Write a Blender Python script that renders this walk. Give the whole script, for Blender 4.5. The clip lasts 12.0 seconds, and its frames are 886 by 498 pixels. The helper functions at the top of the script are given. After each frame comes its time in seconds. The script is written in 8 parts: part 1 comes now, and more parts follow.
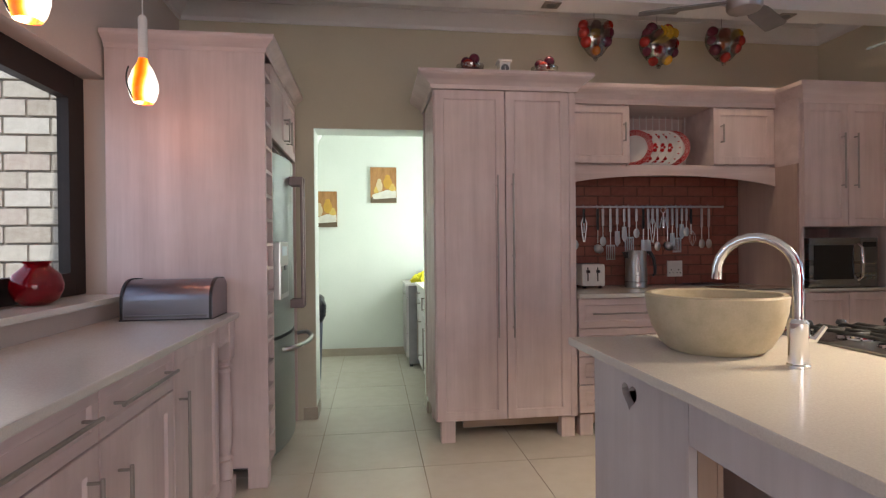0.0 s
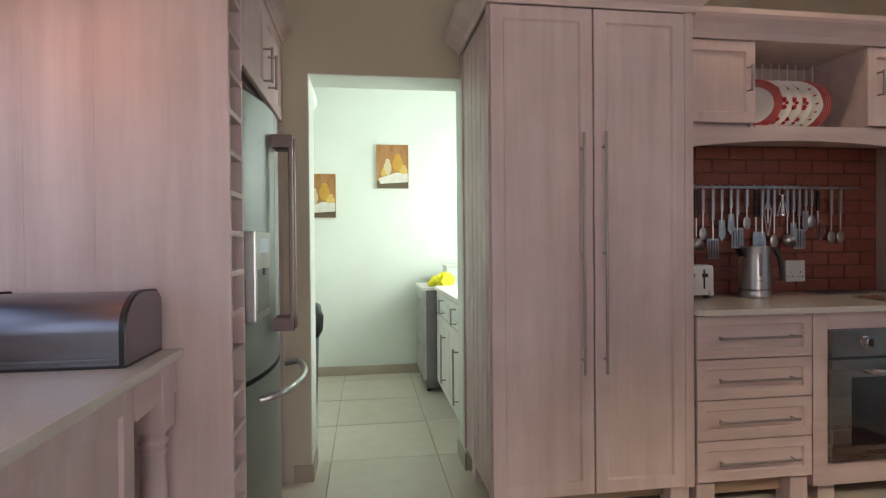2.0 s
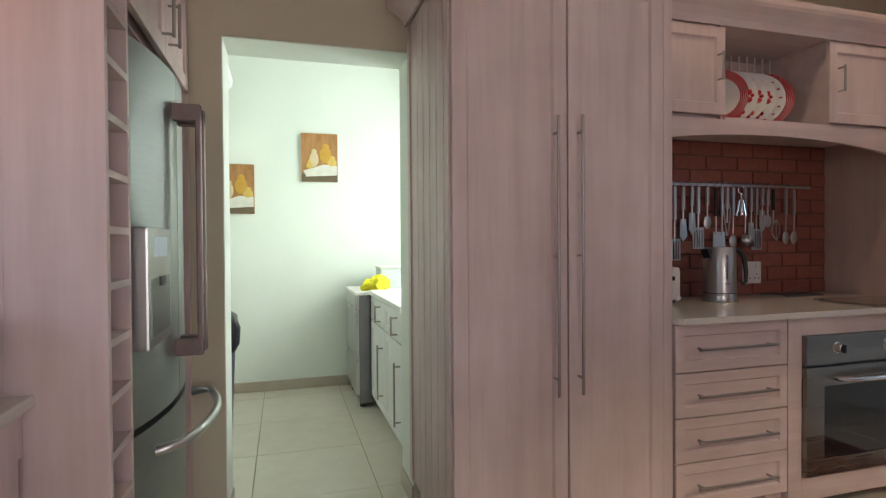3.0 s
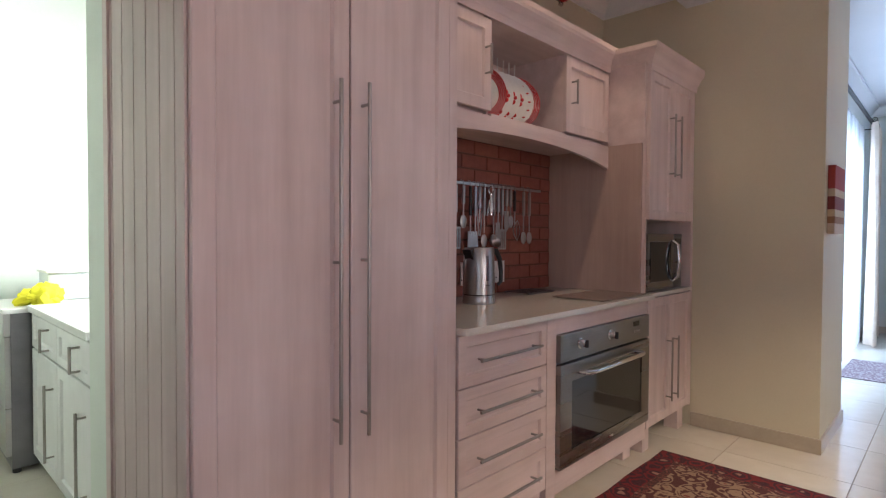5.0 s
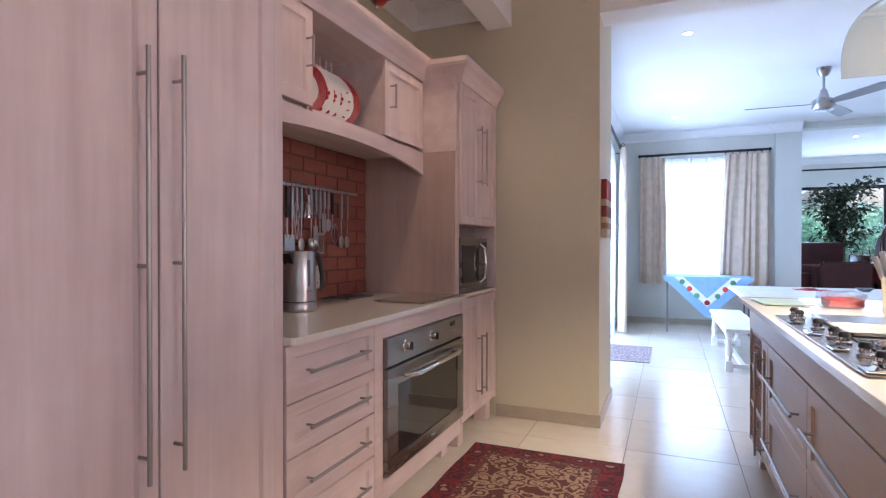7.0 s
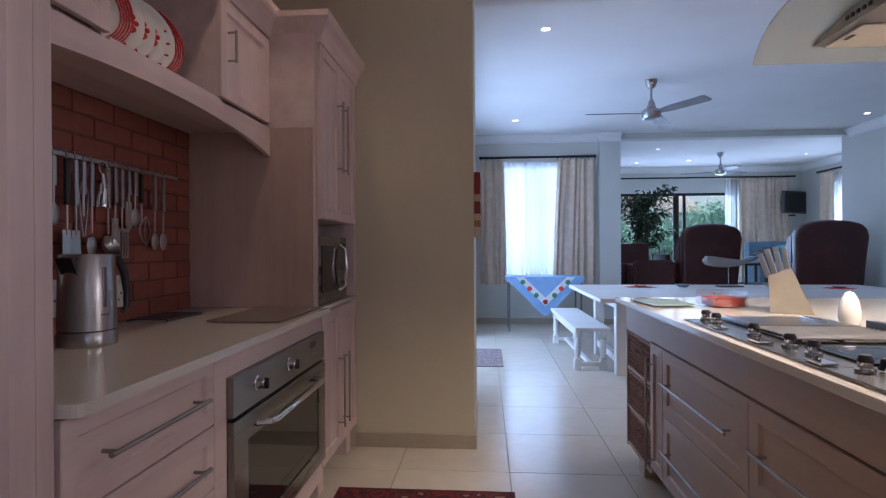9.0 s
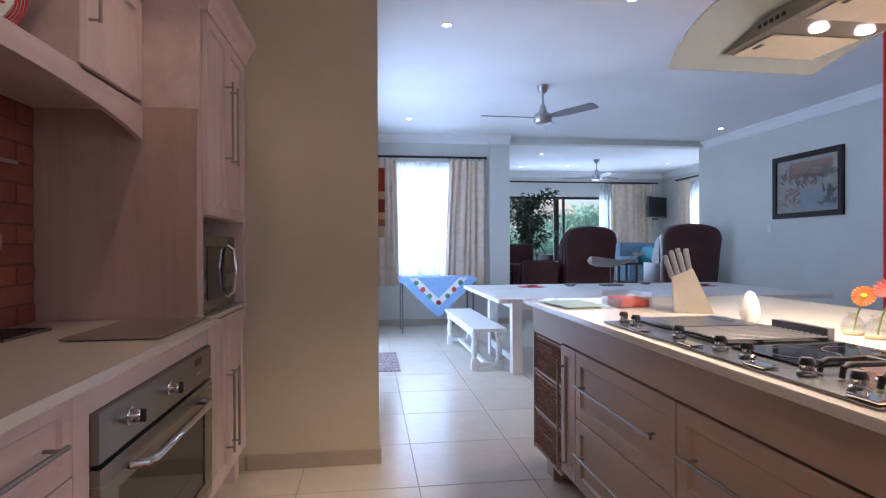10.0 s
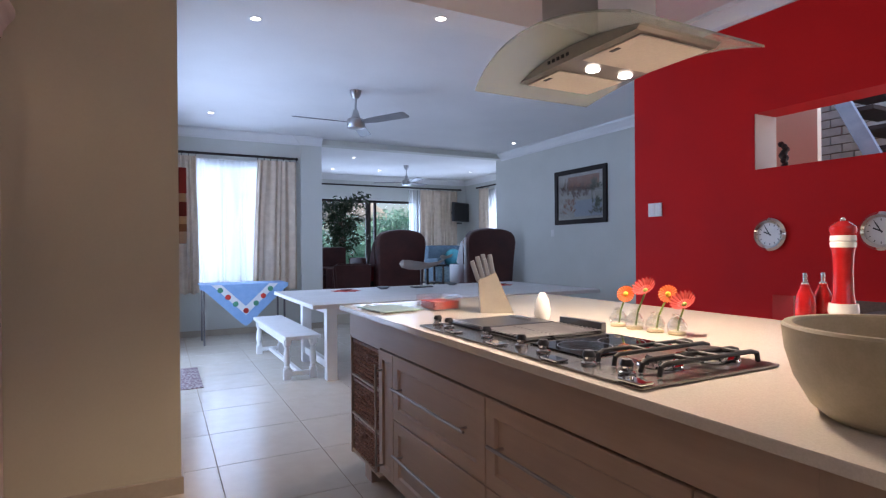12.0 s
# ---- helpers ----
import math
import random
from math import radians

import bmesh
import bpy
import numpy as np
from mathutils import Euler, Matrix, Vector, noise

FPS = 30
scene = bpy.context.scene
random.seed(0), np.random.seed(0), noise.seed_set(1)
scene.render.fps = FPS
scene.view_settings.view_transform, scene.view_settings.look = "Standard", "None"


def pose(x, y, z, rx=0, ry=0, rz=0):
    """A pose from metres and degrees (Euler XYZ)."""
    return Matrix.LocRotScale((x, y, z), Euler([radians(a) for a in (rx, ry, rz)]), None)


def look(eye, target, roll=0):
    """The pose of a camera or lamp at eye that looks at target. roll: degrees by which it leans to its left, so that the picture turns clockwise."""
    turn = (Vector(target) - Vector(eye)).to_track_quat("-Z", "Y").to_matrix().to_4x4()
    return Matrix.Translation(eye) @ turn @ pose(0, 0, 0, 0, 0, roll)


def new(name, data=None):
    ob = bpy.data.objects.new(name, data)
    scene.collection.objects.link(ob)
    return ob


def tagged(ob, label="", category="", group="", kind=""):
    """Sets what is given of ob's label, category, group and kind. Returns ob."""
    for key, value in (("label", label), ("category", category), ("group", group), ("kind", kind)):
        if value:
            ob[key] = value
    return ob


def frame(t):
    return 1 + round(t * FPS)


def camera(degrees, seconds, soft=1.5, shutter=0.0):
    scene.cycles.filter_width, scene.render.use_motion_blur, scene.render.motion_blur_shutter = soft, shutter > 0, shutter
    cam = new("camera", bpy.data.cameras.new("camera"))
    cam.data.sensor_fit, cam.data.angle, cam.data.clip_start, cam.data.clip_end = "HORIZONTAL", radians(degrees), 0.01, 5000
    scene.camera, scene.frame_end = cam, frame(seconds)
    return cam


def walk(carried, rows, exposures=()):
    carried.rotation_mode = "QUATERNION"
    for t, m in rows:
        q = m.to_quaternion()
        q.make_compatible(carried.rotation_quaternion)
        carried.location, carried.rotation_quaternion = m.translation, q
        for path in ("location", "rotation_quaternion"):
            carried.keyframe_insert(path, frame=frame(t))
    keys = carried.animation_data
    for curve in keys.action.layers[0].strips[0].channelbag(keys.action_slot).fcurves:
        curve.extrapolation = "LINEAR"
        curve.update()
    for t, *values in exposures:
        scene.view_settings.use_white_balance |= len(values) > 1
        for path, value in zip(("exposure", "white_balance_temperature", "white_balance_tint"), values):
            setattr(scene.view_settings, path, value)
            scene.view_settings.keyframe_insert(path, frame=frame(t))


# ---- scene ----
cam = camera(78.4, 12.0, soft=1.25)
PATH = [
    (0, (-0.02, 0.019, 1.249), (0.237, 2.003, 1.24), -0.6),
    (0.5, (-0.027, 0.348, 1.255), (0.231, 2.331, 1.243), -0.6),
    (1, (-0.063, 0.662, 1.242), (0.193, 2.646, 1.228), -0.6),
    (1.5, (-0.108, 0.922, 1.243), (0.153, 2.905, 1.225), -0.5),
    (2, (-0.153, 1.177, 1.234), (0.131, 3.157, 1.214), -0.5),
    (2.5, (-0.176, 1.378, 1.234), (0.194, 3.343, 1.213), -0.5),
    (3, (-0.197, 1.588, 1.239), (0.368, 3.506, 1.214), -0.4),
    (4.8, (-0.129, 2.062, 1.263), (1.233, 3.526, 1.213), 0.2),
    (5, (-0.139, 2.108, 1.26), (1.308, 3.487, 1.212), 0.3),
    (5.5, (-0.167, 2.148, 1.246), (1.449, 3.324, 1.213), 0.0),
    (6, (-0.177, 2.17, 1.232), (1.543, 3.191, 1.214), -0.3),
    (6.5, (-0.176, 2.196, 1.234), (1.613, 3.09, 1.22), -0.4),
    (6.7, (-0.172, 2.212, 1.235), (1.643, 3.052, 1.22), -0.2),
    (8.5, (0.255, 2.518, 1.216), (2.216, 2.909, 1.21), -0.3),
    (9, (0.348, 2.609, 1.22), (2.342, 2.765, 1.214), -0.3),
    (9.5, (0.468, 2.68, 1.204), (2.467, 2.612, 1.201), -0.2),
    (10, (0.541, 2.731, 1.224), (2.523, 2.462, 1.217), -0.2),
    (10.5, (0.56, 2.776, 1.236), (2.504, 2.306, 1.231), -0.1),
    (11, (0.561, 2.778, 1.241), (2.452, 2.126, 1.237), -0.2),
    (11.5, (0.55, 2.774, 1.245), (2.383, 1.973, 1.242), -0.3),
    (12, (0.538, 2.764, 1.248), (2.312, 1.842, 1.244), -0.5),
]
EXPOSURES = [(0.0, 0.1, 6250, 10), (2.0, 0.1, 6250, 7), (3.2, 0.1, 6250, 8), (4.8, 0.32, 6150, 12), (5.5, 0.68, 6050, 14), (6.7, 0.88, 6000, 16), (8.3, -0.36, 5800, 17), (9.0, -0.24, 5800, 17), (9.5, 0.0, 5950, 18), (10.0, 0.15, 6100, 18), (10.5, 0.3, 6200, 18), (11.0, 0.15, 6350, 19), (11.5, 0.05, 6350, 20), (12.0, -0.16, 6250, 20)]
walk(cam, [(t, look(eye, target, roll)) for t, eye, target, roll in PATH], EXPOSURES)

# ---- world and large lights ----
world = bpy.data.worlds.new("sky")
scene.world = world
world.use_nodes = True
sky = world.node_tree.nodes.new("ShaderNodeTexSky")
sky.sky_type, sky.sun_disc = "NISHITA", False
sky.sun_elevation, sky.sun_rotation = radians(50), radians(176)
back = world.node_tree.nodes["Background"]
back.inputs["Strength"].default_value = 0.15
world.node_tree.links.new(sky.outputs["Color"], back.inputs["Color"])


def sun_lamp(strength, angle, elevation, rotation):
    data = bpy.data.lights.new("sun", "SUN")
    data.energy, data.angle, data.color = strength, radians(angle), (1.0, 0.95, 0.88)
    ob = new("sun", data)
    e, r = radians(elevation), radians(rotation)
    way = Vector((math.sin(r) * math.cos(e), math.cos(r) * math.cos(e), math.sin(e)))
    ob.matrix_world = look(way * 20, (0, 0, 0))


def window_light(name, eye, target, width, height, watts, colour):
    data = bpy.data.lights.new(name, "AREA")
    data.shape, data.size, data.size_y, data.energy, data.color = "RECTANGLE", width, height, watts, colour
    ob = new(name, data)
    ob.matrix_world = look(eye, target)


def spot_light(name, eye, watts, colour, angle=110, blend=0.6, radius=0.03):
    data = bpy.data.lights.new(name, "SPOT")
    data.energy, data.color, data.spot_size, data.spot_blend, data.shadow_soft_size = watts, colour, radians(angle), blend, radius
    ob = new(name, data)
    ob.matrix_world = look(eye, (eye[0], eye[1] + 0.0001, eye[2] - 1))


DAY, WARM = (0.54, 0.71, 1.0), (1.0, 0.80, 0.57)
sun_lamp(5.0, 1, 50, 176)
window_light("daylight_dining_far", (9.32, 1.85, 1.65), (0, 1.85, 1.3), 1.3, 1.75, 66, DAY)
window_light("daylight_dining_side", (6.6, 3.25, 1.25), (6.6, 0, 0.9), 2.6, 2.1, 120, DAY)
window_light("daylight_lounge", (13.15, -1.6, 1.5), (0, -1.6, 1.4), 3.0, 1.9, 125, DAY)
window_light("daylight_lounge_side", (11.0, -4.6, 1.6), (11.0, 0, 1.2), 1.5, 1.6, 50, DAY)
window_light("daylight_kitchen", (-1.75, 1.5, 1.55), (2, 1.5, 1.2), 2.6, 1.0, 9, (0.80, 0.80, 1.0))
# added fill that lights the kitchen fronts through an invented south window
window_light("daylight_behind", (1.15, -3.85, 1.45), (1.15, 4, 1.4), 3.0, 1.9, 66, (1.0, 0.88, 0.88))
window_light("daylight_laundry", (1.62, 5.27, 1.75), (-1, 5.27, 1.0), 1.2, 1.1, 60, (0.97, 1.0, 0.93))
# added fill under the closed hall ceiling, for daylight whose source is unseen
window_light("daylight_stairwell", (2.7, -2.7, 2.97), (2.7, -2.7001, 0), 1.3, 1.3, 26, DAY)
spot_light("hood_lamp", (2.085, 1.320, 1.894), 68, WARM, 139, 0.55)
spot_light("hood_lamp", (2.085, 1.155, 1.894), 68, WARM, 139, 0.55)
spot_light("downlight_lamp", (3.78, 1.08, 2.775), 40, WARM, 110)
# weak warm fill added below the beam's three downlights, which are themselves unlit
for _x in (1.13, 1.95, 2.77):
    spot_light("downlight_lamp", (_x, 3.38, 2.775), 9, (1.0, 0.74, 0.48), 120)


# ---- building helpers ----
def root_of(ob):
    while ob.parent:
        ob = ob.parent
    return ob


def mesh_object(name, bm, material, smooth=False):
    bmesh.ops.recalc_face_normals(bm, faces=bm.faces)
    me = bpy.data.meshes.new(name)
    bm.to_mesh(me)
    bm.free()
    if smooth:
        me.polygons.foreach_set("use_smooth", [True] * len(me.polygons))
        me.set_sharp_from_angle(angle=radians(38))
    me.materials.append(material)
    return new(name, me)


def thing(name, at, label, category, group=""):
    """An Empty at the base of a thing; its parts are built in world places."""
    ob = new(name)
    ob.location, ob.empty_display_size = at, 0.05
    return tagged(ob, label, category, group)


def part(name, bm, material, parent, label="", smooth=False, local=False):
    if not local:
        bmesh.ops.translate(bm, verts=bm.verts, vec=-Vector(root_of(parent).location))
    ob = mesh_object(name, bm, material, smooth)
    ob.parent = parent
    return tagged(ob, label)


def panels(name, rows, material, parent, label="", bevel=0.0015):
    """Boards of one kind, each a part of its own."""
    for r in rows:
        part(name, box(bmesh.new(), *r, bevel=bevel), material, parent, label)


def solo(name, bm, material, at, label, category, group="", kind="", smooth=False):
    bmesh.ops.translate(bm, verts=bm.verts, vec=-Vector(at))
    ob = mesh_object(name, bm, material, smooth)
    ob.location = at
    return tagged(ob, label, category, group, kind)


def setting(name, bm, material, label="", category="", smooth=False):
    ob = mesh_object(name, bm, material, smooth)
    return tagged(ob, label, category, "", "structure")


def box(bm, x0, x1, y0, y1, z0, z1, bevel=0.0, m=None):
    made = bmesh.ops.create_cube(bm, size=1, matrix=Matrix.Translation(((x0 + x1) / 2, (y0 + y1) / 2, (z0 + z1) / 2)) @ Matrix.Diagonal((abs(x1 - x0), abs(y1 - y0), abs(z1 - z0), 1)))
    vs = made["verts"]
    if bevel:
        es = list({e for v in vs for e in v.link_edges})
        out = bmesh.ops.bevel(bm, geom=es, offset=bevel, segments=2, affect="EDGES", profile=0.7)
        vs = list({v for f in out["faces"] for v in f.verts} | {v for v in vs if v.is_valid})
    if m is not None:
        bmesh.ops.transform(bm, matrix=m, verts=vs)
    return bm


def boxes(*rows, bevel=0.0):
    bm = bmesh.new()
    for r in rows:
        box(bm, *r, bevel=bevel)
    return bm


def cyl(bm, p0, p1, r, seg=12, r1=None, caps=True):
    p0, p1 = Vector(p0), Vector(p1)
    d = p1 - p0
    m = Matrix.Translation((p0 + p1) / 2) @ d.to_track_quat("Z", "Y").to_matrix().to_4x4()
    bmesh.ops.create_cone(bm, cap_ends=caps, segments=seg, radius1=r, radius2=r if r1 is None else r1, depth=d.length, matrix=m)
    return bm


def ball(bm, at, r, u=12, v=8, squash=(1, 1, 1), turn=None):
    m = Matrix.Translation(at) @ (turn if turn is not None else Matrix()) @ Matrix.Diagonal((*squash, 1))
    bmesh.ops.create_uvsphere(bm, u_segments=u, v_segments=v, radius=r, matrix=m)
    return bm


def lathe(bm, profile, at=(0, 0, 0), seg=24, m=None):
    """A turned body: rows of radius and height, closed at the ends where the radius is 0."""
    rings, vs = [], []
    for r, z in profile:
        if r < 1e-6:
            rings.append([bm.verts.new((0, 0, z))])
        else:
            rings.append([bm.verts.new((r * math.cos(2 * math.pi * i / seg), r * math.sin(2 * math.pi * i / seg), z)) for i in range(seg)])
        vs += rings[-1]
    for a, b in zip(rings, rings[1:]):
        for i in range(seg):
            j = (i + 1) % seg
            if len(a) == 1 and len(b) > 1:
                bm.faces.new((a[0], b[i], b[j]))
            elif len(b) == 1 and len(a) > 1:
                bm.faces.new((a[i], a[j], b[0]))
            elif len(a) > 1:
                bm.faces.new((a[i], a[j], b[j], b[i]))
    bmesh.ops.transform(bm, matrix=Matrix.Translation(at) @ (m if m is not None else Matrix()), verts=vs)
    return bm


def tube(bm, points, r, seg=10, ends=True):
    """A round bar bent along points."""
    pts = [Vector(p) for p in points]
    rings = []
    side = None
    for i, p in enumerate(pts):
        d = (pts[min(i + 1, len(pts) - 1)] - pts[max(i - 1, 0)]).normalized()
        if side is None:
            side = d.orthogonal().normalized()
        side = (side - d * side.dot(d)).normalized()
        up = d.cross(side)
        rr = r[i] if isinstance(r, (list, tuple)) else r
        rings.append([bm.verts.new(p + (side * math.cos(2 * math.pi * k / seg) + up * math.sin(2 * math.pi * k / seg)) * rr) for k in range(seg)])
    for a, b in zip(rings, rings[1:]):
        for k in range(seg):
            bm.faces.new((a[k], a[(k + 1) % seg], b[(k + 1) % seg], b[k]))
    if ends:
        bm.faces.new(rings[0]), bm.faces.new(rings[-1])
    return bm


def prism(bm, outline, depth, m=None):
    """An outline in x and z, given depth along y from 0."""
    a = [bm.verts.new((x, 0, z)) for x, z in outline]
    b = [bm.verts.new((x, depth, z)) for x, z in outline]
    bm.faces.new(a), bm.faces.new(b[::-1])
    for i in range(len(a)):
        j = (i + 1) % len(a)
        bm.faces.new((a[i], b[i], b[j], a[j]))
    if m is not None:
        bmesh.ops.transform(bm, matrix=m, verts=a + b)
    return bm


def sweep(bm, path, profile, closed=False):
    """A moulding along a path on plan, mitred; profile rows of outward offset (to the right of the path) and height."""
    n = len(path)
    rings = []
    for i, (x, y) in enumerate(path):
        p = Vector((x, y))
        before = Vector(path[i - 1]) if i or closed else None
        after = Vector(path[(i + 1) % n]) if i < n - 1 or closed else None
        d0 = (p - before).normalized() if before is not None else None
        d1 = (after - p).normalized() if after is not None else None
        d0, d1 = d0 or d1, d1 or d0
        n0, n1 = Vector((d0.y, -d0.x)), Vector((d1.y, -d1.x))
        mitre = (n0 + n1) / (1 + n0.dot(n1))
        rings.append([bm.verts.new((x + mitre.x * o, y + mitre.y * o, z)) for o, z in profile])
    k = len(profile)
    for i in range(n if closed else n - 1):
        a, b = rings[i], rings[(i + 1) % n]
        for j in range(k):
            bm.faces.new((a[j], a[(j + 1) % k], b[(j + 1) % k], b[j]))
    if not closed:
        bm.faces.new(rings[0]), bm.faces.new(rings[-1])
    return bm


TO = {"-y": 0, "+x": 90, "+y": 180, "-x": -90}


def facing(way, x, y, z):
    """A pose for something drawn on x and z that looks to -y."""
    return pose(x, y, z, 0, 0, TO[way])


def shaker(bm, w, h, m, rail=0.06, thick=0.02, sunk=0.010):
    """A framed door or drawer front, from its lower corner, looking to -y before m."""
    c, s = 0.0025, 0.007
    def ring(i, y):
        return [(i, y, i), (w - i, y, i), (w - i, y, h - i), (i, y, h - i)]
    rings = [ring(0, thick), ring(0, c), ring(c, 0), ring(rail, 0), ring(rail + s, sunk)]
    vs = [[bm.verts.new(p) for p in r] for r in rings]
    for a, b in zip(vs, vs[1:]):
        for i in range(4):
            bm.faces.new((a[i], a[(i + 1) % 4], b[(i + 1) % 4], b[i]))
    bm.faces.new(vs[0]), bm.faces.new(vs[-1])
    bmesh.ops.transform(bm, matrix=m, verts=[v for r in vs for v in r])
    return bm


def bar_handle(bm, a, b, m, out=0.036, r=0.006, posts=2):
    """A bar between two places on a front (x, z), held off by posts, before m."""
    k = bmesh.new()
    pa, pb = Vector((a[0], -out, a[1])), Vector((b[0], -out, b[1]))
    cyl(k, pa, pb, r, 10)
    for i in range(posts):
        f = 0.06 + 0.88 * i / (posts - 1)
        q = pa.lerp(pb, f)
        cyl(k, q, (q.x, 0.0, q.z), r * 0.8, 8)
    bmesh.ops.transform(k, matrix=m, verts=k.verts)
    me = bpy.data.meshes.new("t")
    k.to_mesh(me), k.free()
    bm.from_mesh(me)
    bpy.data.meshes.remove(me)
    return bm


# ---- materials ----
def material(name, rough=0.5, metal=0.0, colour=(0.5, 0.5, 0.5), **extra):
    mat = bpy.data.materials.new(name)
    mat.use_nodes = True
    b = mat.node_tree.nodes["Principled BSDF"]
    b.inputs["Base Color"].default_value = (*colour, 1)
    b.inputs["Roughness"].default_value, b.inputs["Metallic"].default_value = rough, metal
    for key, value in extra.items():
        b.inputs[key.replace("_", " ")].default_value = value
    return mat, mat.node_tree, b


def coords(tree, scale=(1, 1, 1)):
    tc, mp = tree.nodes.new("ShaderNodeTexCoord"), tree.nodes.new("ShaderNodeMapping")
    tree.links.new(tc.outputs["Object"], mp.inputs["Vector"])
    mp.inputs["Scale"].default_value = scale
    return mp.outputs["Vector"]


def noise_at(tree, vector, scale, detail=4.0, rough=0.55):
    n = tree.nodes.new("ShaderNodeTexNoise")
    n.inputs["Scale"].default_value, n.inputs["Detail"].default_value, n.inputs["Roughness"].default_value = scale, detail, rough
    tree.links.new(vector, n.inputs["Vector"])
    return n.outputs["Fac"]


def ramp(tree, fac, *stops):
    r = tree.nodes.new("ShaderNodeValToRGB")
    while len(r.color_ramp.elements) < len(stops):
        r.color_ramp.elements.new(0.5)
    for e, (p, c) in zip(r.color_ramp.elements, stops):
        e.position, e.color = p, (*c, 1)
    tree.links.new(fac, r.inputs["Fac"])
    return r.outputs["Color"]


def mix(tree, fac, a, b, kind="MIX"):
    n = tree.nodes.new("ShaderNodeMix")
    n.data_type, n.blend_type = "RGBA", kind
    for socket, value in ((n.inputs["Factor"], fac), (n.inputs["A"], a), (n.inputs["B"], b)):
        if isinstance(value, (int, float)):
            socket.default_value = value
        elif isinstance(value, tuple):
            socket.default_value = (*value, 1)
        else:
            tree.links.new(value, socket)
    return n.outputs["Result"]


def bump(tree, b, height, strength=0.2, distance=0.002):
    n = tree.nodes.new("ShaderNodeBump")
    n.inputs["Strength"].default_value, n.inputs["Distance"].default_value = strength, distance
    tree.links.new(height, n.inputs["Height"])
    tree.links.new(n.outputs["Normal"], b.inputs["Normal"])


def roughness(tree, b, fac, low, high):
    n = tree.nodes.new("ShaderNodeMapRange")
    n.inputs["To Min"].default_value, n.inputs["To Max"].default_value = low, high
    tree.links.new(fac, n.inputs["Value"])
    tree.links.new(n.outputs["Result"], b.inputs["Roughness"])


def varied(name, low, high, scale=6.0, rough=0.6, relief=0.15, fine=120.0, metal=0.0, distance=0.001, stretch=(1, 1, 1), **extra):
    """A surface with broad stains and fine grain between two colours."""
    mat, t, b = material(name, rough, metal, low, **extra)
    v = coords(t, stretch)
    broad, grain = noise_at(t, v, scale, 5), noise_at(t, v, fine, 3)
    both = t.nodes.new("ShaderNodeMath")
    both.operation = "MULTIPLY_ADD"
    t.links.new(grain, both.inputs[0])
    both.inputs[1].default_value = 0.35
    t.links.new(broad, both.inputs[2])
    t.links.new(ramp(t, both.outputs[0], (0.4, low), (0.95, high)), b.inputs["Base Color"])
    roughness(t, b, broad, max(rough - 0.1, 0.02), min(rough + 0.1, 1))
    if relief:
        bump(t, b, grain, relief, distance)
    return mat


def wood(name, low, high, stretch, rough=0.42, streak=0.28, vein=34):
    """Lime-washed or stained timber with its grain along the axis that is stretched least."""
    mat, t, b = material(name, rough, 0.0, low)
    v = coords(t, stretch)
    broad, grain = noise_at(t, v, 7, 6, 0.65), noise_at(t, v, vein, 4, 0.7)
    blotch = noise_at(t, coords(t), 2.2, 4)
    c = ramp(t, broad, (0.28, low), (0.72, high))
    g = ramp(t, grain, (0.30, tuple(x * (1 - streak * 0.55) for x in low)), (0.62, high))
    c = mix(t, streak * 0.7, c, g)
    c = mix(t, 0.30, c, ramp(t, blotch, (0.3, tuple(x * 0.86 for x in low)), (0.7, tuple(min(x * 1.06, 0.95) for x in high))))
    t.links.new(c, b.inputs["Base Color"])
    roughness(t, b, grain, rough - 0.08, rough + 0.12)
    bump(t, b, grain, 0.12, 0.0008)
    return mat


UP, ALONG_X, ALONG_Y = (1, 1, 0.06), (0.06, 1, 1), (1, 0.06, 1)
WASH_LOW, WASH_HIGH = (0.49, 0.365, 0.34), (0.78, 0.645, 0.615)
washed = wood("washed_wood_upright", WASH_LOW, WASH_HIGH, UP, 0.42, 0.34, 15)
washed_x = wood("washed_wood_level", WASH_LOW, WASH_HIGH, ALONG_X, 0.42, 0.34, 15)
washed_y = wood("washed_wood_level_side", WASH_LOW, WASH_HIGH, ALONG_Y, 0.42, 0.34, 15)
tan_wood = wood("tan_washed_wood", (0.36, 0.25, 0.18), (0.51, 0.38, 0.285), UP)
# the washed wood again, darkened and browned to paint in shade
washed_shaded = wood("washed_wood_shaded", (0.37, 0.255, 0.21), (0.58, 0.43, 0.37), UP)
tan_wood_x = wood("tan_washed_wood_level", (0.36, 0.25, 0.18), (0.51, 0.38, 0.285), ALONG_X)
white_wood = wood("white_painted_wood", (0.70, 0.69, 0.68), (0.84, 0.83, 0.82), (1, 1, 0.3), 0.4, 0.15)
wall_cream = varied("cream_wall_paint", (0.55, 0.50, 0.38), (0.61, 0.56, 0.43), 1.5, 0.75, 0.12, 90)
wall_grey = varied("pale_grey_wall_paint", (0.56, 0.57, 0.53), (0.63, 0.64, 0.60), 1.5, 0.75, 0.12, 90)
wall_laundry = varied("pale_green_wall_paint", (0.68, 0.73, 0.66), (0.76, 0.80, 0.73), 1.5, 0.75, 0.12, 90)
wall_red = varied("red_wall_paint", (0.52, 0.008, 0.008), (0.60, 0.012, 0.011), 1.8, 0.7, 0.12, 90, Specular_IOR_Level=0.2)
ceiling_paint = varied("white_ceiling_paint", (0.72, 0.72, 0.72), (0.80, 0.80, 0.80), 1.2, 0.8, 0.06, 60)
skirting = varied("beige_skirting_tile", (0.38, 0.32, 0.25), (0.47, 0.41, 0.33), 5, 0.35, 0.05, 60)
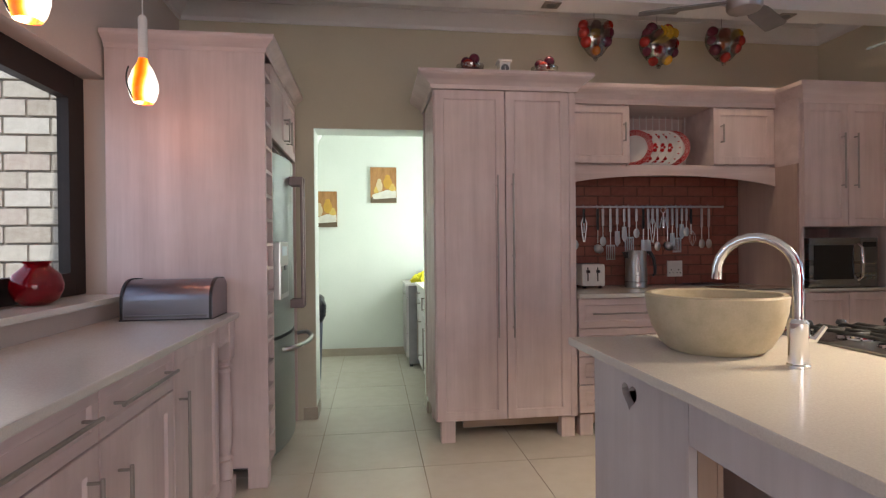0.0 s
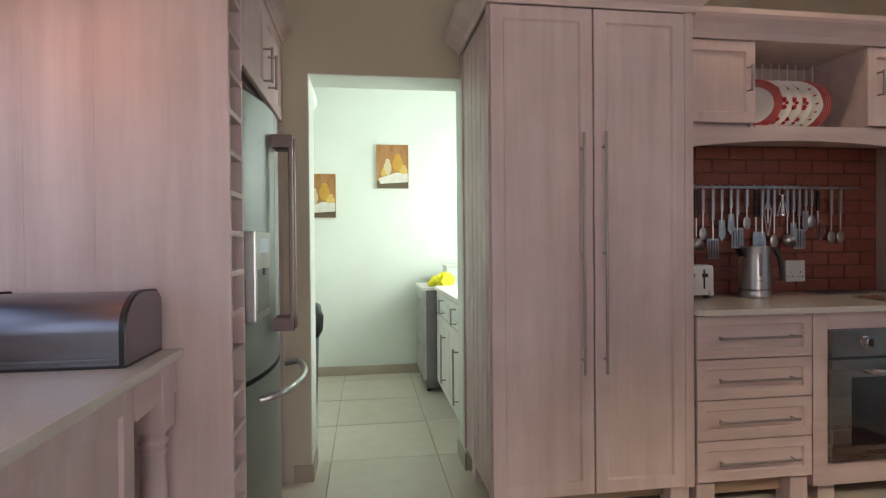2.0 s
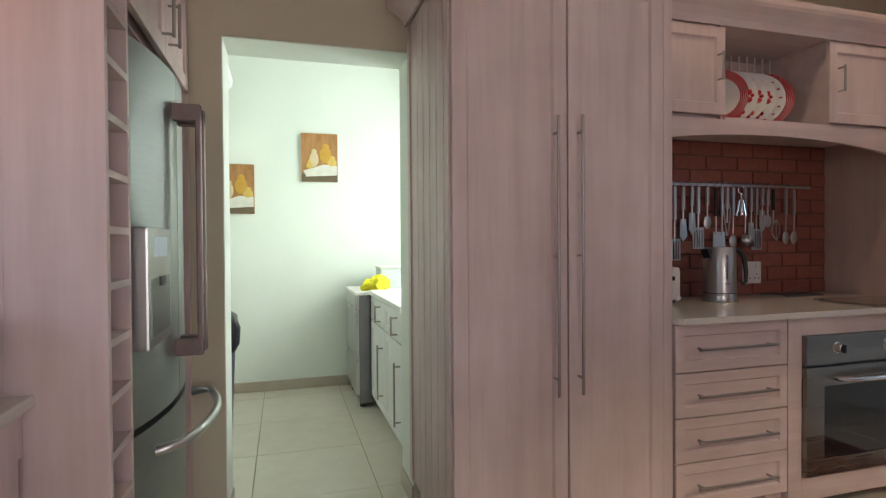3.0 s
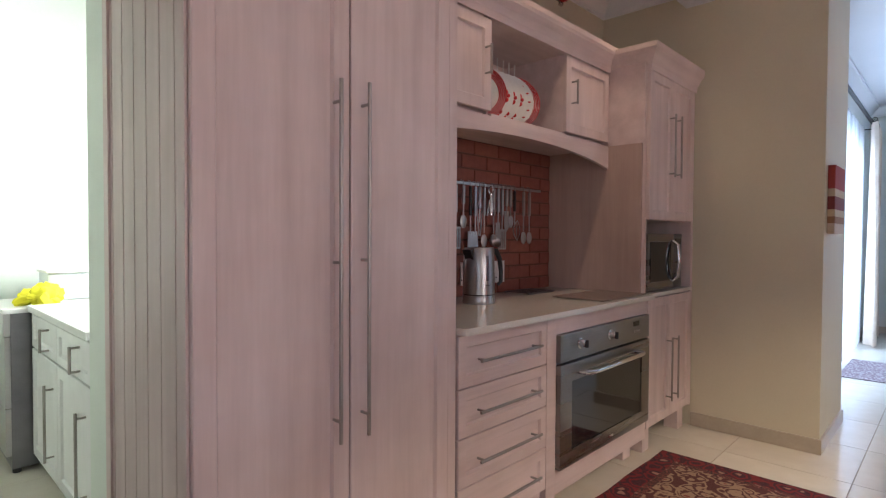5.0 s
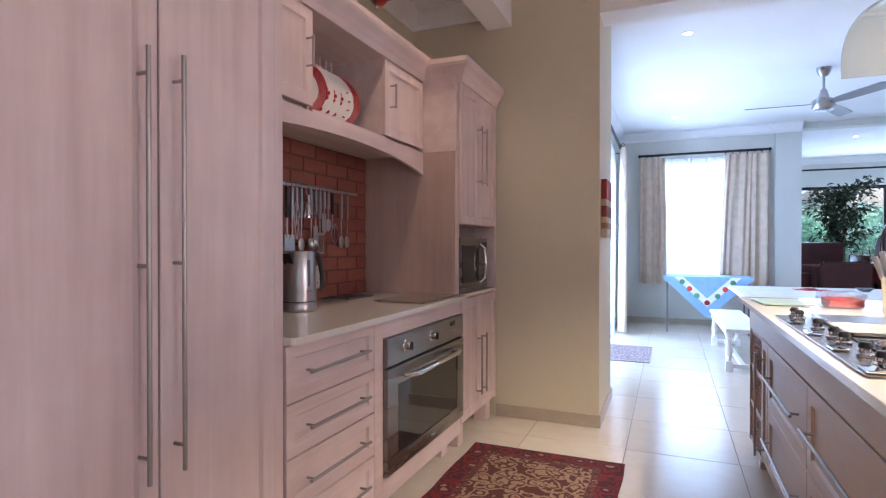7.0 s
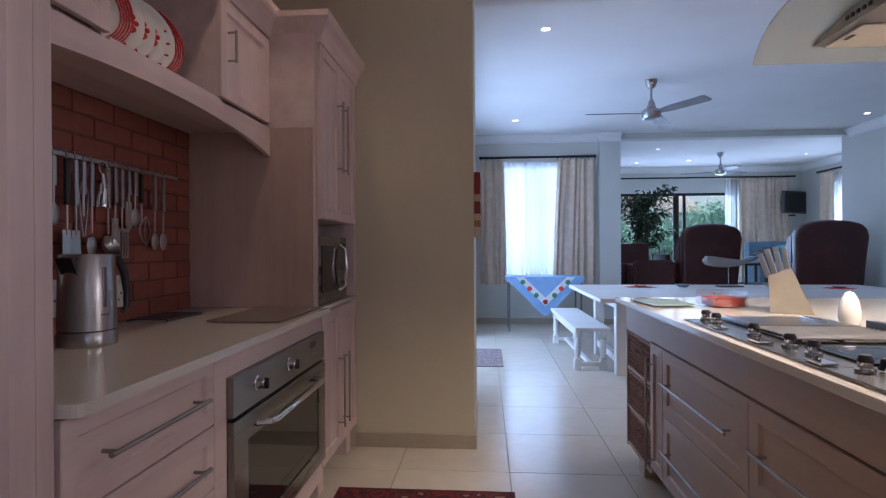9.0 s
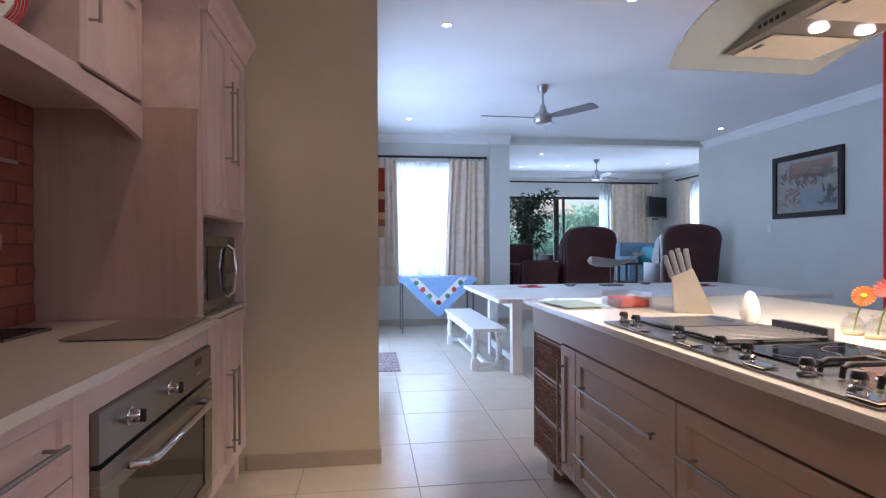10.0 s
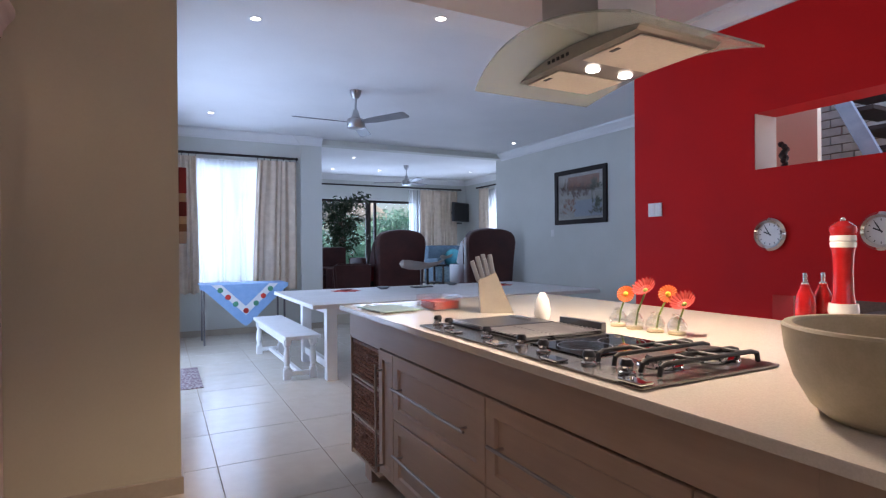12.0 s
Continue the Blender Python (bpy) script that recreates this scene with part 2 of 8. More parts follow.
tile, _t, _b = material("cream_floor_tile", 0.24, 0.0, (0.62, 0.565, 0.475))
_oi = _t.nodes.new("ShaderNodeObjectInfo")
_sh = _t.nodes.new("ShaderNodeVectorMath")
_sh.operation = "ADD"
_sc = _t.nodes.new("ShaderNodeMath")
_sc.operation = "MULTIPLY"
_sc.inputs[1].default_value = 37.0
_t.links.new(_oi.outputs["Random"], _sc.inputs[0])
_t.links.new(coords(_t), _sh.inputs[0]), _t.links.new(_sc.outputs[0], _sh.inputs[1])
_c1 = ramp(_t, _oi.outputs["Random"], (0.0, (0.60, 0.545, 0.455)), (1.0, (0.65, 0.60, 0.51)))
_t.links.new(mix(_t, 0.35, _c1, ramp(_t, noise_at(_t, _sh.outputs[0], 9, 6), (0.3, (0.56, 0.50, 0.41)), (0.7, (0.68, 0.63, 0.54)))), _b.inputs["Base Color"])
bump(_t, _b, noise_at(_t, _sh.outputs[0], 3.0, 2), 0.05, 0.002)
grout = varied("brown_grout", (0.24, 0.19, 0.14), (0.33, 0.27, 0.205), 20, 0.85, 0.2, 200)
quartz = varied("pale_quartz_worktop", (0.62, 0.575, 0.50), (0.72, 0.68, 0.60), 220, 0.16, 0.0, 700, IOR=1.5)
steel = varied("brushed_steel", (0.42, 0.42, 0.42), (0.56, 0.56, 0.55), 4, 0.30, 0.12, 260, 1.0, 0.0004, (0.05, 0.05, 1))
steel_dark = varied("dark_steel", (0.16, 0.16, 0.17), (0.25, 0.25, 0.26), 5, 0.32, 0.05, 200, 1.0)
nickel = varied("satin_nickel", (0.33, 0.30, 0.27), (0.42, 0.39, 0.36), 8, 0.42, 0.0, 200, 1.0)
oven_steel = varied("oven_steel", (0.22, 0.21, 0.20), (0.33, 0.315, 0.30), 4, 0.28, 0.10, 260, 1.0, 0.0004, (0.05, 0.05, 1))
chrome = material("chrome", 0.07, 1.0, (0.78, 0.78, 0.78))[0]
black_plastic = varied("black_plastic", (0.012, 0.012, 0.013), (0.03, 0.03, 0.032), 20, 0.35, 0.05, 200)
black_iron = varied("black_cast_iron", (0.008, 0.008, 0.009), (0.03, 0.03, 0.03), 30, 0.55, 0.3, 250)
black_glass = material("black_glass", 0.05, 0.0, (0.01, 0.01, 0.012))[0]
white_plastic = varied("white_plastic", (0.68, 0.67, 0.65), (0.78, 0.77, 0.75), 15, 0.35, 0.0)
dark_frame = varied("dark_brown_window_frame", (0.016, 0.012, 0.010), (0.034, 0.025, 0.022), 8, 0.55, 0.1, 120, Specular_IOR_Level=0.25)
white_frame = varied("white_window_frame", (0.70, 0.70, 0.70), (0.80, 0.80, 0.80), 8, 0.4, 0.05, 120)
# near-black colour that stands in for shade in gaps and holes
shadow_gap = material("painted_gap_shade", 0.9, 0.0, (0.02, 0.016, 0.014))[0]


def glass_like(name, colour, rough=0.0, ior=1.45):
    return material(name, rough, 0.0, colour, Transmission_Weight=1.0, IOR=ior)[0]


clear_glass = glass_like("clear_glass", (0.95, 0.98, 0.97))


def pane_glass(name, tint=(0.92, 0.96, 0.95), share=0.12):
    mat, t, b = material(name, 0.02, 0.0, tint)
    clear, both = t.nodes.new("ShaderNodeBsdfTransparent"), t.nodes.new("ShaderNodeMixShader")
    clear.inputs["Color"].default_value = (*tint, 1)
    both.inputs["Fac"].default_value = share
    gloss = t.nodes.new("ShaderNodeBsdfGlossy")
    gloss.inputs["Roughness"].default_value = 0.02
    t.links.new(clear.outputs[0], both.inputs[1]), t.links.new(gloss.outputs[0], both.inputs[2])
    t.links.new(both.outputs[0], t.nodes["Material Output"].inputs["Surface"])
    return mat


window_pane = pane_glass("window_glass", (0.95, 0.97, 0.97), 0.06)


def sheer_cloth(name, colour, open_share):
    mat, t, b = material(name, 0.9, 0.0, colour)
    clear, thin, both = t.nodes.new("ShaderNodeBsdfTransparent"), t.nodes.new("ShaderNodeBsdfTranslucent"), t.nodes.new("ShaderNodeMixShader")
    thin.inputs["Color"].default_value = (*colour, 1)
    both.inputs["Fac"].default_value = open_share
    t.links.new(thin.outputs[0], both.inputs[1]), t.links.new(clear.outputs[0], both.inputs[2])
    t.links.new(both.outputs[0], t.nodes["Material Output"].inputs["Surface"])
    return mat


def glow(name, colour, strength):
    return material(name, 0.5, 0.0, colour, Emission_Color=(*colour, 1), Emission_Strength=strength)[0]


lamp_glow = glow("lamp_glow", (1.0, 0.93, 0.80), 12)

# ---- large structure ----
WY, CEIL = 4.07, 3.0


def wall(name, rows, mat, label):
    return setting(name, boxes(*rows), mat, label, "wall")


setting("ground", boxes((-60, 60, -60, 60, -0.30, -0.14)), varied("garden_soil", (0.06, 0.07, 0.03), (0.12, 0.12, 0.06), 0.6, 0.95, 0.3, 30), "green garden ground round the house", "ground")
floor = setting("floor", boxes((-1.60, 9.30, -4.0, 6.5, -0.14, -0.004)), grout, "cream polished floor tiles with thin brown grout", "floor")
setting("floor_lounge", boxes((9.30, 13.2, -4.7, 3.2, -0.14, 0.36)), tile, "raised cream tiled lounge floor", "floor")
setting("floor_step", boxes((8.1, 9.30, -2.95, -1.55, -0.003, 0.36)), tile, "raised cream tiled step before the lounge", "floor")
setting("ceiling", boxes((-1.60, 13.2, -4.7, 6.6, CEIL, CEIL + 0.15)), ceiling_paint, "white painted flat ceiling", "ceiling")
wall("wall_north", [(-1.60, -0.44, WY, 4.31, 0, CEIL), (0.385, 3.64, WY, 4.31, 0, CEIL), (-0.44, 0.385, WY, 4.31, 2.124, CEIL)], wall_cream, "cream painted kitchen wall with a plain doorway")
wall("wall_pillar", [(3.64, 4.42, 2.68, 4.31, 0, CEIL)], wall_cream, "cream painted wall end beside the kitchen units")
wall("wall_window_side", [(4.42, 5.05, 3.02, 3.22, 0, CEIL), (7.95, 9.10, 3.02, 3.22, 0, CEIL), (5.05, 7.95, 3.02, 3.22, 2.45, CEIL)], wall_grey, "pale grey dining wall round a glazed door")
wall("wall_east", [(9.10, 9.30, 2.45, 3.22, 0, CEIL), (9.10, 9.30, 0.49, 1.30, 0, CEIL), (9.10, 9.30, 1.30, 2.45, 0, 0.76), (9.10, 9.30, 1.30, 2.45, 2.50, CEIL), (9.10, 9.30, -2.95, 0.49, 2.91, CEIL), (9.06, 9.10, 0.49, 0.82, 0, CEIL)], wall_grey, "pale grey dining wall with a window and wide opening")
wall("wall_picture", [(4.05, 9.30, -3.15, -2.95, 0, CEIL)], wall_grey, "pale grey dining wall with a framed picture")
wall("wall_red", [(2.95, 4.05, -1.25, -1.0, 0, CEIL), (1.45, 2.95, -1.25, -1.0, 2.185, CEIL), (1.45, 2.95, -1.25, -1.0, 0.905, 1.785), (2.83, 2.95, -1.25, -1.0, 0, 0.905), (1.45, 1.7, -1.25, -1.0, 0, 0.905), (1.45, 1.7, -1.25, -1.0, 1.785, 2.185)], wall_red, "bright red feature wall with two long openings")
setting("niche_lining", boxes((2.944, 2.9497, -1.25, -1.004, 1.787, 2.183)), wall_grey, "pale painted side of the wall opening", "wall")
wall("wall_return", [(3.85, 4.05, -3.15, -1.25, 0, CEIL)], wall_grey, "pale grey wall return beside the red wall")
wall("wall_west", [(-1.60, -1.36, -4.0, 0.2, 0, CEIL), (-1.60, -1.36, 3.0, 4.07, 0, CEIL), (-1.60, -1.36, 0.2, 3.0, 2.12, CEIL), (-1.60, -1.27, 0.2, 3.0, 0, 1.0)], varied("rose_cream_wall_paint", (0.56, 0.47, 0.41), (0.63, 0.54, 0.47), 1.5, 0.75, 0.12, 90), "cream painted kitchen wall round a wide window")
# unseen south wall; its window opening is invented to let the fill in
wall("wall_south", [(-1.60, -0.7, -4.2, -4.0, 0, CEIL), (2.7, 4.25, -4.2, -4.0, 0, CEIL), (-0.7, 2.7, -4.2, -4.0, 0, 0.5), (-0.7, 2.7, -4.2, -4.0, 2.45, CEIL), (4.05, 4.25, -4.2, -3.15, 0, CEIL)], wall_cream, "cream painted unseen wall with an added wide window")
wall("wall_lounge", [(13.0, 13.2, -4.7, -3.05, 0, CEIL), (13.0, 13.2, -0.1, 3.2, 0, CEIL), (13.0, 13.2, -3.05, -0.1, 2.42, CEIL), (9.30, 13.0, 3.02, 3.22, 0, CEIL), (9.30, 10.2, -4.6, -4.4, 0, CEIL), (11.9, 13.0, -4.6, -4.4, 0, CEIL), (10.2, 11.9, -4.6, -4.4, 0, 0.9), (10.2, 11.9, -4.6, -4.4, 2.5, CEIL), (9.10, 9.30, -4.6, -3.15, 0, CEIL)], wall_grey, "pale grey lounge walls round glazed doors")
wall("wall_laundry", [(-1.60, 1.75, 6.37, 6.57, 0, CEIL), (-1.20, -1.0, 4.31, 6.37, 0, CEIL), (1.35, 1.55, 4.31, 4.7, 0, CEIL), (1.35, 1.55, 5.85, 6.37, 0, CEIL), (1.35, 1.55, 4.7, 5.85, 0, 1.15), (1.35, 1.55, 4.7, 5.85, 2.35, CEIL)], wall_laundry, "pale green-white laundry walls")
setting("wall_laundry_lining", boxes((-1.0, -0.436, 4.316, 4.335, 0, CEIL), (0.385, 1.35, 4.316, 4.335, 0, CEIL), (-0.436, 0.381, 4.316, 4.335, 2.128, CEIL)), wall_laundry, "pale green laundry side of the doorway wall", "wall")
setting("doorway_lining", boxes((-0.440, -0.436, 4.075, 4.31, 0.09, 2.120), (0.381, 0.385, 4.075, 4.31, 0.09, 2.120), (-0.44, 0.385, 4.075, 4.31, 2.120, 2.124)), wall_laundry, "pale plastered doorway lining", "doorway")
# ring beams under the kitchen ceiling
setting("beam_kitchen", boxes((-1.36, 3.64, 3.29, 3.47, 2.79, CEIL)), ceiling_paint, "white painted ceiling beam above the units", "beam")
setting("beam_dining", boxes((3.64, 3.90, -1.0, 2.68, 2.79, CEIL)), ceiling_paint, "white painted ceiling beam between kitchen and dining room", "beam")

CORNICE = [(0, -0.13), (0.018, -0.13), (0.022, -0.105), (0.05, -0.075), (0.085, -0.04), (0.095, -0.03), (0.11, -0.03), (0.11, 0), (0, 0)]


def cornice(path, closed=False):
    bm = bmesh.new()
    sweep(bm, path, [(o, CEIL + z) for o, z in CORNICE], closed)
    return setting("cornice", bm, ceiling_paint, "white moulded plaster ceiling cornice", "cornice")


cornice([(-1.36, 3.47), (-1.36, WY), (3.64, WY), (3.64, 3.47)])
cornice([(4.42, 3.02), (9.10, 3.02), (9.10, 0.82), (9.06, 0.82), (9.06, 0.49)])
cornice([(9.10, -2.95), (4.05, -2.95), (4.05, -1.0), (3.90, -1.0)])
cornice([(3.64, -1.0), (1.45, -1.0)])
cornice([(-1.36, -4.0), (-1.36, 3.29)])
cornice([(9.30, 3.02), (13.0, 3.02), (13.0, -4.4), (9.30, -4.4)])


def baseboard(path):
    bm = bmesh.new()
    sweep(bm, path, [(0, 0.0), (0.012, 0.0), (0.012, 0.083), (0.008, 0.088), (0, 0.088)])
    return setting("baseboard", bm, skirting, "beige tiled skirting along the floor", "baseboard")


baseboard([(-0.53, WY), (-0.44, WY), (-0.44, 4.32)])
baseboard([(0.385, 4.32), (0.385, WY)])
baseboard([(3.64, 3.40), (3.64, 2.68), (4.42, 2.68), (4.42, 3.02), (5.05, 3.02)])
baseboard([(7.95, 3.02), (9.10, 3.02), (9.10, 0.82), (9.06, 0.82), (9.06, 0.49)])
baseboard([(9.10, -2.95), (4.05, -2.95)])
baseboard([(-1.0, 4.32), (-1.0, 6.37), (1.35, 6.37)])
# ---- kitchen units along the north wall ----
FY = 3.40
CROWN = [(0, 0), (0.012, 0), (0.02, 0.03), (0.05, 0.06), (0.085, 0.085), (0.095, 0.10), (0.095, 0.125), (0, 0.125)]


def crown(path, z, parent, mat=None, scale=1.0, rise=1.0):
    bm = bmesh.new()
    sweep(bm, path, [(o * scale, z + h * rise) for o, h in CROWN])
    return part("crown", bm, mat or washed_x, parent)


def foot(x, y, parent, mat=None, h=0.14, w=0.09):
    return part("foot", box(bmesh.new(), x - w / 2, x + w / 2, y, y + w, 0, h, 0.004), mat or washed, parent)


def door(parent, way, x, y, z, w, h, handle=None, rail=0.06, mat=None, posts=2, name="door", grooves=0):
    """A framed front with its bar handle; handle rows are places on the front."""
    m = facing(way, x, y, z)
    d = part(name, shaker(bmesh.new(), w, h, m, rail), mat or washed, parent)
    for i in range(grooves):
        gx = rail + (w - 2 * rail) * (i + 1) / (grooves + 1)
        part("groove", box(bmesh.new(), gx - 0.0015, gx + 0.0015, 0.0062, 0.0072, rail + 0.01, h - rail - 0.01, m=m), tan_wood, d)
    if handle:
        part("handle", bar_handle(bmesh.new(), handle[0], handle[1], m, posts=posts), nickel, d, "satin metal bar handle", True)
    return d


def carcass(parent, x0, x1, y0, y1, z0, z1, mat=None, name="body"):
    return part(name, box(bmesh.new(), x0, x1, y0, y1, z0, z1, 0.002), mat or washed, parent)


# tall larder cupboard
larder = thing("larder_cupboard", (0.83, 3.73, 0), "tall pink-washed wooden larder cupboard with two doors", "cupboard")
carcass(larder, 0.372, 1.288, FY + 0.045, WY - 0.003, 0.14, 2.24)
for gy in range(1, 7):
    part("groove", boxes((0.3705, 0.3722, FY + 0.10 * gy - 0.0007, FY + 0.10 * gy + 0.0007, 0.16, 2.2)), washed, larder)
panels("side_strip", [(0.364, 0.372, FY + 0.022, FY + 0.06, 0.14, 2.24), (0.364, 0.372, WY - 0.05, WY - 0.004, 0.14, 2.24)], washed, larder)
door(larder, "-y", 0.372, FY, 0.145, 0.449, 2.09, ((0.394, 0.525), (0.394, 1.552)), 0.055, posts=3)
door(larder, "-y", 0.827, FY, 0.145, 0.419, 2.09, ((0.039, 0.525), (0.039, 1.560)), 0.055, posts=3)
part("stile", box(bmesh.new(), 1.249, 1.29, FY + 0.004, FY + 0.022, 0.14, 2.24, 0.002), washed, larder)
crown([(0.364, WY - 0.004), (0.364, FY), (1.29, FY), (1.29, 3.66)], 2.238, larder, scale=1.0, rise=0.8)
part("lid", boxes((0.36, 1.29, FY, WY - 0.003, 2.315, 2.333)), washed_x, larder)
for fx in (0.445, 1.235):
    foot(fx, FY + 0.03, larder)
    foot(fx, WY - 0.15, larder)
part("plinth", boxes((0.55, 1.19, FY + 0.09, FY + 0.11, 0.075, 0.14)), tan_wood_x, larder)

# four-drawer base unit
drawers = thing("drawer_unit", (1.59, 3.73, 0), "pink-washed wooden base unit with four drawers", "base unit")
carcass(drawers, 1.292, 1.880, FY + 0.05, WY - 0.003, 0.14, 0.902)
for z0, z1 in ((0.707, 0.899), (0.524, 0.702), (0.341, 0.519), (0.155, 0.336)):
    h = z1 - z0
    door(drawers, "-y", 1.302, FY, z0, 0.572, h, ((0.085, h / 2), (0.485, h / 2)), 0.042, washed_x, name="drawer")
for fx in (1.36, 1.83):
    foot(fx, FY + 0.03, drawers)
part("plinth", boxes((1.41, 1.78, FY + 0.09, FY + 0.11, 0.06, 0.14)), tan_wood_x, drawers)

# built-in oven in its housing
housing = thing("oven_housing", (2.40, 3.73, 0), "pink-washed wooden housing round a built-in oven", "base unit")
panels("board", [(1.882, 1.957, FY + 0.004, WY - 0.003, 0.10, 0.904), (2.911, 2.918, FY + 0.004, WY - 0.003, 0.10, 0.904), (1.957, 2.911, FY + 0.004, WY - 0.003, 0.10, 0.205), (1.957, 2.911, FY + 0.004, WY - 0.003, 0.822, 0.904), (1.957, 2.911, 4.03, WY - 0.003, 0.205, 0.822)], washed_x, housing)
foot(2.0, FY + 0.06, housing, h=0.10)
foot(2.80, FY + 0.06, housing, h=0.10)

oven = thing("built_in_oven", (2.434, 3.6, 0.207), "wide stainless steel built-in oven with glass door", "oven")
part("body", boxes((1.962, 2.906, FY + 0.012, 3.95, 0.207, 0.818)), steel_dark, oven)
part("control_panel", box(bmesh.new(), 1.960, 2.908, FY - 0.016, FY + 0.012, 0.695, 0.820, 0.004), oven_steel, oven)
panels("door_frame", [(1.960, 2.06, FY - 0.018, FY + 0.010, 0.212, 0.683), (2.81, 2.908, FY - 0.018, FY + 0.010, 0.212, 0.683), (2.06, 2.81, FY - 0.018, FY + 0.010, 0.600, 0.683), (2.06, 2.81, FY - 0.018, FY + 0.010, 0.212, 0.285)], oven_steel, oven, "brushed steel oven door frame", 0.0006)
part("window", boxes((2.06, 2.81, FY - 0.014, FY + 0.008, 0.285, 0.600)), black_glass, oven, "dark reflecting oven glass")
hb = bmesh.new()
tube(hb, [(2.13, FY - 0.018, 0.632), (2.14, FY - 0.06, 0.632), (2.18, FY - 0.068, 0.632), (2.69, FY - 0.068, 0.632), (2.73, FY - 0.06, 0.632), (2.74, FY - 0.018, 0.632)], 0.013, 10)
part("handle", hb, chrome, oven, "rounded chrome oven handle", True)
for kx in (2.13, 2.43):
    kb = bmesh.new()
    lathe(kb, [(0.026, 0), (0.026, 0.004), (0.020, 0.006), (0.018, 0.028), (0.014, 0.032), (0, 0.032)], (kx, FY - 0.016, 0.765), 20, pose(0, 0, 0, 90))
    knob = part("knob", kb, chrome, oven, "chrome oven knob with black grip", True)
    part("grip", box(bmesh.new(), kx - 0.005, kx + 0.005, FY - 0.060, FY - 0.040, 0.747, 0.783, 0.003), black_plastic, knob)
part("display", boxes((2.70, 2.77, FY - 0.0185, FY - 0.016, 0.775, 0.800)), black_glass, oven)
for i in range(3):
    part("button", box(bmesh.new(), 2.70 + 0.028 * i, 2.712 + 0.028 * i, FY - 0.021, FY - 0.016, 0.740, 0.752, 0.001), chrome, oven)
part("badge", boxes((2.42, 2.47, FY - 0.020, FY - 0.018, 0.240, 0.252)), chrome, oven)

# right tall unit: cupboard, microwave shelf, cupboard
tall = thing("tall_unit", (3.27, 3.73, 0), "pink-washed wooden tall unit with an open microwave shelf", "cupboard")
panels("board", [(2.920, 2.940, FY + 0.022, WY - 0.003, 0.14, 2.22), (3.60, 3.637, FY + 0.004, WY - 0.003, 0.14, 2.22), (2.94, 3.60, FY + 0.045, WY - 0.003, 0.14, 0.911), (2.94, 3.60, FY + 0.045, WY - 0.003, 1.375, 2.22), (2.94, 3.60, FY + 0.022, WY - 0.003, 1.360, 1.375), (2.94, 3.60, 3.93, 3.95, 0.932, 1.36)], washed, tall)
part("shelf", box(bmesh.new(), 2.935, 3.60, FY + 0.0, 3.93, 0.911, 0.931, 0.003), quartz, tall, "pale stone shelf edge")
for i, dx in enumerate((2.925, 3.264)):
    hx = 0.285 if i == 0 else 0.045
    door(tall, "-y", dx, FY, 1.362, 0.336, 0.85, ((hx, 0.26), (hx, 0.64)), 0.05, posts=2)
    door(tall, "-y", dx, FY, 0.150, 0.336, 0.752, ((hx, 0.11), (hx, 0.50)), 0.05, posts=2)
crown([(2.92, 3.69), (2.92, FY), (3.636, FY)], 2.212, tall, scale=0.6, rise=1.1)
part("lid", boxes((2.92, 3.636, FY, WY - 0.003, 2.325, 2.345)), washed_x, tall)
for fx in (2.985, 3.53):
    foot(fx, FY + 0.03, tall)

microwave = thing("microwave_oven", (3.26, 3.66, 0.932), "silver microwave oven with dark door on a shelf", "microwave")
part("body", box(bmesh.new(), 2.985, 3.525, 3.455, 3.85, 0.938, 1.281, 0.006), oven_steel, microwave)
part("door", box(bmesh.new(), 2.985, 3.385, 3.432, 3.455, 0.938, 1.281, 0.008), oven_steel, microwave, "silver microwave door")
part("window", boxes((3.02, 3.33, 3.428, 3.432, 0.991, 1.231)), black_glass, microwave, "dark microwave window")
part("control_panel", box(bmesh.new(), 3.389, 3.525, 3.435, 3.455, 0.938, 1.281, 0.004), steel_dark, microwave)
mb = bmesh.new()
tube(mb, [(3.365, 3.432, 0.986), (3.365, 3.40, 1.011), (3.365, 3.39, 1.106), (3.365, 3.40, 1.211), (3.365, 3.432, 1.236)], 0.011, 10)
part("handle", mb, chrome, microwave, "bowed chrome handle", True)
for r in range(4):
    for c in range(3):
        part("button", boxes((3.41 + 0.033 * c, 3.435 + 0.033 * c, 3.432, 3.435, 0.986 + 0.032 * r, 1.008 + 0.032 * r)), oven_steel, microwave)
part("display", boxes((3.405, 3.51, 3.432, 3.435, 1.216, 1.251)), black_glass, microwave)
for fx in (3.02, 3.49):
    for fy in (3.49, 3.81):
        part("foot", boxes((fx - 0.015, fx + 0.015, fy - 0.015, fy + 0.015, 0.931, 0.939)), black_plastic, microwave)

# worktop with a rounded front corner
wb = bmesh.new()
prism(wb, [(1.294, 3.375), (1.298, 3.365), (1.309, 3.358), (2.918, 3.358), (2.918, WY - 0.004), (1.294, WY - 0.004)], 0.026, Matrix(((1, 0, 0, 0), (0, 0, 1, 0), (0, -1, 0, 0.932), (0, 0, 0, 1))))
worktop = solo("worktop", wb, quartz, (2.1, 3.7, 0.906), "pale polished stone worktop along the wall units", "worktop")

# smoked glass board on the worktop
smoked = material("smoked_glass", 0.08, 0.0, (0.24, 0.19, 0.155))[0]
glass_board = thing("glass_worktop_saver", (2.62, 3.54, 0.932), "flat smoked glass worktop saver beside the oven", "worktop saver")
part("plate", box(bmesh.new(), 2.375, 2.88, 3.392, 3.690, 0.936, 0.942, 0.002), smoked, glass_board)
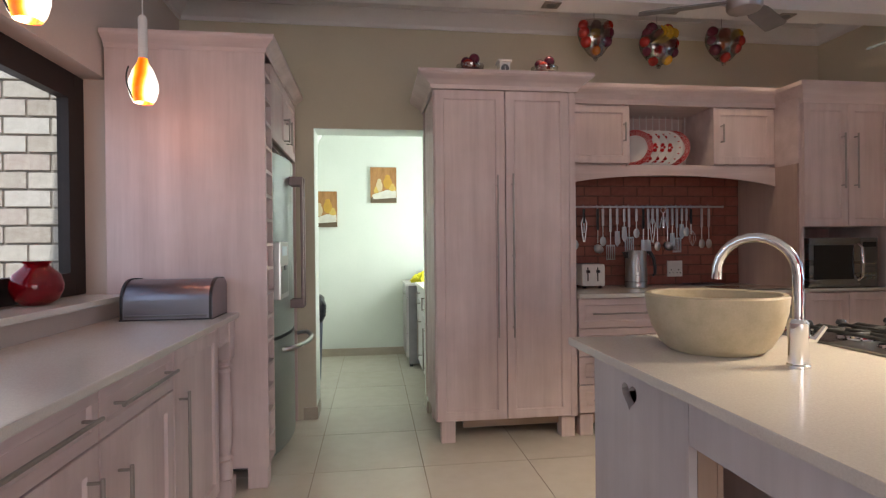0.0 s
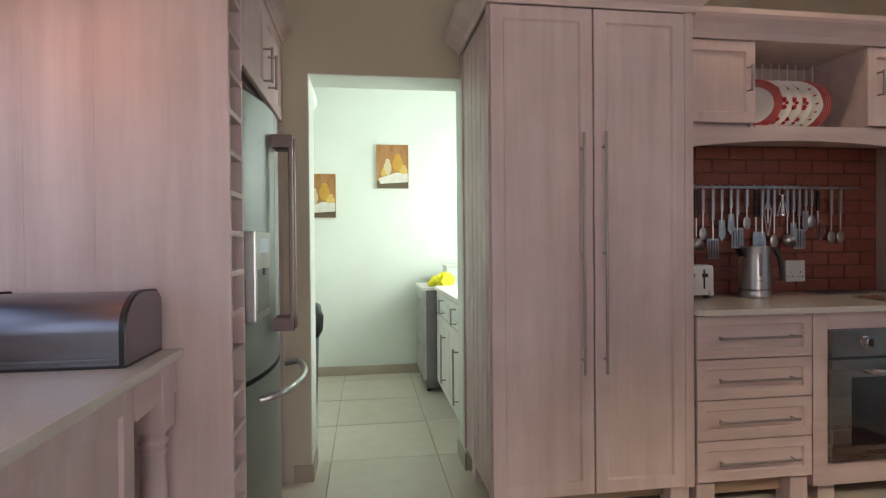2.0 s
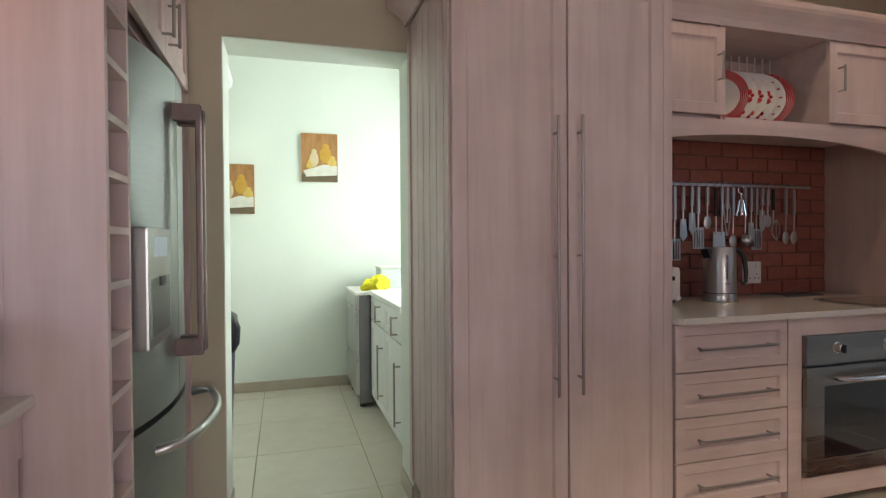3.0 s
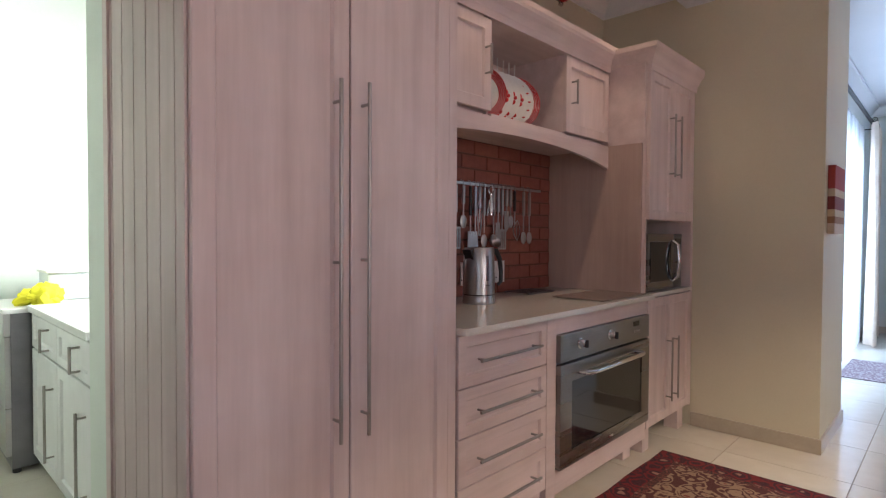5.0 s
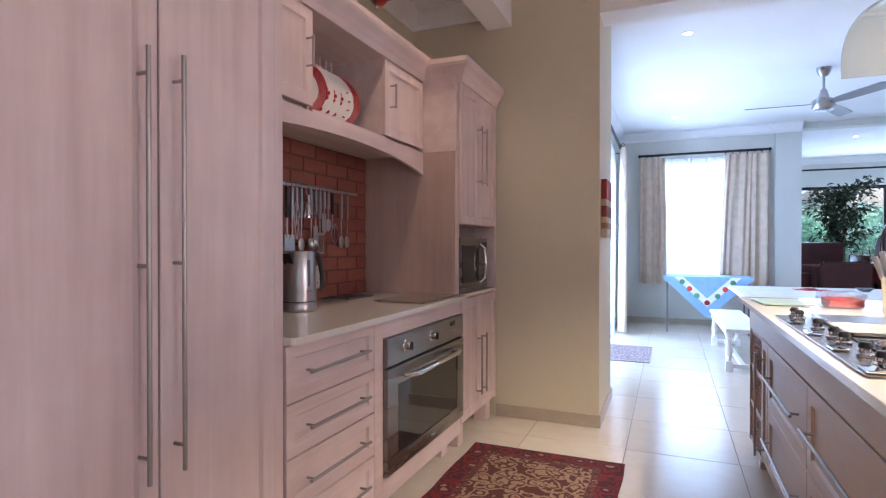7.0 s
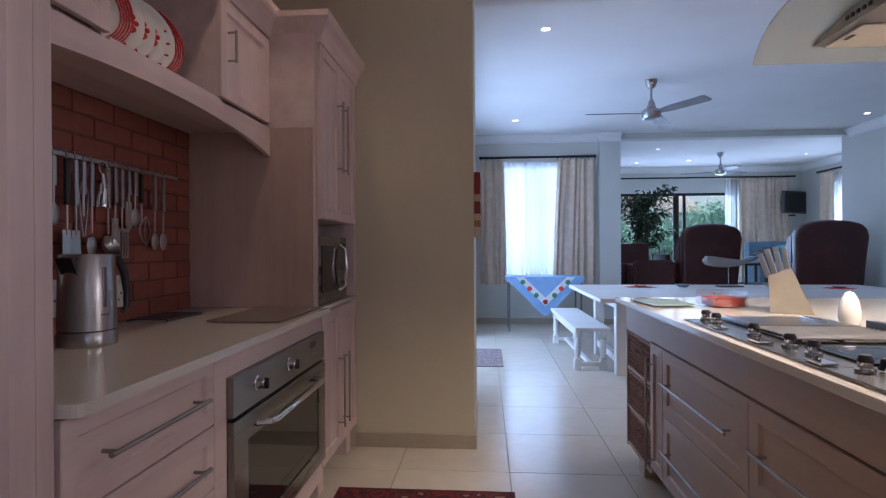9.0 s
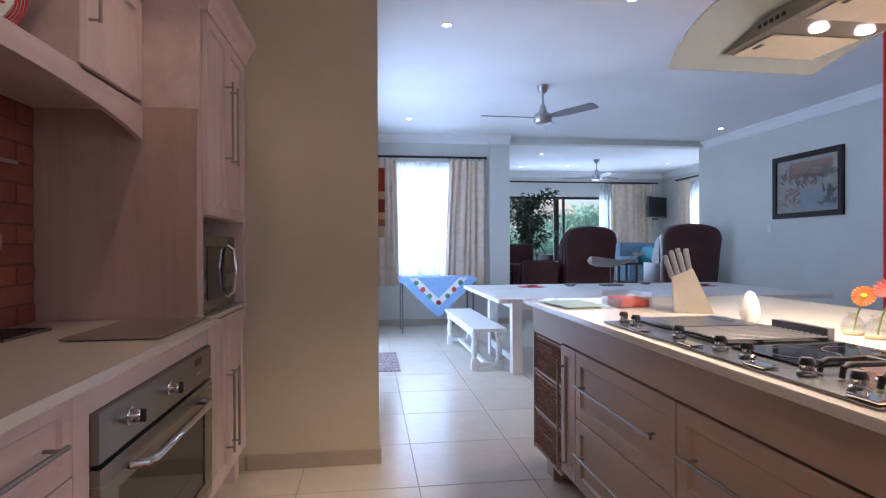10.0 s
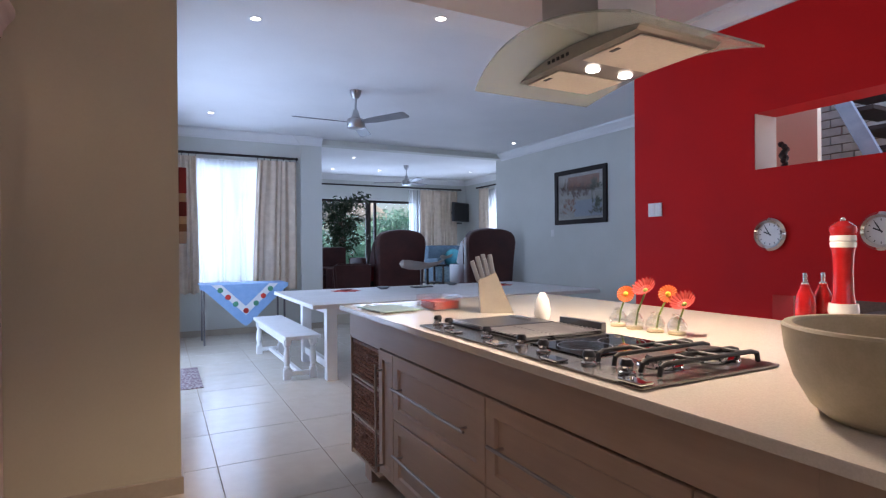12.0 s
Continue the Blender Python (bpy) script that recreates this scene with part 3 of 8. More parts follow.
for _x in (2.40, 2.855):
    for _y in (3.415, 3.667):
        part("foot", boxes((_x - 0.008, _x + 0.008, _y - 0.008, _y + 0.008, 0.932, 0.937)), black_plastic, glass_board)
trivet = thing("trivet", (2.52, 3.94, 0.932), "flat dark metal trivets lying on the worktop", "trivet")
for i in range(6):
    part("bar", box(bmesh.new(), 2.40 + 0.045 * i, 2.412 + 0.045 * i, 3.86, 4.02, 0.938, 0.944, 0.002), steel_dark, trivet)
panels("rim", [(2.39, 2.65, 3.855, 3.862, 0.932, 0.941), (2.39, 2.65, 4.018, 4.025, 0.932, 0.941)], steel_dark, trivet)

# wall cupboards with plate rack and arched valance
UY = 3.645
uppers = thing("wall_cupboard", (2.1, 3.87, 1.80), "pink-washed wall cupboards with a plate rack and arch", "wall cupboard")
panels("board", [(1.292, 1.785, UY + 0.045, WY - 0.003, 1.80, 2.26), (2.430, 2.900, UY + 0.045, WY - 0.003, 1.80, 2.26), (1.785, 2.43, UY + 0.006, WY - 0.003, 2.235, 2.26), (1.785, 2.43, UY + 0.003, WY - 0.003, 1.795, 1.812), (1.785, 2.43, 4.05, WY - 0.003, 1.812, 2.235), (2.903, 2.918, 3.425, WY - 0.004, 1.80, 2.26), (1.774, 1.785, UY + 0.022, UY + 0.05, 1.80, 2.26), (2.43, 2.442, UY + 0.022, UY + 0.05, 1.80, 2.26)], washed_x, uppers)
door(uppers, "-y", 1.294, UY, 1.822, 0.490, 0.405, ((0.445, 0.15), (0.445, 0.28)), 0.05)
door(uppers, "-y", 2.423, UY, 1.822, 0.478, 0.405, ((0.055, 0.15), (0.055, 0.28)), 0.05)
arch = [(1.292, 1.80), (1.292, 1.668)]
for i in range(25):
    f = i / 24
    arch.append((1.292 + 1.626 * f, 1.668 + 0.075 * (1 - (2 * f - 1) ** 2) ** 0.75 - 0.01 * f))
arch.append((2.918, 1.80))
part("valance", prism(bmesh.new(), arch, 0.022, pose(0, UY, 0)), washed_x, uppers, "arched wooden valance over the hob")
part("hood_liner", boxes((1.294, 2.916, UY + 0.03, WY - 0.004, 1.785, 1.797)), washed_x, uppers)
crown([(1.292, UY), (2.915, UY)], 2.232, uppers, scale=0.6, rise=1.06)
# same wood as the doors; its shade is in the darker colour
part("side_panel", boxes((2.903, 2.918, 3.44, WY - 0.004, 0.933, 1.80)), washed_shaded, uppers, "pink-washed wooden side panel by the worktop, darkened as if shaded")
for i in range(12):
    rx = 1.815 + 0.053 * i
    part("rod", cyl(bmesh.new(), (rx, 3.97, 1.812), (rx, 3.97, 2.236), 0.0035, 8), white_plastic, uppers)

plate_white = varied("white_china", (0.72, 0.71, 0.69), (0.80, 0.79, 0.77), 10, 0.15, 0.0)
plate_red = varied("red_china_glaze", (0.45, 0.02, 0.025), (0.55, 0.05, 0.05), 10, 0.15, 0.0)


def plate(x, kind, r=0.14):
    p = thing("dinner_plate", (x, 3.83, 1.813), {"stripes": "white china plate with red rings standing in the rack", "flowers": "white china plate with red flowers standing in the rack", "dots": "white china plate with red dotted rim standing in the rack"}[kind], "plate", "plates in the rack")
    tilt = Matrix.Translation((x, 3.83, 1.813 + r)) @ Vector((-0.60, -0.78, 0.16)).to_track_quat("Z", "Y").to_matrix().to_4x4()
    part("dish", lathe(bmesh.new(), [(0, 0.004), (r * 0.62, 0.004), (r * 0.70, 0.010), (r, 0.022), (r, 0.026), (r * 0.69, 0.015), (r * 0.6, 0.009), (0, 0.009)], (0, 0, 0), 40, tilt), plate_white, p, "", True)
    # decoration as thin glaze on the face towards the room
    flip = tilt
    if kind == "stripes":
        for i in range(5):
            a = r * (0.74 + 0.055 * i)
            za, zb = 0.010 + 0.0135 * (a / r - 0.70) / 0.30, 0.010 + 0.0135 * (a / r + 0.022 - 0.70) / 0.30
            part("ring", lathe(bmesh.new(), [(a, za - 0.001), (a + r * 0.034, zb - 0.001), (a + r * 0.034, zb + 0.0085), (a, za + 0.0085), (a, za - 0.001)], (0, 0, 0), 40, flip), plate_red, p)
    elif kind == "flowers":
        for a in (0, 60, 120, 180, 240, 300):
            cx, cy = r * 0.70 * math.cos(radians(a)), r * 0.70 * math.sin(radians(a))
            fb = bmesh.new()
            for k in range(5):
                ball(fb, (cx + 0.022 * math.cos(k * 1.2566), cy + 0.022 * math.sin(k * 1.2566), 0.014), 0.017, 8, 5, (1, 1, 0.5))
            bmesh.ops.transform(fb, matrix=flip, verts=fb.verts)
            part("flower", fb, plate_red, p)
    else:
        for k in range(16):
            a = k * math.pi / 8
            db = ball(bmesh.new(), (r * 0.86 * math.cos(a), r * 0.86 * math.sin(a), 0.018), 0.011, 6, 4, (1, 0.6, 0.5))
            bmesh.ops.transform(db, matrix=flip, verts=db.verts)
            part("dot", db, plate_red, p)
    return p


for _i, _k in enumerate(("stripes", "flowers", "flowers", "flowers", "dots", "stripes")):
    plate(1.905 + 0.058 * _i, _k)

# utensil rail
rail = thing("utensil_rail", (2.2, 4.03, 1.54), "steel wall rail for hanging kitchen utensils", "rail")
part("bar", box(bmesh.new(), 1.32, 2.76, 4.025, 4.033, 1.535, 1.550, 0.002), steel, rail)
for rx in (1.36, 2.05, 2.72):
    part("bracket", cyl(bmesh.new(), (rx, 4.033, 1.543), (rx, 4.068, 1.543), 0.006, 8), steel, rail)


def utensil(x, kind, length, tone):
    u = thing("hanging_utensil", (x, 4.015, 1.54), {"ladle": "steel ladle hanging from the wall rail", "spoon": "steel serving spoon hanging from the wall rail", "turner": "slotted steel turner hanging from the wall rail", "knife": "steel bladed kitchen tool hanging from the wall rail", "whisk": "steel whisk hanging from the wall rail", "scissors": "steel tongs hanging from the wall rail"}[kind], "kitchen utensil", "utensils on the rail")
    y, top = 4.013, 1.535
    hook = bmesh.new()
    tube(hook, [(x, y + 0.022, top + 0.006), (x, y + 0.018, top + 0.022), (x, y + 0.004, top + 0.020), (x, y, top), (x, y - 0.004, top - 0.012)], 0.0025, 6)
    part("hook", hook, steel, u)
    h = length * 0.46
    part("handle", box(bmesh.new(), x - 0.009, x + 0.009, y - 0.006, y + 0.006, top - h, top - 0.008, 0.004), black_plastic if tone else steel, u)
    part("shank", cyl(bmesh.new(), (x, y, top - h), (x, y, top - length * 0.74), 0.004, 8), steel, u)
    zb = top - length * 0.86
    if kind == "ladle":
        part("bowl", lathe(bmesh.new(), [(0, -0.03), (0.025, -0.022), (0.038, 0), (0.040, 0.004), (0.036, 0), (0.023, -0.019), (0, -0.027)], (x, y - 0.012, zb), 16, pose(0, 0, 0, 62)), steel, u, "", True)
    elif kind == "spoon":
        part("bowl", ball(bmesh.new(), (x, y, zb), 0.030, 14, 8, (0.85, 0.25, 1.25)), steel, u, "", True)
    elif kind == "turner":
        for i in range(5):
            part("slat", boxes((x - 0.036 + 0.016 * i, x - 0.028 + 0.016 * i, y - 0.002, y + 0.002, zb - 0.05, zb + 0.045)), steel, u)
        for za, zc in ((zb + 0.045, zb + 0.058), (zb - 0.058, zb - 0.05)):
            part("blade_edge", boxes((x - 0.036, x + 0.036, y - 0.002, y + 0.002, za, zc)), steel, u)
    elif kind == "knife":
        part("blade", prism(bmesh.new(), [(x - 0.018, zb + 0.06), (x + 0.018, zb + 0.06), (x + 0.026, zb - 0.03), (x, zb - 0.06), (x - 0.02, zb - 0.03)], 0.003, pose(0, y, 0)), steel, u)
    elif kind == "whisk":
        for k in range(4):
            wb2 = bmesh.new()
            a = k * math.pi / 4
            tube(wb2, [(x + 0.026 * math.sin(s * math.pi) * math.cos(a), y + 0.026 * math.sin(s * math.pi) * math.sin(a) - 0.02, zb + 0.06 - 0.12 * s) for s in [i / 8 for i in range(9)]], 0.0016, 5)
            part("wire", wb2, steel, u)
    else:
        for s in (-1, 1):
            sb = bmesh.new()
            tube(sb, [(x, y, top - h * 0.5), (x + s * 0.022, y, top - h), (x + s * 0.014, y, zb + 0.03), (x + s * 0.004, y, zb - 0.04)], 0.004, 6)
            part("arm", sb, steel, u)


for _x, _k, _l, _d in (
    (1.46, "knife", 0.30, False), (1.52, "spoon", 0.33, True), (1.59, "scissors", 0.26, True), (1.70, "ladle", 0.37, True), (1.742, "spoon", 0.30, False), (1.803, "turner", 0.40, False),
    (1.858, "knife", 0.28, False), (1.915, "knife", 0.24, False), (1.955, "turner", 0.33, False), (2.015, "spoon", 0.23, False), (2.072, "knife", 0.36, True), (2.112, "knife", 0.36, False),
    (2.148, "scissors", 0.27, False), (2.188, "spoon", 0.35, False), (2.272, "ladle", 0.35, False), (2.312, "knife", 0.30, False), (2.350, "turner", 0.34, False), (2.392, "knife", 0.22, False),
    (2.430, "spoon", 0.22, False), (2.470, "whisk", 0.28, True), (2.560, "spoon", 0.33, False), (2.620, "spoon", 0.33, False)):
    utensil(_x, _k, _l, _d)
peeler = thing("corkscrew", (2.23, 4.0, 1.38), "steel winged corkscrew hanging from the wall rail", "corkscrew")
cb = bmesh.new()
tube(cb, [(2.23 + 0.02 * math.cos(a), 4.0, 1.515 + 0.02 * math.sin(a)) for a in [i * math.pi / 8 for i in range(17)]], 0.004, 6)
part("ring", cb, chrome, peeler, "", True)
part("body", lathe(bmesh.new(), [(0, -0.12), (0.014, -0.12), (0.014, -0.06), (0.008, -0.05), (0.008, 0), (0, 0)], (2.23, 4.0, 1.495), 12), chrome, peeler, "", True)
for s in (-1, 1):
    part("wing", box(bmesh.new(), -0.004, 0.004, -0.004, 0.004, -0.09, 0, 0.002, pose(2.23 + s * 0.012, 4.0, 1.46, 0, s * -12, 0)), chrome, peeler)

# wall sockets
def socket(x0, x1, z0, z1, y=4.049):
    s = thing("wall_socket", ((x0 + x1) / 2, y, z0), "white plastic double wall socket on brick", "wall socket")
    part("plate", box(bmesh.new(), x0, x1, y - 0.010, y, z0, z1, 0.003), white_plastic, s)
    w = (x1 - x0) / 2
    for i in range(2):
        cx = x0 + w * (i + 0.5)
        part("rocker", box(bmesh.new(), cx - 0.010, cx + 0.010, y - 0.014, y - 0.010, z1 - 0.035, z1 - 0.015, 0.001), white_plastic, s)
        for px, pz in ((0, 0.055), (-0.014, 0.030), (0.014, 0.030)):
            part("pin_hole", cyl(bmesh.new(), (cx + px, y - 0.0106, z0 + pz), (cx + px, y - 0.0096, z0 + pz), 0.0045, 8), black_plastic, s)


socket(2.285, 2.41, 0.993, 1.118)
socket(2.03, 2.10, 0.993, 1.118)

# kettle and toaster
kx, ky, kz = 1.908, 3.815, 0.932
kettle = thing("electric_kettle", (kx, ky, kz), "tall brushed steel electric kettle on the worktop", "kettle")
part("base", lathe(bmesh.new(), [(0, 0), (0.078, 0), (0.080, 0.006), (0.079, 0.040), (0.077, 0.043), (0, 0.043)], (kx, ky, kz), 32), steel, kettle, "steel kettle foot", True)
part("seam", lathe(bmesh.new(), [(0, 0.043), (0.0765, 0.043), (0.0765, 0.047), (0, 0.047)], (kx, ky, kz), 32), black_plastic, kettle)
part("body", lathe(bmesh.new(), [(0, 0.047), (0.079, 0.047), (0.077, 0.15), (0.074, 0.268), (0.071, 0.273), (0.066, 0.266), (0, 0.262)], (kx, ky, kz), 36), steel, kettle, "", True)
part("lid", lathe(bmesh.new(), [(0, 0.262), (0.062, 0.263), (0.058, 0.272), (0, 0.274)], (kx, ky, kz), 24), black_plastic, kettle, "flat black lid", True)
hb = bmesh.new()
tube(hb, [(kx + 0.068, ky - 0.020, kz + 0.262), (kx + 0.098, ky - 0.028, kz + 0.256), (kx + 0.120, ky - 0.034, kz + 0.215), (kx + 0.130, ky - 0.036, kz + 0.150), (kx + 0.128, ky - 0.036, kz + 0.100), (kx + 0.112, ky - 0.031, kz + 0.085)], [0.010, 0.014, 0.013, 0.011, 0.010, 0.008], 10)
part("handle", hb, black_plastic, kettle, "black plastic kettle handle", True)
part("spout", prism(bmesh.new(), [(-0.096, 0.262), (-0.06, 0.266), (-0.06, 0.19)], 0.05, pose(kx, ky - 0.025, kz)), black_plastic, kettle)
part("gauge", box(bmesh.new(), -0.006, 0.006, -0.0792, -0.070, 0.115, 0.235, 0.002, pose(kx, ky, kz, 0, 0, -18)), steel_dark, kettle, "dark water gauge")
part("badge", box(bmesh.new(), -0.012, 0.012, -0.0800, -0.072, 0.092, 0.096, 0, pose(kx, ky, kz, 0, 0, -18)), steel_dark, kettle)

toaster = thing("toaster", (1.62, 3.92, 0.932), "white plastic two-slot toaster on the worktop", "toaster")
part("body", box(bmesh.new(), 1.53, 1.71, 3.80, 4.03, 0.948, 1.111, 0.025), white_plastic, toaster, "", True)
for sy in (3.86, 3.93):
    part("slot", boxes((1.555, 1.685, sy, sy + 0.028, 1.109, 1.113)), black_plastic, toaster)
for _x in (1.575, 1.650):
    part("lever", box(bmesh.new(), _x - 0.012, _x + 0.013, 3.785, 3.802, 1.046, 1.066, 0.003), black_plastic, toaster)
    part("lever_slot", boxes((_x - 0.004, _x + 0.004, 3.797, 3.801, 0.986, 1.086)), black_plastic, toaster)
part("dial", lathe(bmesh.new(), [(0.014, 0), (0.012, 0.01), (0, 0.01)], (1.688, 3.801, 0.960), 16, pose(0, 0, 0, 90)), white_plastic, toaster, "", True)
for fx in (1.56, 1.68):
    for fy in (3.83, 4.0):
        part("foot", boxes((fx - 0.01, fx + 0.01, fy - 0.01, fy + 0.01, 0.932, 0.951)), black_plastic, toaster)

toaster.location.x -= 0.045

# ---- fridge surround on the west side ----
XF = -0.567
surround = thing("fridge_surround", (-0.95, 3.53, 0), "pink-washed wooden fridge surround with wine rack", "cupboard")
part("side_panel", box(bmesh.new(), -1.345, XF, 2.94, 2.962, 0.11, 2.27, 0.002), washed, surround, "pink-washed boarded side panel")
for i in range(1, 4):
    gx = -1.345 + 0.195 * i
    part("groove", boxes((gx - 0.0007, gx + 0.0007, 2.9392, 2.9405, 0.13, 2.25)), washed, surround)
panels("board", [(-1.345, -1.32, 2.962, WY - 0.003, 0.11, 2.27), (-1.32, XF - 0.002, 3.125, 3.143, 0.11, 2.27), (-1.32, XF - 0.045, 3.143, WY - 0.003, 1.86, 2.27), (-1.32, XF - 0.002, 4.052, WY - 0.003, 0.0, 1.86), (-1.32, -0.66, 2.962, 3.125, 0.11, 2.27)], washed, surround)
for i in range(17):
    z = 0.12 + 0.128 * i
    part("rack_shelf", box(bmesh.new(), -0.66, XF - 0.001, 2.9625, 3.125, z - 0.009, z + 0.009, 0.001), washed_y, surround)
door(surround, "+x", XF, 3.145, 1.865, 0.452, 0.40, ((0.40, 0.05), (0.40, 0.20)), 0.055)
door(surround, "+x", XF, 3.60, 1.865, 0.452, 0.40, ((0.05, 0.05), (0.05, 0.20)), 0.055)
crown([(-1.345, 2.94), (XF, 2.94), (XF, WY - 0.003)], 2.265, surround, scale=0.6, rise=0.62)
part("lid", boxes((-1.345, XF, 2.94, WY - 0.003, 2.320, 2.338)), washed_x, surround)
foot(-0.625, 2.944, surround, h=0.11, w=0.10)
foot(-1.29, 2.944, surround, h=0.11, w=0.10)

fridge_steel = varied("fridge_steel", (0.27, 0.28, 0.275), (0.37, 0.385, 0.375), 4, 0.42, 0.10, 260, 1.0, 0.0004, (0.05, 0.05, 1))
fridge = thing("refrigerator", (-0.95, 3.60, 0), "brushed steel French-door refrigerator with water dispenser", "refrigerator")
part("body", boxes((-1.30, -0.60, 3.148, 4.048, 0.02, 1.80)), steel_dark, fridge)


def bowed(y0, y1, z0, z1, x0=-0.60, rise=0.075, mid=3.598, half=0.45, n=14):
    bm = bmesh.new()
    front = []
    for i in range(n + 1):
        y = y0 + (y1 - y0) * i / n
        front.append((x0 + 0.03 + rise * (1 - ((y - mid) / half) ** 2), y))
    outline = [(x0, y0)] + front + [(x0, y1)]
    a = [bm.verts.new((x, y, z0)) for x, y in outline]
    b = [bm.verts.new((x, y, z1)) for x, y in outline]
    bm.faces.new(a[::-1]), bm.faces.new(b)
    for i in range(len(a)):
        j = (i + 1) % len(a)
        bm.faces.new((a[i], a[j], b[j], b[i]))
    return bm


fd = part("door", bowed(3.150, 3.595, 0.735, 1.80), fridge_steel, fridge, "bowed steel fridge door with dispenser", True)
fd2 = part("door", bowed(3.601, 4.046, 0.735, 1.80), fridge_steel, fridge, "bowed steel fridge door", True)
fz = part("freezer_drawer", bowed(3.150, 4.046, 0.06, 0.715), fridge_steel, fridge, "bowed steel freezer drawer", True)
# dark strip paints the shade between fridge doors and freezer drawer
part("gasket_shade", boxes((-0.60, -0.575, 3.155, 4.04, 0.715, 0.735)), shadow_gap, fridge)
for dy, d in ((3.555, fd), (3.640, fd2)):
    hb = bmesh.new()
    box(hb, -0.430, -0.412, dy - 0.016, dy + 0.016, 0.87, 1.70, 0.005)
    part("handle", hb, varied("brown_grey_metal", (0.16, 0.12, 0.115), (0.22, 0.17, 0.16), 9, 0.4, 0.0, metal=0.6) if "brown_grey_metal" not in bpy.data.materials else bpy.data.materials["brown_grey_metal"], d, "long flat brown-grey handle")
    for z in (0.87, 1.645):
        part("handle_bracket", box(bmesh.new(), -0.505, -0.412, dy - 0.017, dy + 0.017, z, z + 0.055, 0.004), bpy.data.materials["brown_grey_metal"], d)
hb = bmesh.new()
tube(hb, [(-0.505, 3.28, 0.655), (-0.47, 3.285, 0.662)] + [(-0.44 + 0.06 * (1 - ((y - 3.598) / 0.31) ** 2), y, 0.668) for y in [3.30 + 0.0745 * i for i in range(9)]] + [(-0.47, 3.911, 0.662), (-0.505, 3.916, 0.655)], 0.014, 10)
part("handle", hb, steel, fz, "curved steel drawer handle", True)
disp = part("dispenser", box(bmesh.new(), -0.560, -0.497, 3.185, 3.490, 0.955, 1.285, 0.006), steel, fd, "grey ice and water dispenser panel")
part("dispenser_recess", boxes((-0.500, -0.4955, 3.215, 3.460, 0.985, 1.145)), steel_dark, fd, "dark dispenser recess")
part("dispenser_display", boxes((-0.499, -0.4945, 3.255, 3.420, 1.205, 1.260)), glow("pale_display", (0.55, 0.62, 0.66), 0.25), fd, "pale lit dispenser display")
part("dispenser_tap", box(bmesh.new(), -0.51, -0.488, 3.31, 3.365, 1.12, 1.147, 0.003), black_plastic, fd)
part("toe_grille", boxes((-0.62, -0.58, 3.16, 4.03, 0.0, 0.055)), black_plastic, fridge)
fridge.location.x -= 0.042

# ---- west counter under the window ----
XL = -0.733
for _n, (y0, y1) in enumerate(((0.45, 1.0), (1.0, 1.54), (1.54, 2.075), (2.075, 2.640))):
    u = thing("base_unit", (-0.98, (y0 + y1) / 2, 0), "pink-washed wooden base unit with a drawer and door" if _n < 3 else "pink-washed wooden base unit with one tall door", "base unit", "units under the window")
    carcass(u, -1.268, XL - 0.045, y0 + 0.001, y1 - 0.001, 0.12, 0.890)
    w = y1 - y0 - 0.006
    if _n < 3:
        door(u, "+x", XL, y0 + 0.003, 0.750, w, 0.142, ((0.055, 0.076), (w - 0.055, 0.076)), 0.036, washed_y, name="drawer")
        door(u, "+x", XL, y0 + 0.003, 0.125, w, 0.619, ((w - 0.06, 0.38), (w - 0.06, 0.55)) if _n == 1 else ((0.10, 0.30), (0.10, 0.52)), 0.06)
    else:
        door(u, "+x", XL, y0 + 0.003, 0.125, w, 0.762, ((0.05, 0.12), (0.05, 0.60)), 0.06)
    for fy in (y0 + 0.05, y1 - 0.05):
        part("foot", box(bmesh.new(), XL - 0.10, XL - 0.03, fy - 0.035, fy + 0.035, 0, 0.12, 0.003), washed, u)

post = thing("turned_corner_post", (-0.770, 2.86, 0), "turned pink-washed wooden post under the worktop", "post")
lathe_profile = [(0, 0.10), (0.040, 0.10), (0.040, 0.17), (0.030, 0.185), (0.042, 0.20), (0.030, 0.215), (0.030, 0.235), (0.037, 0.26), (0.040, 0.33), (0.036, 0.52), (0.031, 0.62), (0.036, 0.635), (0.030, 0.65), (0.042, 0.665), (0.030, 0.68), (0.038, 0.70), (0, 0.70)]
part("shaft", lathe(bmesh.new(), lathe_profile, (-0.770, 2.86, 0), 20), washed, post, "", True)
panels("block", [(-0.815, -0.725, 2.815, 2.905, 0.70, 0.890), (-0.815, -0.725, 2.815, 2.905, 0.0, 0.10)], washed, post)
panels("rail", [(-0.760, -0.730, 2.642, 2.815, 0.79, 0.890), (-0.760, -0.730, 2.905, 2.938, 0.79, 0.890)], washed_y, post)
part("back_panel", boxes((-1.265, -1.0, 2.642, 2.938, 0.0, 0.890)), washed, post)

solo("worktop", box(bmesh.new(), -1.268, -0.706, 0.45, 2.938, 0.894, 0.921, 0.006), quartz, (-0.97, 1.7, 0.878), "pale polished stone worktop under the window", "worktop")
setting("window_sill", box(bmesh.new(), -1.60, -1.225, 0.2, 2.938, 1.0, 1.028, 0.006), quartz, "pale polished stone window ledge", "window sill")

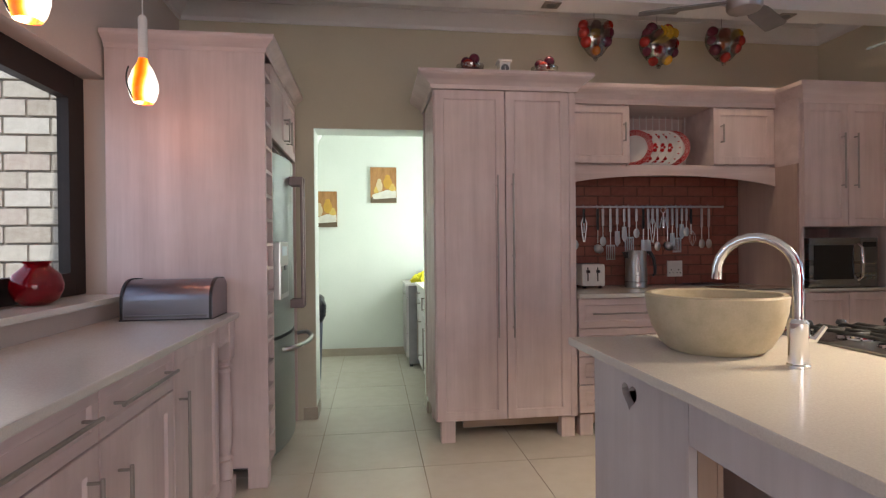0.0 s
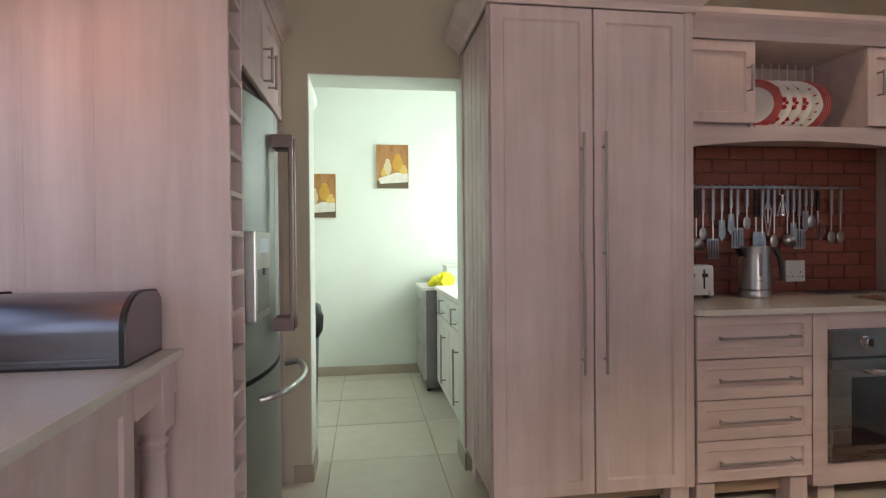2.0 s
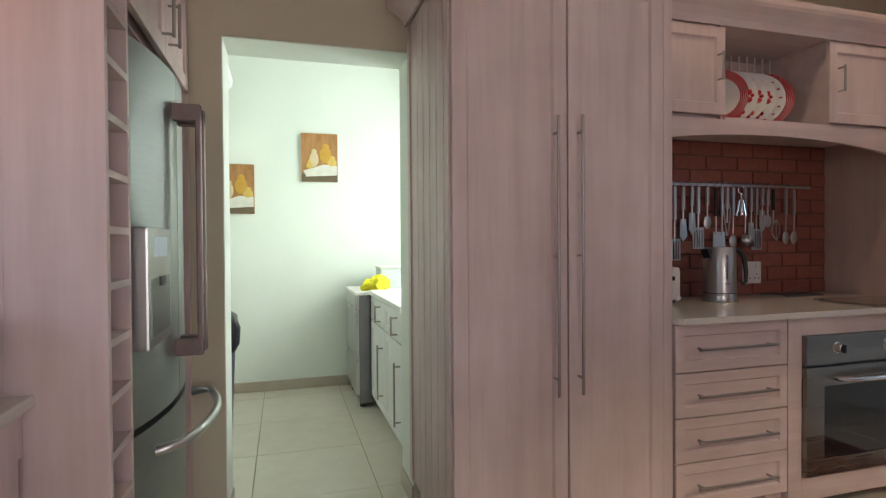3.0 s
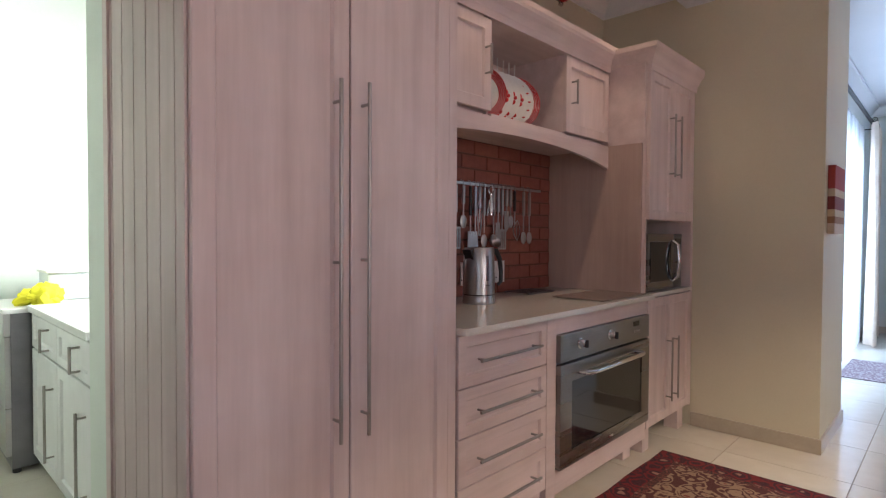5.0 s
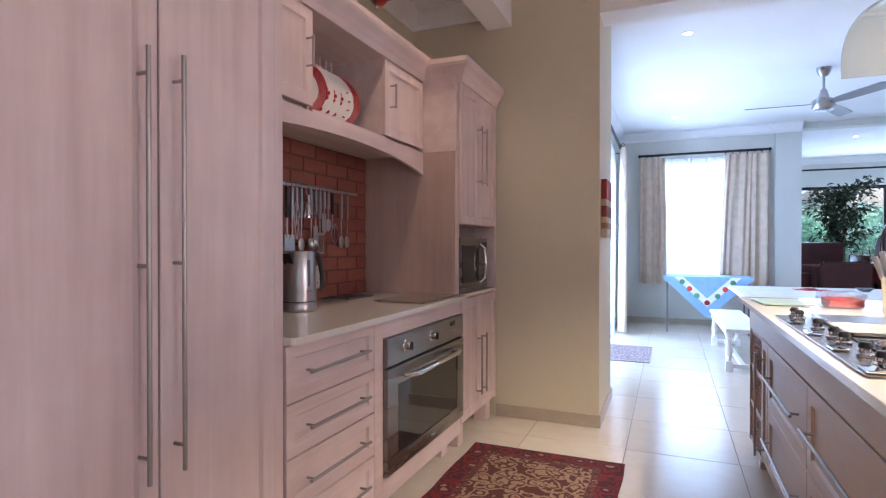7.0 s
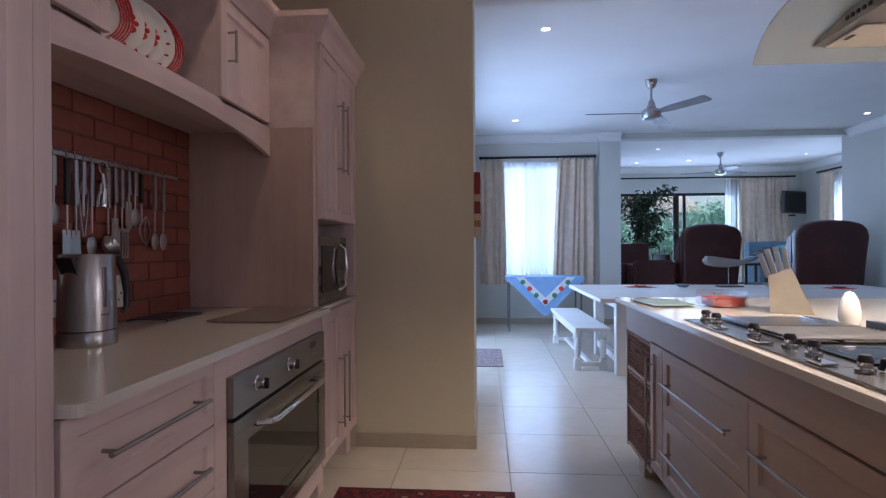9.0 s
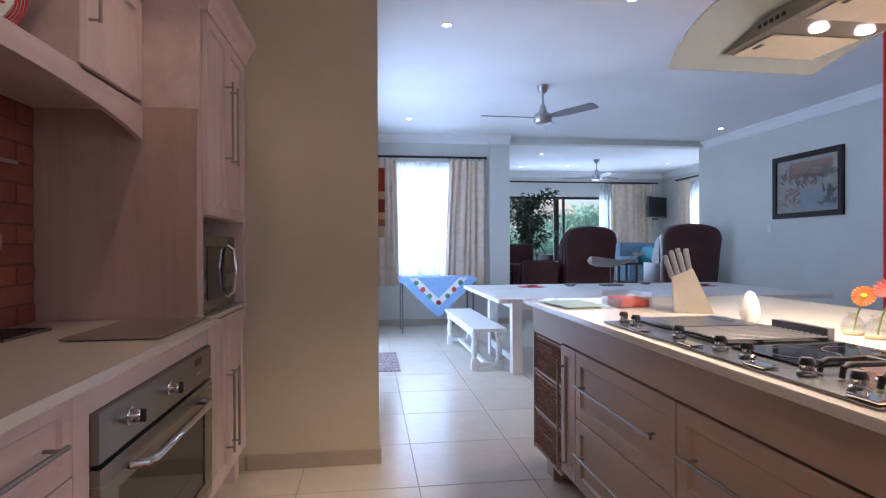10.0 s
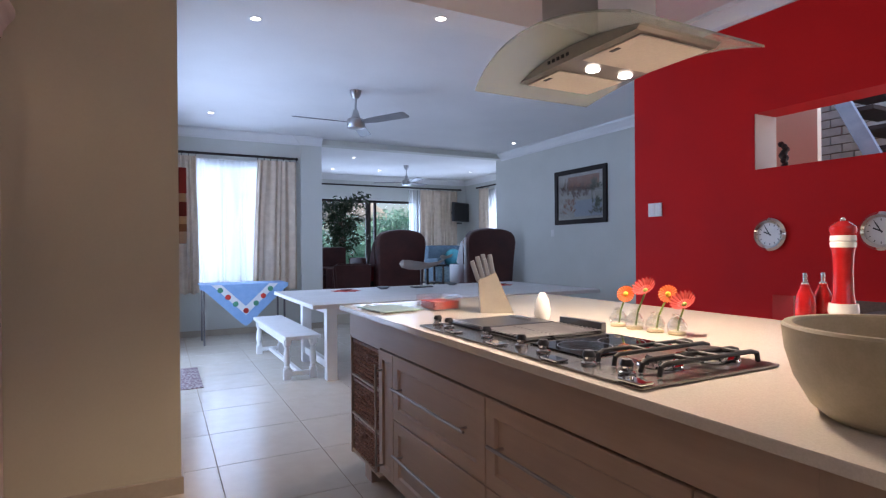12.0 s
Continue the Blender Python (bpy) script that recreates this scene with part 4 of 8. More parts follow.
# window of the west wall
win = thing("window_kitchen", (-1.49, 1.6, 1.03), "dark brown framed kitchen window", "window")
fr = [(-1.53, -1.47, 2.905, 2.998, 1.028, 2.118), (-1.53, -1.47, 0.2, 0.27, 1.028, 2.118), (-1.53, -1.47, 0.27, 2.905, 2.05, 2.118), (-1.53, -1.47, 0.27, 2.905, 1.028, 1.095)]
for r in fr:
    part("frame", box(bmesh.new(), *r, bevel=0.004), dark_frame, win)
for y in (2.02, 1.15):
    part("mullion", box(bmesh.new(), -1.53, -1.47, y - 0.035, y + 0.035, 1.095, 2.05, 0.004), dark_frame, win)
for y0, y1 in ((2.055, 2.905), (1.185, 1.985), (0.27, 1.115)):
    s = part("sash", boxes((-1.515, -1.462, y0, y0 + 0.05, 1.095, 2.05), (-1.515, -1.462, y1 - 0.065, y1, 1.095, 2.05), (-1.515, -1.462, y0 + 0.05, y1 - 0.065, 1.095, 1.14), (-1.515, -1.462, y0 + 0.05, y1 - 0.065, 1.985, 2.05)), dark_frame, win)
    p = part("pane", boxes((-1.50, -1.496, y0 + 0.05, y1 - 0.065, 1.14, 1.985)), window_pane, s)
    p.visible_shadow = False
tagged(win, kind="structure")

# bread bin, vase
bin_ = thing("bread_bin", (-1.01, 2.80, 0.919), "roll-top steel bread bin with black ends", "bread bin")
BX0, BX1, BY0, BY1 = -1.17, -0.768, 2.675, 2.925
steel_soft = material("satin_steel", 0.3, 1.0, (0.27, 0.265, 0.30))[0]
outline = [(0.0, 0.0), (0.0, 0.09)] + [(0.12 * (1 - math.cos(a * math.pi / 2)), 0.09 + 0.095 * math.sin(a * math.pi / 2)) for a in [i / 8 for i in range(1, 9)]] + [(0.21, 0.18), (0.25, 0.15), (0.25, 0.0)]


def bin_shell(x0, x1, grow):
    bm = bmesh.new()
    pts = [(BY0 + a - grow * (1 if a < 0.1 else -1) * (1 if grow else 0), 0.922 + z + (grow if z > 0.1 else 0)) for a, z in outline]
    va = [bm.verts.new((x0, y, z)) for y, z in pts]
    vb = [bm.verts.new((x1, y, z)) for y, z in pts]
    bm.faces.new(va), bm.faces.new(vb[::-1])
    for i in range(len(va)):
        j = (i + 1) % len(va)
        bm.faces.new((va[i], vb[i], vb[j], va[j]))
    return bm


part("shell", bin_shell(BX0 + 0.012, BX1 - 0.012, 0.0), steel_soft, bin_, "curved satin steel shutter", True)
for x in (BX0, BX1 - 0.012):
    part("end_rim", bin_shell(x, x + 0.012, 0.006), black_plastic, bin_, "black plastic end rim", True)
part("end_plate", bin_shell(BX1 + 0.0, BX1 + 0.003, 0.0), steel_soft, bin_, "", True)
part("base", box(bmesh.new(), BX0 - 0.004, BX1 + 0.004, BY0 - 0.006, BY1 - 0.004, 0.9185, 0.928, 0.003), black_plastic, bin_)
part("lip", box(bmesh.new(), BX0 + 0.02, BX1 - 0.02, BY0 - 0.008, BY0 + 0.002, 0.936, 0.946, 0.003), steel_dark, bin_)

red_glass = material("red_glass", 0.05, 0.0, (0.36, 0.004, 0.012), Transmission_Weight=0.6, IOR=1.45)[0]
vase = thing("round_vase", (-1.375, 2.42, 1.0285), "round red glass vase on the window ledge", "vase")
part("bowl", lathe(bmesh.new(), [(0, 0), (0.045, 0), (0.075, 0.022), (0.092, 0.06), (0.094, 0.085), (0.082, 0.125), (0.05, 0.155), (0.042, 0.165), (0.058, 0.178), (0.054, 0.178), (0.038, 0.166), (0.046, 0.155), (0.076, 0.123), (0.088, 0.085), (0.085, 0.06), (0.07, 0.028), (0.04, 0.008), (0, 0.008)], (-1.375, 2.42, 1.0285), 32), red_glass, vase, "", True)

# pendant lamps
shade_glow = bpy.data.materials.new("flame_glass_shade")
shade_glow.use_nodes = True
_t, _b = shade_glow.node_tree, shade_glow.node_tree.nodes["Principled BSDF"]
_v = coords(_t)
_w = _t.nodes.new("ShaderNodeTexWave")
_w.inputs["Scale"].default_value, _w.inputs["Distortion"].default_value = 3.0, 3.0
_t.links.new(_v, _w.inputs["Vector"])
_c = ramp(_t, _w.outputs["Fac"], (0.0, (0.9, 0.10, 0.0)), (0.35, (1.0, 0.42, 0.02)), (0.62, (1.0, 0.80, 0.45)), (0.9, (1.0, 0.93, 0.82)))
_t.links.new(_c, _b.inputs["Base Color"]), _t.links.new(_c, _b.inputs["Emission Color"])
_b.inputs["Emission Strength"].default_value, _b.inputs["Roughness"].default_value = 1.3, 0.1


def pendant(x, y, z):
    p = thing("pendant_lamp", (x, y, z), "lit blown glass pendant lamp in orange and white", "pendant lamp", "pendants over the counter")
    part("shade", lathe(bmesh.new(), [(0.040, 0), (0.052, 0.02), (0.062, 0.06), (0.060, 0.09), (0.044, 0.14), (0.024, 0.175), (0.018, 0.20), (0.014, 0.20), (0.020, 0.174), (0.040, 0.138), (0.056, 0.09), (0.058, 0.06), (0.048, 0.022), (0.036, 0)], (x, y, z), 28), shade_glow, p, "glowing flame-coloured glass shade", True)
    sb = bmesh.new()
    tube(sb, [(x - 0.030 + 0.0 * i - 0.034 * math.sin(i / 10 * math.pi) * 0.5, y - 0.036 - 0.022 * math.sin(i / 10 * math.pi), z + 0.01 + 0.017 * i) for i in range(9)], 0.0035, 6)
    part("stripe", sb, black_plastic, p)
    part("holder", lathe(bmesh.new(), [(0, 0.195), (0.019, 0.195), (0.019, 0.375), (0.012, 0.385), (0, 0.385)], (x, y, z), 16), white_plastic, p, "white lamp holder", True)
    part("cord", cyl(bmesh.new(), (x, y, z + 0.385), (x, y, CEIL - 0.03), 0.003, 6), white_plastic, p)
    part("ceiling_rose", lathe(bmesh.new(), [(0, -0.035), (0.04, -0.03), (0.05, 0), (0, 0)], (x, y, CEIL), 20), white_plastic, p, "", True)
    data = bpy.data.lights.new("pendant_bulb", "POINT")
    data.energy, data.color, data.shadow_soft_size = 1.0, (1.0, 0.36, 0.20), 0.03
    new("pendant_bulb", data).location = (x, y, z - 0.03)


pendant(-1.02, 2.58, 1.90)
pendant(-1.08, 1.87, 1.97)
# ---- island ----
IX0, IX1, IY0, IY1 = 0.66, 3.57, 0.40, 1.86
solo("island_worktop", box(bmesh.new(), IX0, IX1, IY0, IY1, 0.899, 0.925, 0.004), quartz, (2.1, 1.1, 0.899), "cream polished stone island worktop", "worktop")
FI = 1.80
GREY_WASH = wood("grey_washed_wood", (0.50, 0.46, 0.45), (0.68, 0.64, 0.63), UP)
island = thing("island_cabinet", (2.1, 1.1, 0), "tan-washed wooden kitchen island with drawers and baskets", "island")
panels("board", [(1.05, 3.09, 0.72, FI - 0.045, 0.12, 0.897), (3.09, 3.11, 0.72, FI - 0.002, 0.12, 0.755), (3.55, 3.565, 0.72, FI - 0.002, 0.08, 0.755), (3.11, 3.55, 0.72, 1.38, 0.08, 0.897)], tan_wood, island)
part("apron", box(bmesh.new(), 1.05, 3.565, FI - 0.020, FI, 0.755, 0.897, 0.002), tan_wood_x, island)
for z in (0.09, 0.305, 0.525, 0.742):
    part("basket_shelf", box(bmesh.new(), 3.11, 3.55, 1.38, FI - 0.003, z, z + 0.012, 0.002), tan_wood_x, island)
# fronts on the aisle side
door(island, "+y", 3.105, FI, 0.13, 0.185, 0.615, ((0.05, 0.02), (0.05, 0.55)), 0.045, tan_wood, posts=2)
for xr, w in ((2.915, 0.815), (2.095, 0.80), (1.29, 0.235)):
    for z0, h in ((0.445, 0.30), (0.13, 0.31)):
        door(island, "+y", xr, FI, z0, w, h, ((0.065 if w > 0.5 else 0.04, h - 0.14), (w - 0.085 if w > 0.5 else w - 0.04, h - 0.14)), 0.055, tan_wood_x, name="drawer")
for fx in (3.33, 2.4, 1.2):
    part("foot", box(bmesh.new(), fx - 0.05, fx + 0.05, FI - 0.12, FI - 0.02, 0, 0.12, 0.004), tan_wood, island)
    part("foot", box(bmesh.new(), fx - 0.05, fx + 0.05, 0.75, 0.85, 0, 0.12, 0.004), tan_wood, island)
# end panel with its pierced heart, and knee space
ep = bmesh.new()
heart = []
HC, HZ = 1.545, 0.802
for i in range(24):
    a = 2 * math.pi * i / 24
    heart.append((HC + 0.0030 * 16 * math.sin(a) ** 3, HZ + 0.0027 * (13 * math.cos(a) - 5 * math.cos(2 * a) - 2 * math.cos(3 * a) - math.cos(4 * a))))


def pierced(bm, u0, u1, v0, v1, hole, x0, x1):
    """A board across x0..x1 with one hole, on y and z."""
    n = len(hole)
    outer = []
    for (u, v) in hole:
        du, dv = u - HC, v - HZ
        k = min((u1 - HC) / du if du > 1e-6 else 1e9, (u0 - HC) / du if du < -1e-6 else 1e9, (v1 - HZ) / dv if dv > 1e-6 else 1e9, (v0 - HZ) / dv if dv < -1e-6 else 1e9)
        outer.append((HC + du * k, HZ + dv * k))
    for (cu, cv) in ((u0, v0), (u0, v1), (u1, v0), (u1, v1)):
        i = min(range(n), key=lambda q: (outer[q][0] - cu) ** 2 + (outer[q][1] - cv) ** 2)
        outer[i] = (cu, cv)
    rings = [[bm.verts.new((x, u, v)) for u, v in ring] for x in (x0, x1) for ring in (hole, outer)]
    for i in range(n):
        j = (i + 1) % n
        h0, o0, h1, o1 = rings
        bm.faces.new((h0[i], h0[j], o0[j], o0[i])), bm.faces.new((h1[i], o1[i], o1[j], h1[j]))
        bm.faces.new((h0[i], h1[i], h1[j], h0[j])), bm.faces.new((o0[i], o0[j], o1[j], o1[i]))
    return bm


part("end_panel", pierced(bmesh.new(), 1.24, FI - 0.002, 0.03, 0.897, heart, 0.730, 0.752), GREY_WASH, island, "grey-washed end panel with pierced heart")
part("end_rail", box(bmesh.new(), 0.730, 0.752, 0.45, 1.238, 0.764, 0.897, 0.002), GREY_WASH, island, "grey-washed rail over the knee space")
part("end_post", box(bmesh.new(), 0.730, 0.81, 0.45, 0.53, 0.0, 0.764, 0.004), GREY_WASH, island)
part("corner_post", boxes((0.754, 0.83, FI - 0.075, FI - 0.003, 0.0, 0.897)), GREY_WASH, island)
part("knee_back", boxes((1.03, 1.05, 0.72, FI - 0.003, 0.03, 0.897)), washed, island, "pink-washed board behind the knee space")
part("inner_board", boxes((0.805, 0.82, 1.24, FI - 0.078, 0.03, 0.897)), tan_wood, island, "brown board behind the pierced panel")
part("inner_side", boxes((0.754, 0.804, 1.24, 1.26, 0.03, 0.897)), tan_wood, island)
part("side_board", boxes((0.83, 1.05, FI - 0.020, FI - 0.001, 0.03, 0.897)), tan_wood, island)

# woven baskets in the island end
wicker = varied("brown_wicker", (0.13, 0.062, 0.045), (0.42, 0.23, 0.16), 60, 0.6, 0.5, 220)


def basket(z):
    b = thing("wicker_basket", (3.33, 1.60, z), "brown woven wicker basket in the island", "basket", "baskets in the island")
    x0, x1, y1, h = 3.125, 3.535, FI - 0.012, 0.185
    part("core", boxes((x0 + 0.012, x1 - 0.012, 1.40, y1 - 0.014, z + 0.002, z + h - 0.02)), wicker, b)
    n, m = 9, 20
    for r in range(n):
        zz = z + 0.012 + r * (h - 0.024) / (n - 1)
        if 5 <= r <= 6:
            spans = ((x0 + 0.005, 3.27), (3.39, x1 - 0.005))
        else:
            spans = ((x0 + 0.005, x1 - 0.005),)
        for a, c in spans:
            wb = bmesh.new()
            k = max(4, int((c - a) / 0.0205))
            tube(wb, [(a + (c - a) * i / k, y1 - 0.006 + (0.006 if (i + r) % 2 else -0.004), zz) for i in range(k + 1)], 0.0085, 6)
            part("strand", wb, wicker, b)
    for i in range(m + 1):
        xx = x0 + 0.005 + (x1 - x0 - 0.01) * i / m
        part("stake", boxes((xx - 0.004, xx + 0.004, y1 - 0.012, y1 - 0.003, z + 0.004, z + h)), wicker, b)
    part("rim", cyl(bmesh.new(), (x0, y1 - 0.006, z + h), (x1, y1 - 0.006, z + h), 0.010, 8), wicker, b)
    # no hole is cut; a dark plate paints its shade
    part("grip_hole_shade", boxes((3.275, 3.385, y1 - 0.016, y1 - 0.010, z + 0.10, z + 0.145)), shadow_gap, b)


for _z in (0.103, 0.318, 0.538):
    basket(_z)

# ---- hob modules along the aisle ----
HY0, HY1 = 1.315, 1.825


def module(x0, x1, name, label):
    t = thing(name, ((x0 + x1) / 2, (HY0 + HY1) / 2, 0.926), label, "hob", "hob modules in the island")
    part("plate", box(bmesh.new(), x0, x1, HY0, HY1, 0.926, 0.934, 0.003), oven_steel, t)
    part("front_cap", box(bmesh.new(), x0 + 0.003, x0 + 0.075, HY1 - 0.045, HY1 - 0.004, 0.936, 0.942, 0.003), chrome, t, "polished steel corner cap")
    return t


def hob_knob(t, x, y):
    k = part("knob", lathe(bmesh.new(), [(0.021, 0), (0.021, 0.006), (0.014, 0.010), (0.015, 0.022), (0, 0.022)], (x, y, 0.936), 18), chrome, t, "", True)
    part("grip", lathe(bmesh.new(), [(0.0165, 0), (0.0175, 0.006), (0.012, 0.016), (0, 0.017)], (x, y, 0.958), 16), black_plastic, k, "black knob grip", True)


m1 = module(2.272, 2.560, "steel_griddle", "steel lidded hob module on the island")
part("lid", box(bmesh.new(), 2.291, 2.541, HY0 + 0.03, HY1 - 0.125, 0.936, 0.947, 0.005), steel_dark, m1)
part("lid_handle", box(bmesh.new(), 2.351, 2.481, HY0 + 0.10, HY0 + 0.12, 0.947, 0.957, 0.002), chrome, m1)
part("lid_edge", boxes((2.291, 2.541, HY1 - 0.133, HY1 - 0.123, 0.947, 0.953)), steel, m1)
hob_knob(m1, 2.515, HY1 - 0.062), hob_knob(m1, 2.42, HY1 - 0.062)
m2 = module(1.982, 2.270, "barbecue_grill", "steel barbecue grill module with black grate on the island")
part("tray", boxes((2.005, 2.247, HY0 + 0.05, HY1 - 0.115, 0.936, 0.939)), black_iron, m2, "black drip tray")
for i in range(11):
    x = 2.008 + 0.0230 * i
    part("grate_bar", cyl(bmesh.new(), (x, HY0 + 0.05, 0.949), (x, HY1 - 0.115, 0.949), 0.0032, 8), steel, m2)
for y in (HY0 + 0.06, HY0 + 0.26, HY1 - 0.135):
    part("grate_bar", boxes((2.008, 2.244, y, y + 0.008, 0.939, 0.950)), black_iron, m2)
part("back_guard", box(bmesh.new(), 2.010, 2.242, HY0 + 0.02, HY0 + 0.045, 0.936, 0.973, 0.004), steel_dark, m2)
hob_knob(m2, 2.145, HY1 - 0.065)
m3 = module(1.692, 1.980, "glass_hob", "black glass electric hob module on the island")
part("glass", box(bmesh.new(), 1.706, 1.966, HY0 + 0.03, HY1 - 0.115, 0.936, 0.940, 0.002), black_glass, m3)
for y, r in ((1.44, 0.075), (1.595, 0.085)):
    part("zone", lathe(bmesh.new(), [(r - 0.003, 0), (r, 0), (r, 0.0008), (r - 0.003, 0.0008), (r - 0.003, 0)], (1.836, y, 0.940), 40), steel_dark, m3)
hob_knob(m3, 1.94, HY1 - 0.065), hob_knob(m3, 1.83, HY1 - 0.065)
m4 = module(1.402, 1.690, "gas_hob", "steel gas hob module with black pan supports on the island")
for y, r in ((1.415, 0.068), (1.60, 0.048)):
    part("burner", lathe(bmesh.new(), [(r * 1.25, 0), (r * 1.2, 0.005), (r * 0.8, 0.008), (r * 0.8, 0.018), (r * 0.5, 0.022), (0, 0.022)], (1.544, y, 0.936), 28), chrome, m4, "", True)
    part("burner_cap", lathe(bmesh.new(), [(r * 0.72, 0), (r * 0.70, 0.007), (0, 0.008)], (1.544, y, 0.955), 24), steel_dark, m4, "", True)
for x in (1.442, 1.499, 1.588, 1.646):
    sb = bmesh.new()
    tube(sb, [(x, HY0 + 0.03, 0.937), (x, HY0 + 0.035, 0.960), (x, HY0 + 0.06, 0.966), (x, 1.51, 0.966), (x, HY1 - 0.125, 0.966), (x, HY1 - 0.110, 0.960), (x, HY1 - 0.105, 0.937)], 0.0065, 8)
    part("pan_support", sb, black_iron, m4, "", True)
for y in (1.415, 1.51, 1.60):
    part("pan_support", cyl(bmesh.new(), (1.442, y, 0.966), (1.499, y, 0.966), 0.0065, 8), black_iron, m4)
    part("pan_support", cyl(bmesh.new(), (1.588, y, 0.966), (1.646, y, 0.966), 0.0065, 8), black_iron, m4)
hob_knob(m4, 1.637, HY1 - 0.065), hob_knob(m4, 1.505, HY1 - 0.065)

# ---- extractor hood ----
HX, HYC, HZ0 = 2.07, 1.28, 1.912
hood_steel = varied("satin_steel_hood", (0.30, 0.27, 0.235), (0.40, 0.37, 0.32), 5, 0.36, 0.05, 200, 0.75)
hood = thing("extractor_hood", (HX, HYC, HZ0), "steel island extractor hood with curved glass canopy", "extractor hood")
canopy_glass, _t, _b = material("canopy_glass", 0.08, 0.0, (0.62, 0.66, 0.60))
_cl, _mx = _t.nodes.new("ShaderNodeBsdfTransparent"), _t.nodes.new("ShaderNodeMixShader")
_cl.inputs["Color"].default_value, _mx.inputs["Fac"].default_value = (0.92, 0.95, 0.92, 1), 0.42
_t.links.new(_cl.outputs[0], _mx.inputs[1]), _t.links.new(_b.outputs[0], _mx.inputs[2])
_t.links.new(_mx.outputs[0], _t.nodes["Material Output"].inputs["Surface"])


def curved_sheet(x0, x1, y0, y1, zmid, drop, thick, n=18, bow=0.06):
    bm = bmesh.new()
    rows = []
    for i in range(n + 1):
        f = i / n
        u = 2 * f - 1
        x, z = x0 + (x1 - x0) * f, zmid - drop * u * u
        pull = bow * (1 - u * u)
        rows.append([bm.verts.new((x, y0 - pull, z)), bm.verts.new((x, y1 + pull, z)), bm.verts.new((x, y1 + pull, z + thick)), bm.verts.new((x, y0 - pull, z + thick))])
    for a, b in zip(rows, rows[1:]):
        for k in range(4):
            bm.faces.new((a[k], a[(k + 1) % 4], b[(k + 1) % 4], b[k]))
    bm.faces.new(rows[0]), bm.faces.new(rows[-1])
    return bm


g = part("glass_canopy", curved_sheet(HX - 0.46, HX + 0.365, HYC - 0.245, HYC + 0.345, HZ0 + 0.052, 0.080, 0.008), canopy_glass, hood, "curved clear glass canopy", True)
g.visible_shadow = False
hb = bmesh.new()
front = [(-0.33, 0.0), (0.29, 0.0)] + [(0.31 - 0.066 * i, 0.014 + 0.034 * (1 - ((i - 5) / 5) ** 2)) for i in range(11)]
prism(hb, front, 0.37, pose(HX, HYC - 0.185, HZ0 + 0.002))
part("canopy_body", hb, hood_steel, hood, "steel hood body with curved top")
fz2 = HZ0 - 0.001
for x0, x1 in ((HX - 0.315, HX - 0.055), (HX + 0.075, HX + 0.270)):
    # non-metal cream paints in the worktop's light reflected on the metal mesh
    f = part("filter", boxes((x0, x1, HYC - 0.165, HYC + 0.150, fz2 - 0.004, fz2)), varied("filter_lit_cream", (0.62, 0.56, 0.47), (0.72, 0.66, 0.56), 90, 0.5, 0.3, 500), hood, "fine metal grease filter, coloured cream for reflected light")
    part("latch", boxes(((x0 + x1) / 2 - 0.02, (x0 + x1) / 2 + 0.02, HYC + 0.120, HYC + 0.135, fz2 - 0.006, fz2 - 0.004)), black_plastic, f)
for y in (1.320, 1.155):
    part("lamp", lathe(bmesh.new(), [(0, -0.004), (0.024, -0.004), (0.027, 0), (0, 0)], (HX + 0.015, y, fz2 - 0.001), 24), lamp_glow, hood, "lit round hood lamp")
for i in range(5):
    part("button", box(bmesh.new(), HX - 0.02 + 0.026 * i, HX - 0.008 + 0.026 * i, HYC + 0.184, HYC + 0.189, HZ0 + 0.020, HZ0 + 0.032, 0.001), black_plastic, hood)
part("chimney", box(bmesh.new(), HX - 0.15, HX + 0.15, HYC - 0.11, HYC + 0.17, HZ0 + 0.062, CEIL - 0.002, 0.004), steel, hood, "brushed steel chimney")

# ---- things on the island ----
cream_stone = varied("cream_stoneware", (0.40, 0.34, 0.22), (0.50, 0.43, 0.30), 25, 0.55, 0.08, 200)
basin = thing("basin", (1.018, 1.565, 0.926), "round cream stone wash bowl on the island", "basin")
BR = 0.200
part("bowl", lathe(bmesh.new(), [(0, 0.0), (0.130, 0.0), (0.154, 0.02), (0.181, 0.07), (0.195, 0.12), (BR, 0.167), (BR - 0.004, 0.172), (BR - 0.018, 0.172), (BR - 0.022, 0.168), (0.174, 0.12), (0.160, 0.07), (0.128, 0.032), (0.03, 0.024), (0, 0.024)], (1.018, 1.565, 0.926), 48), cream_stone, basin, "", True)
part("drain", lathe(bmesh.new(), [(0.028, 0), (0.026, 0.004), (0, 0.004)], (1.018, 1.565, 0.95), 20), chrome, basin, "", True)

mixer = thing("mixer_tap", (1.075, 1.30, 0.926), "tall chrome gooseneck mixer tap on the island", "tap")
tx, ty = 1.075, 1.30
part("base", lathe(bmesh.new(), [(0, 0), (0.028, 0), (0.028, 0.006), (0.024, 0.010), (0.024, 0.075), (0.026, 0.08), (0.026, 0.115), (0.018, 0.125), (0, 0.125)], (tx, ty, 0.926), 24), chrome, mixer, "", True)
nb = bmesh.new()
dirx, diry = -0.60, 0.80
pts = [(tx, ty, 1.04), (tx, ty, 1.10), (tx, ty, 1.165)]
for i in range(1, 13):
    a = math.pi * i / 12 * 0.94
    s = 0.100 * (1 - math.cos(a))
    pts.append((tx + dirx * s, ty + diry * s, 1.165 + 0.100 * math.sin(a)))
pts.append((pts[-1][0] + dirx * 0.002, pts[-1][1] + diry * 0.002, pts[-1][2] - 0.035))
tube(nb, pts, 0.0135, 14)
part("spout", nb, chrome, mixer, "", True)
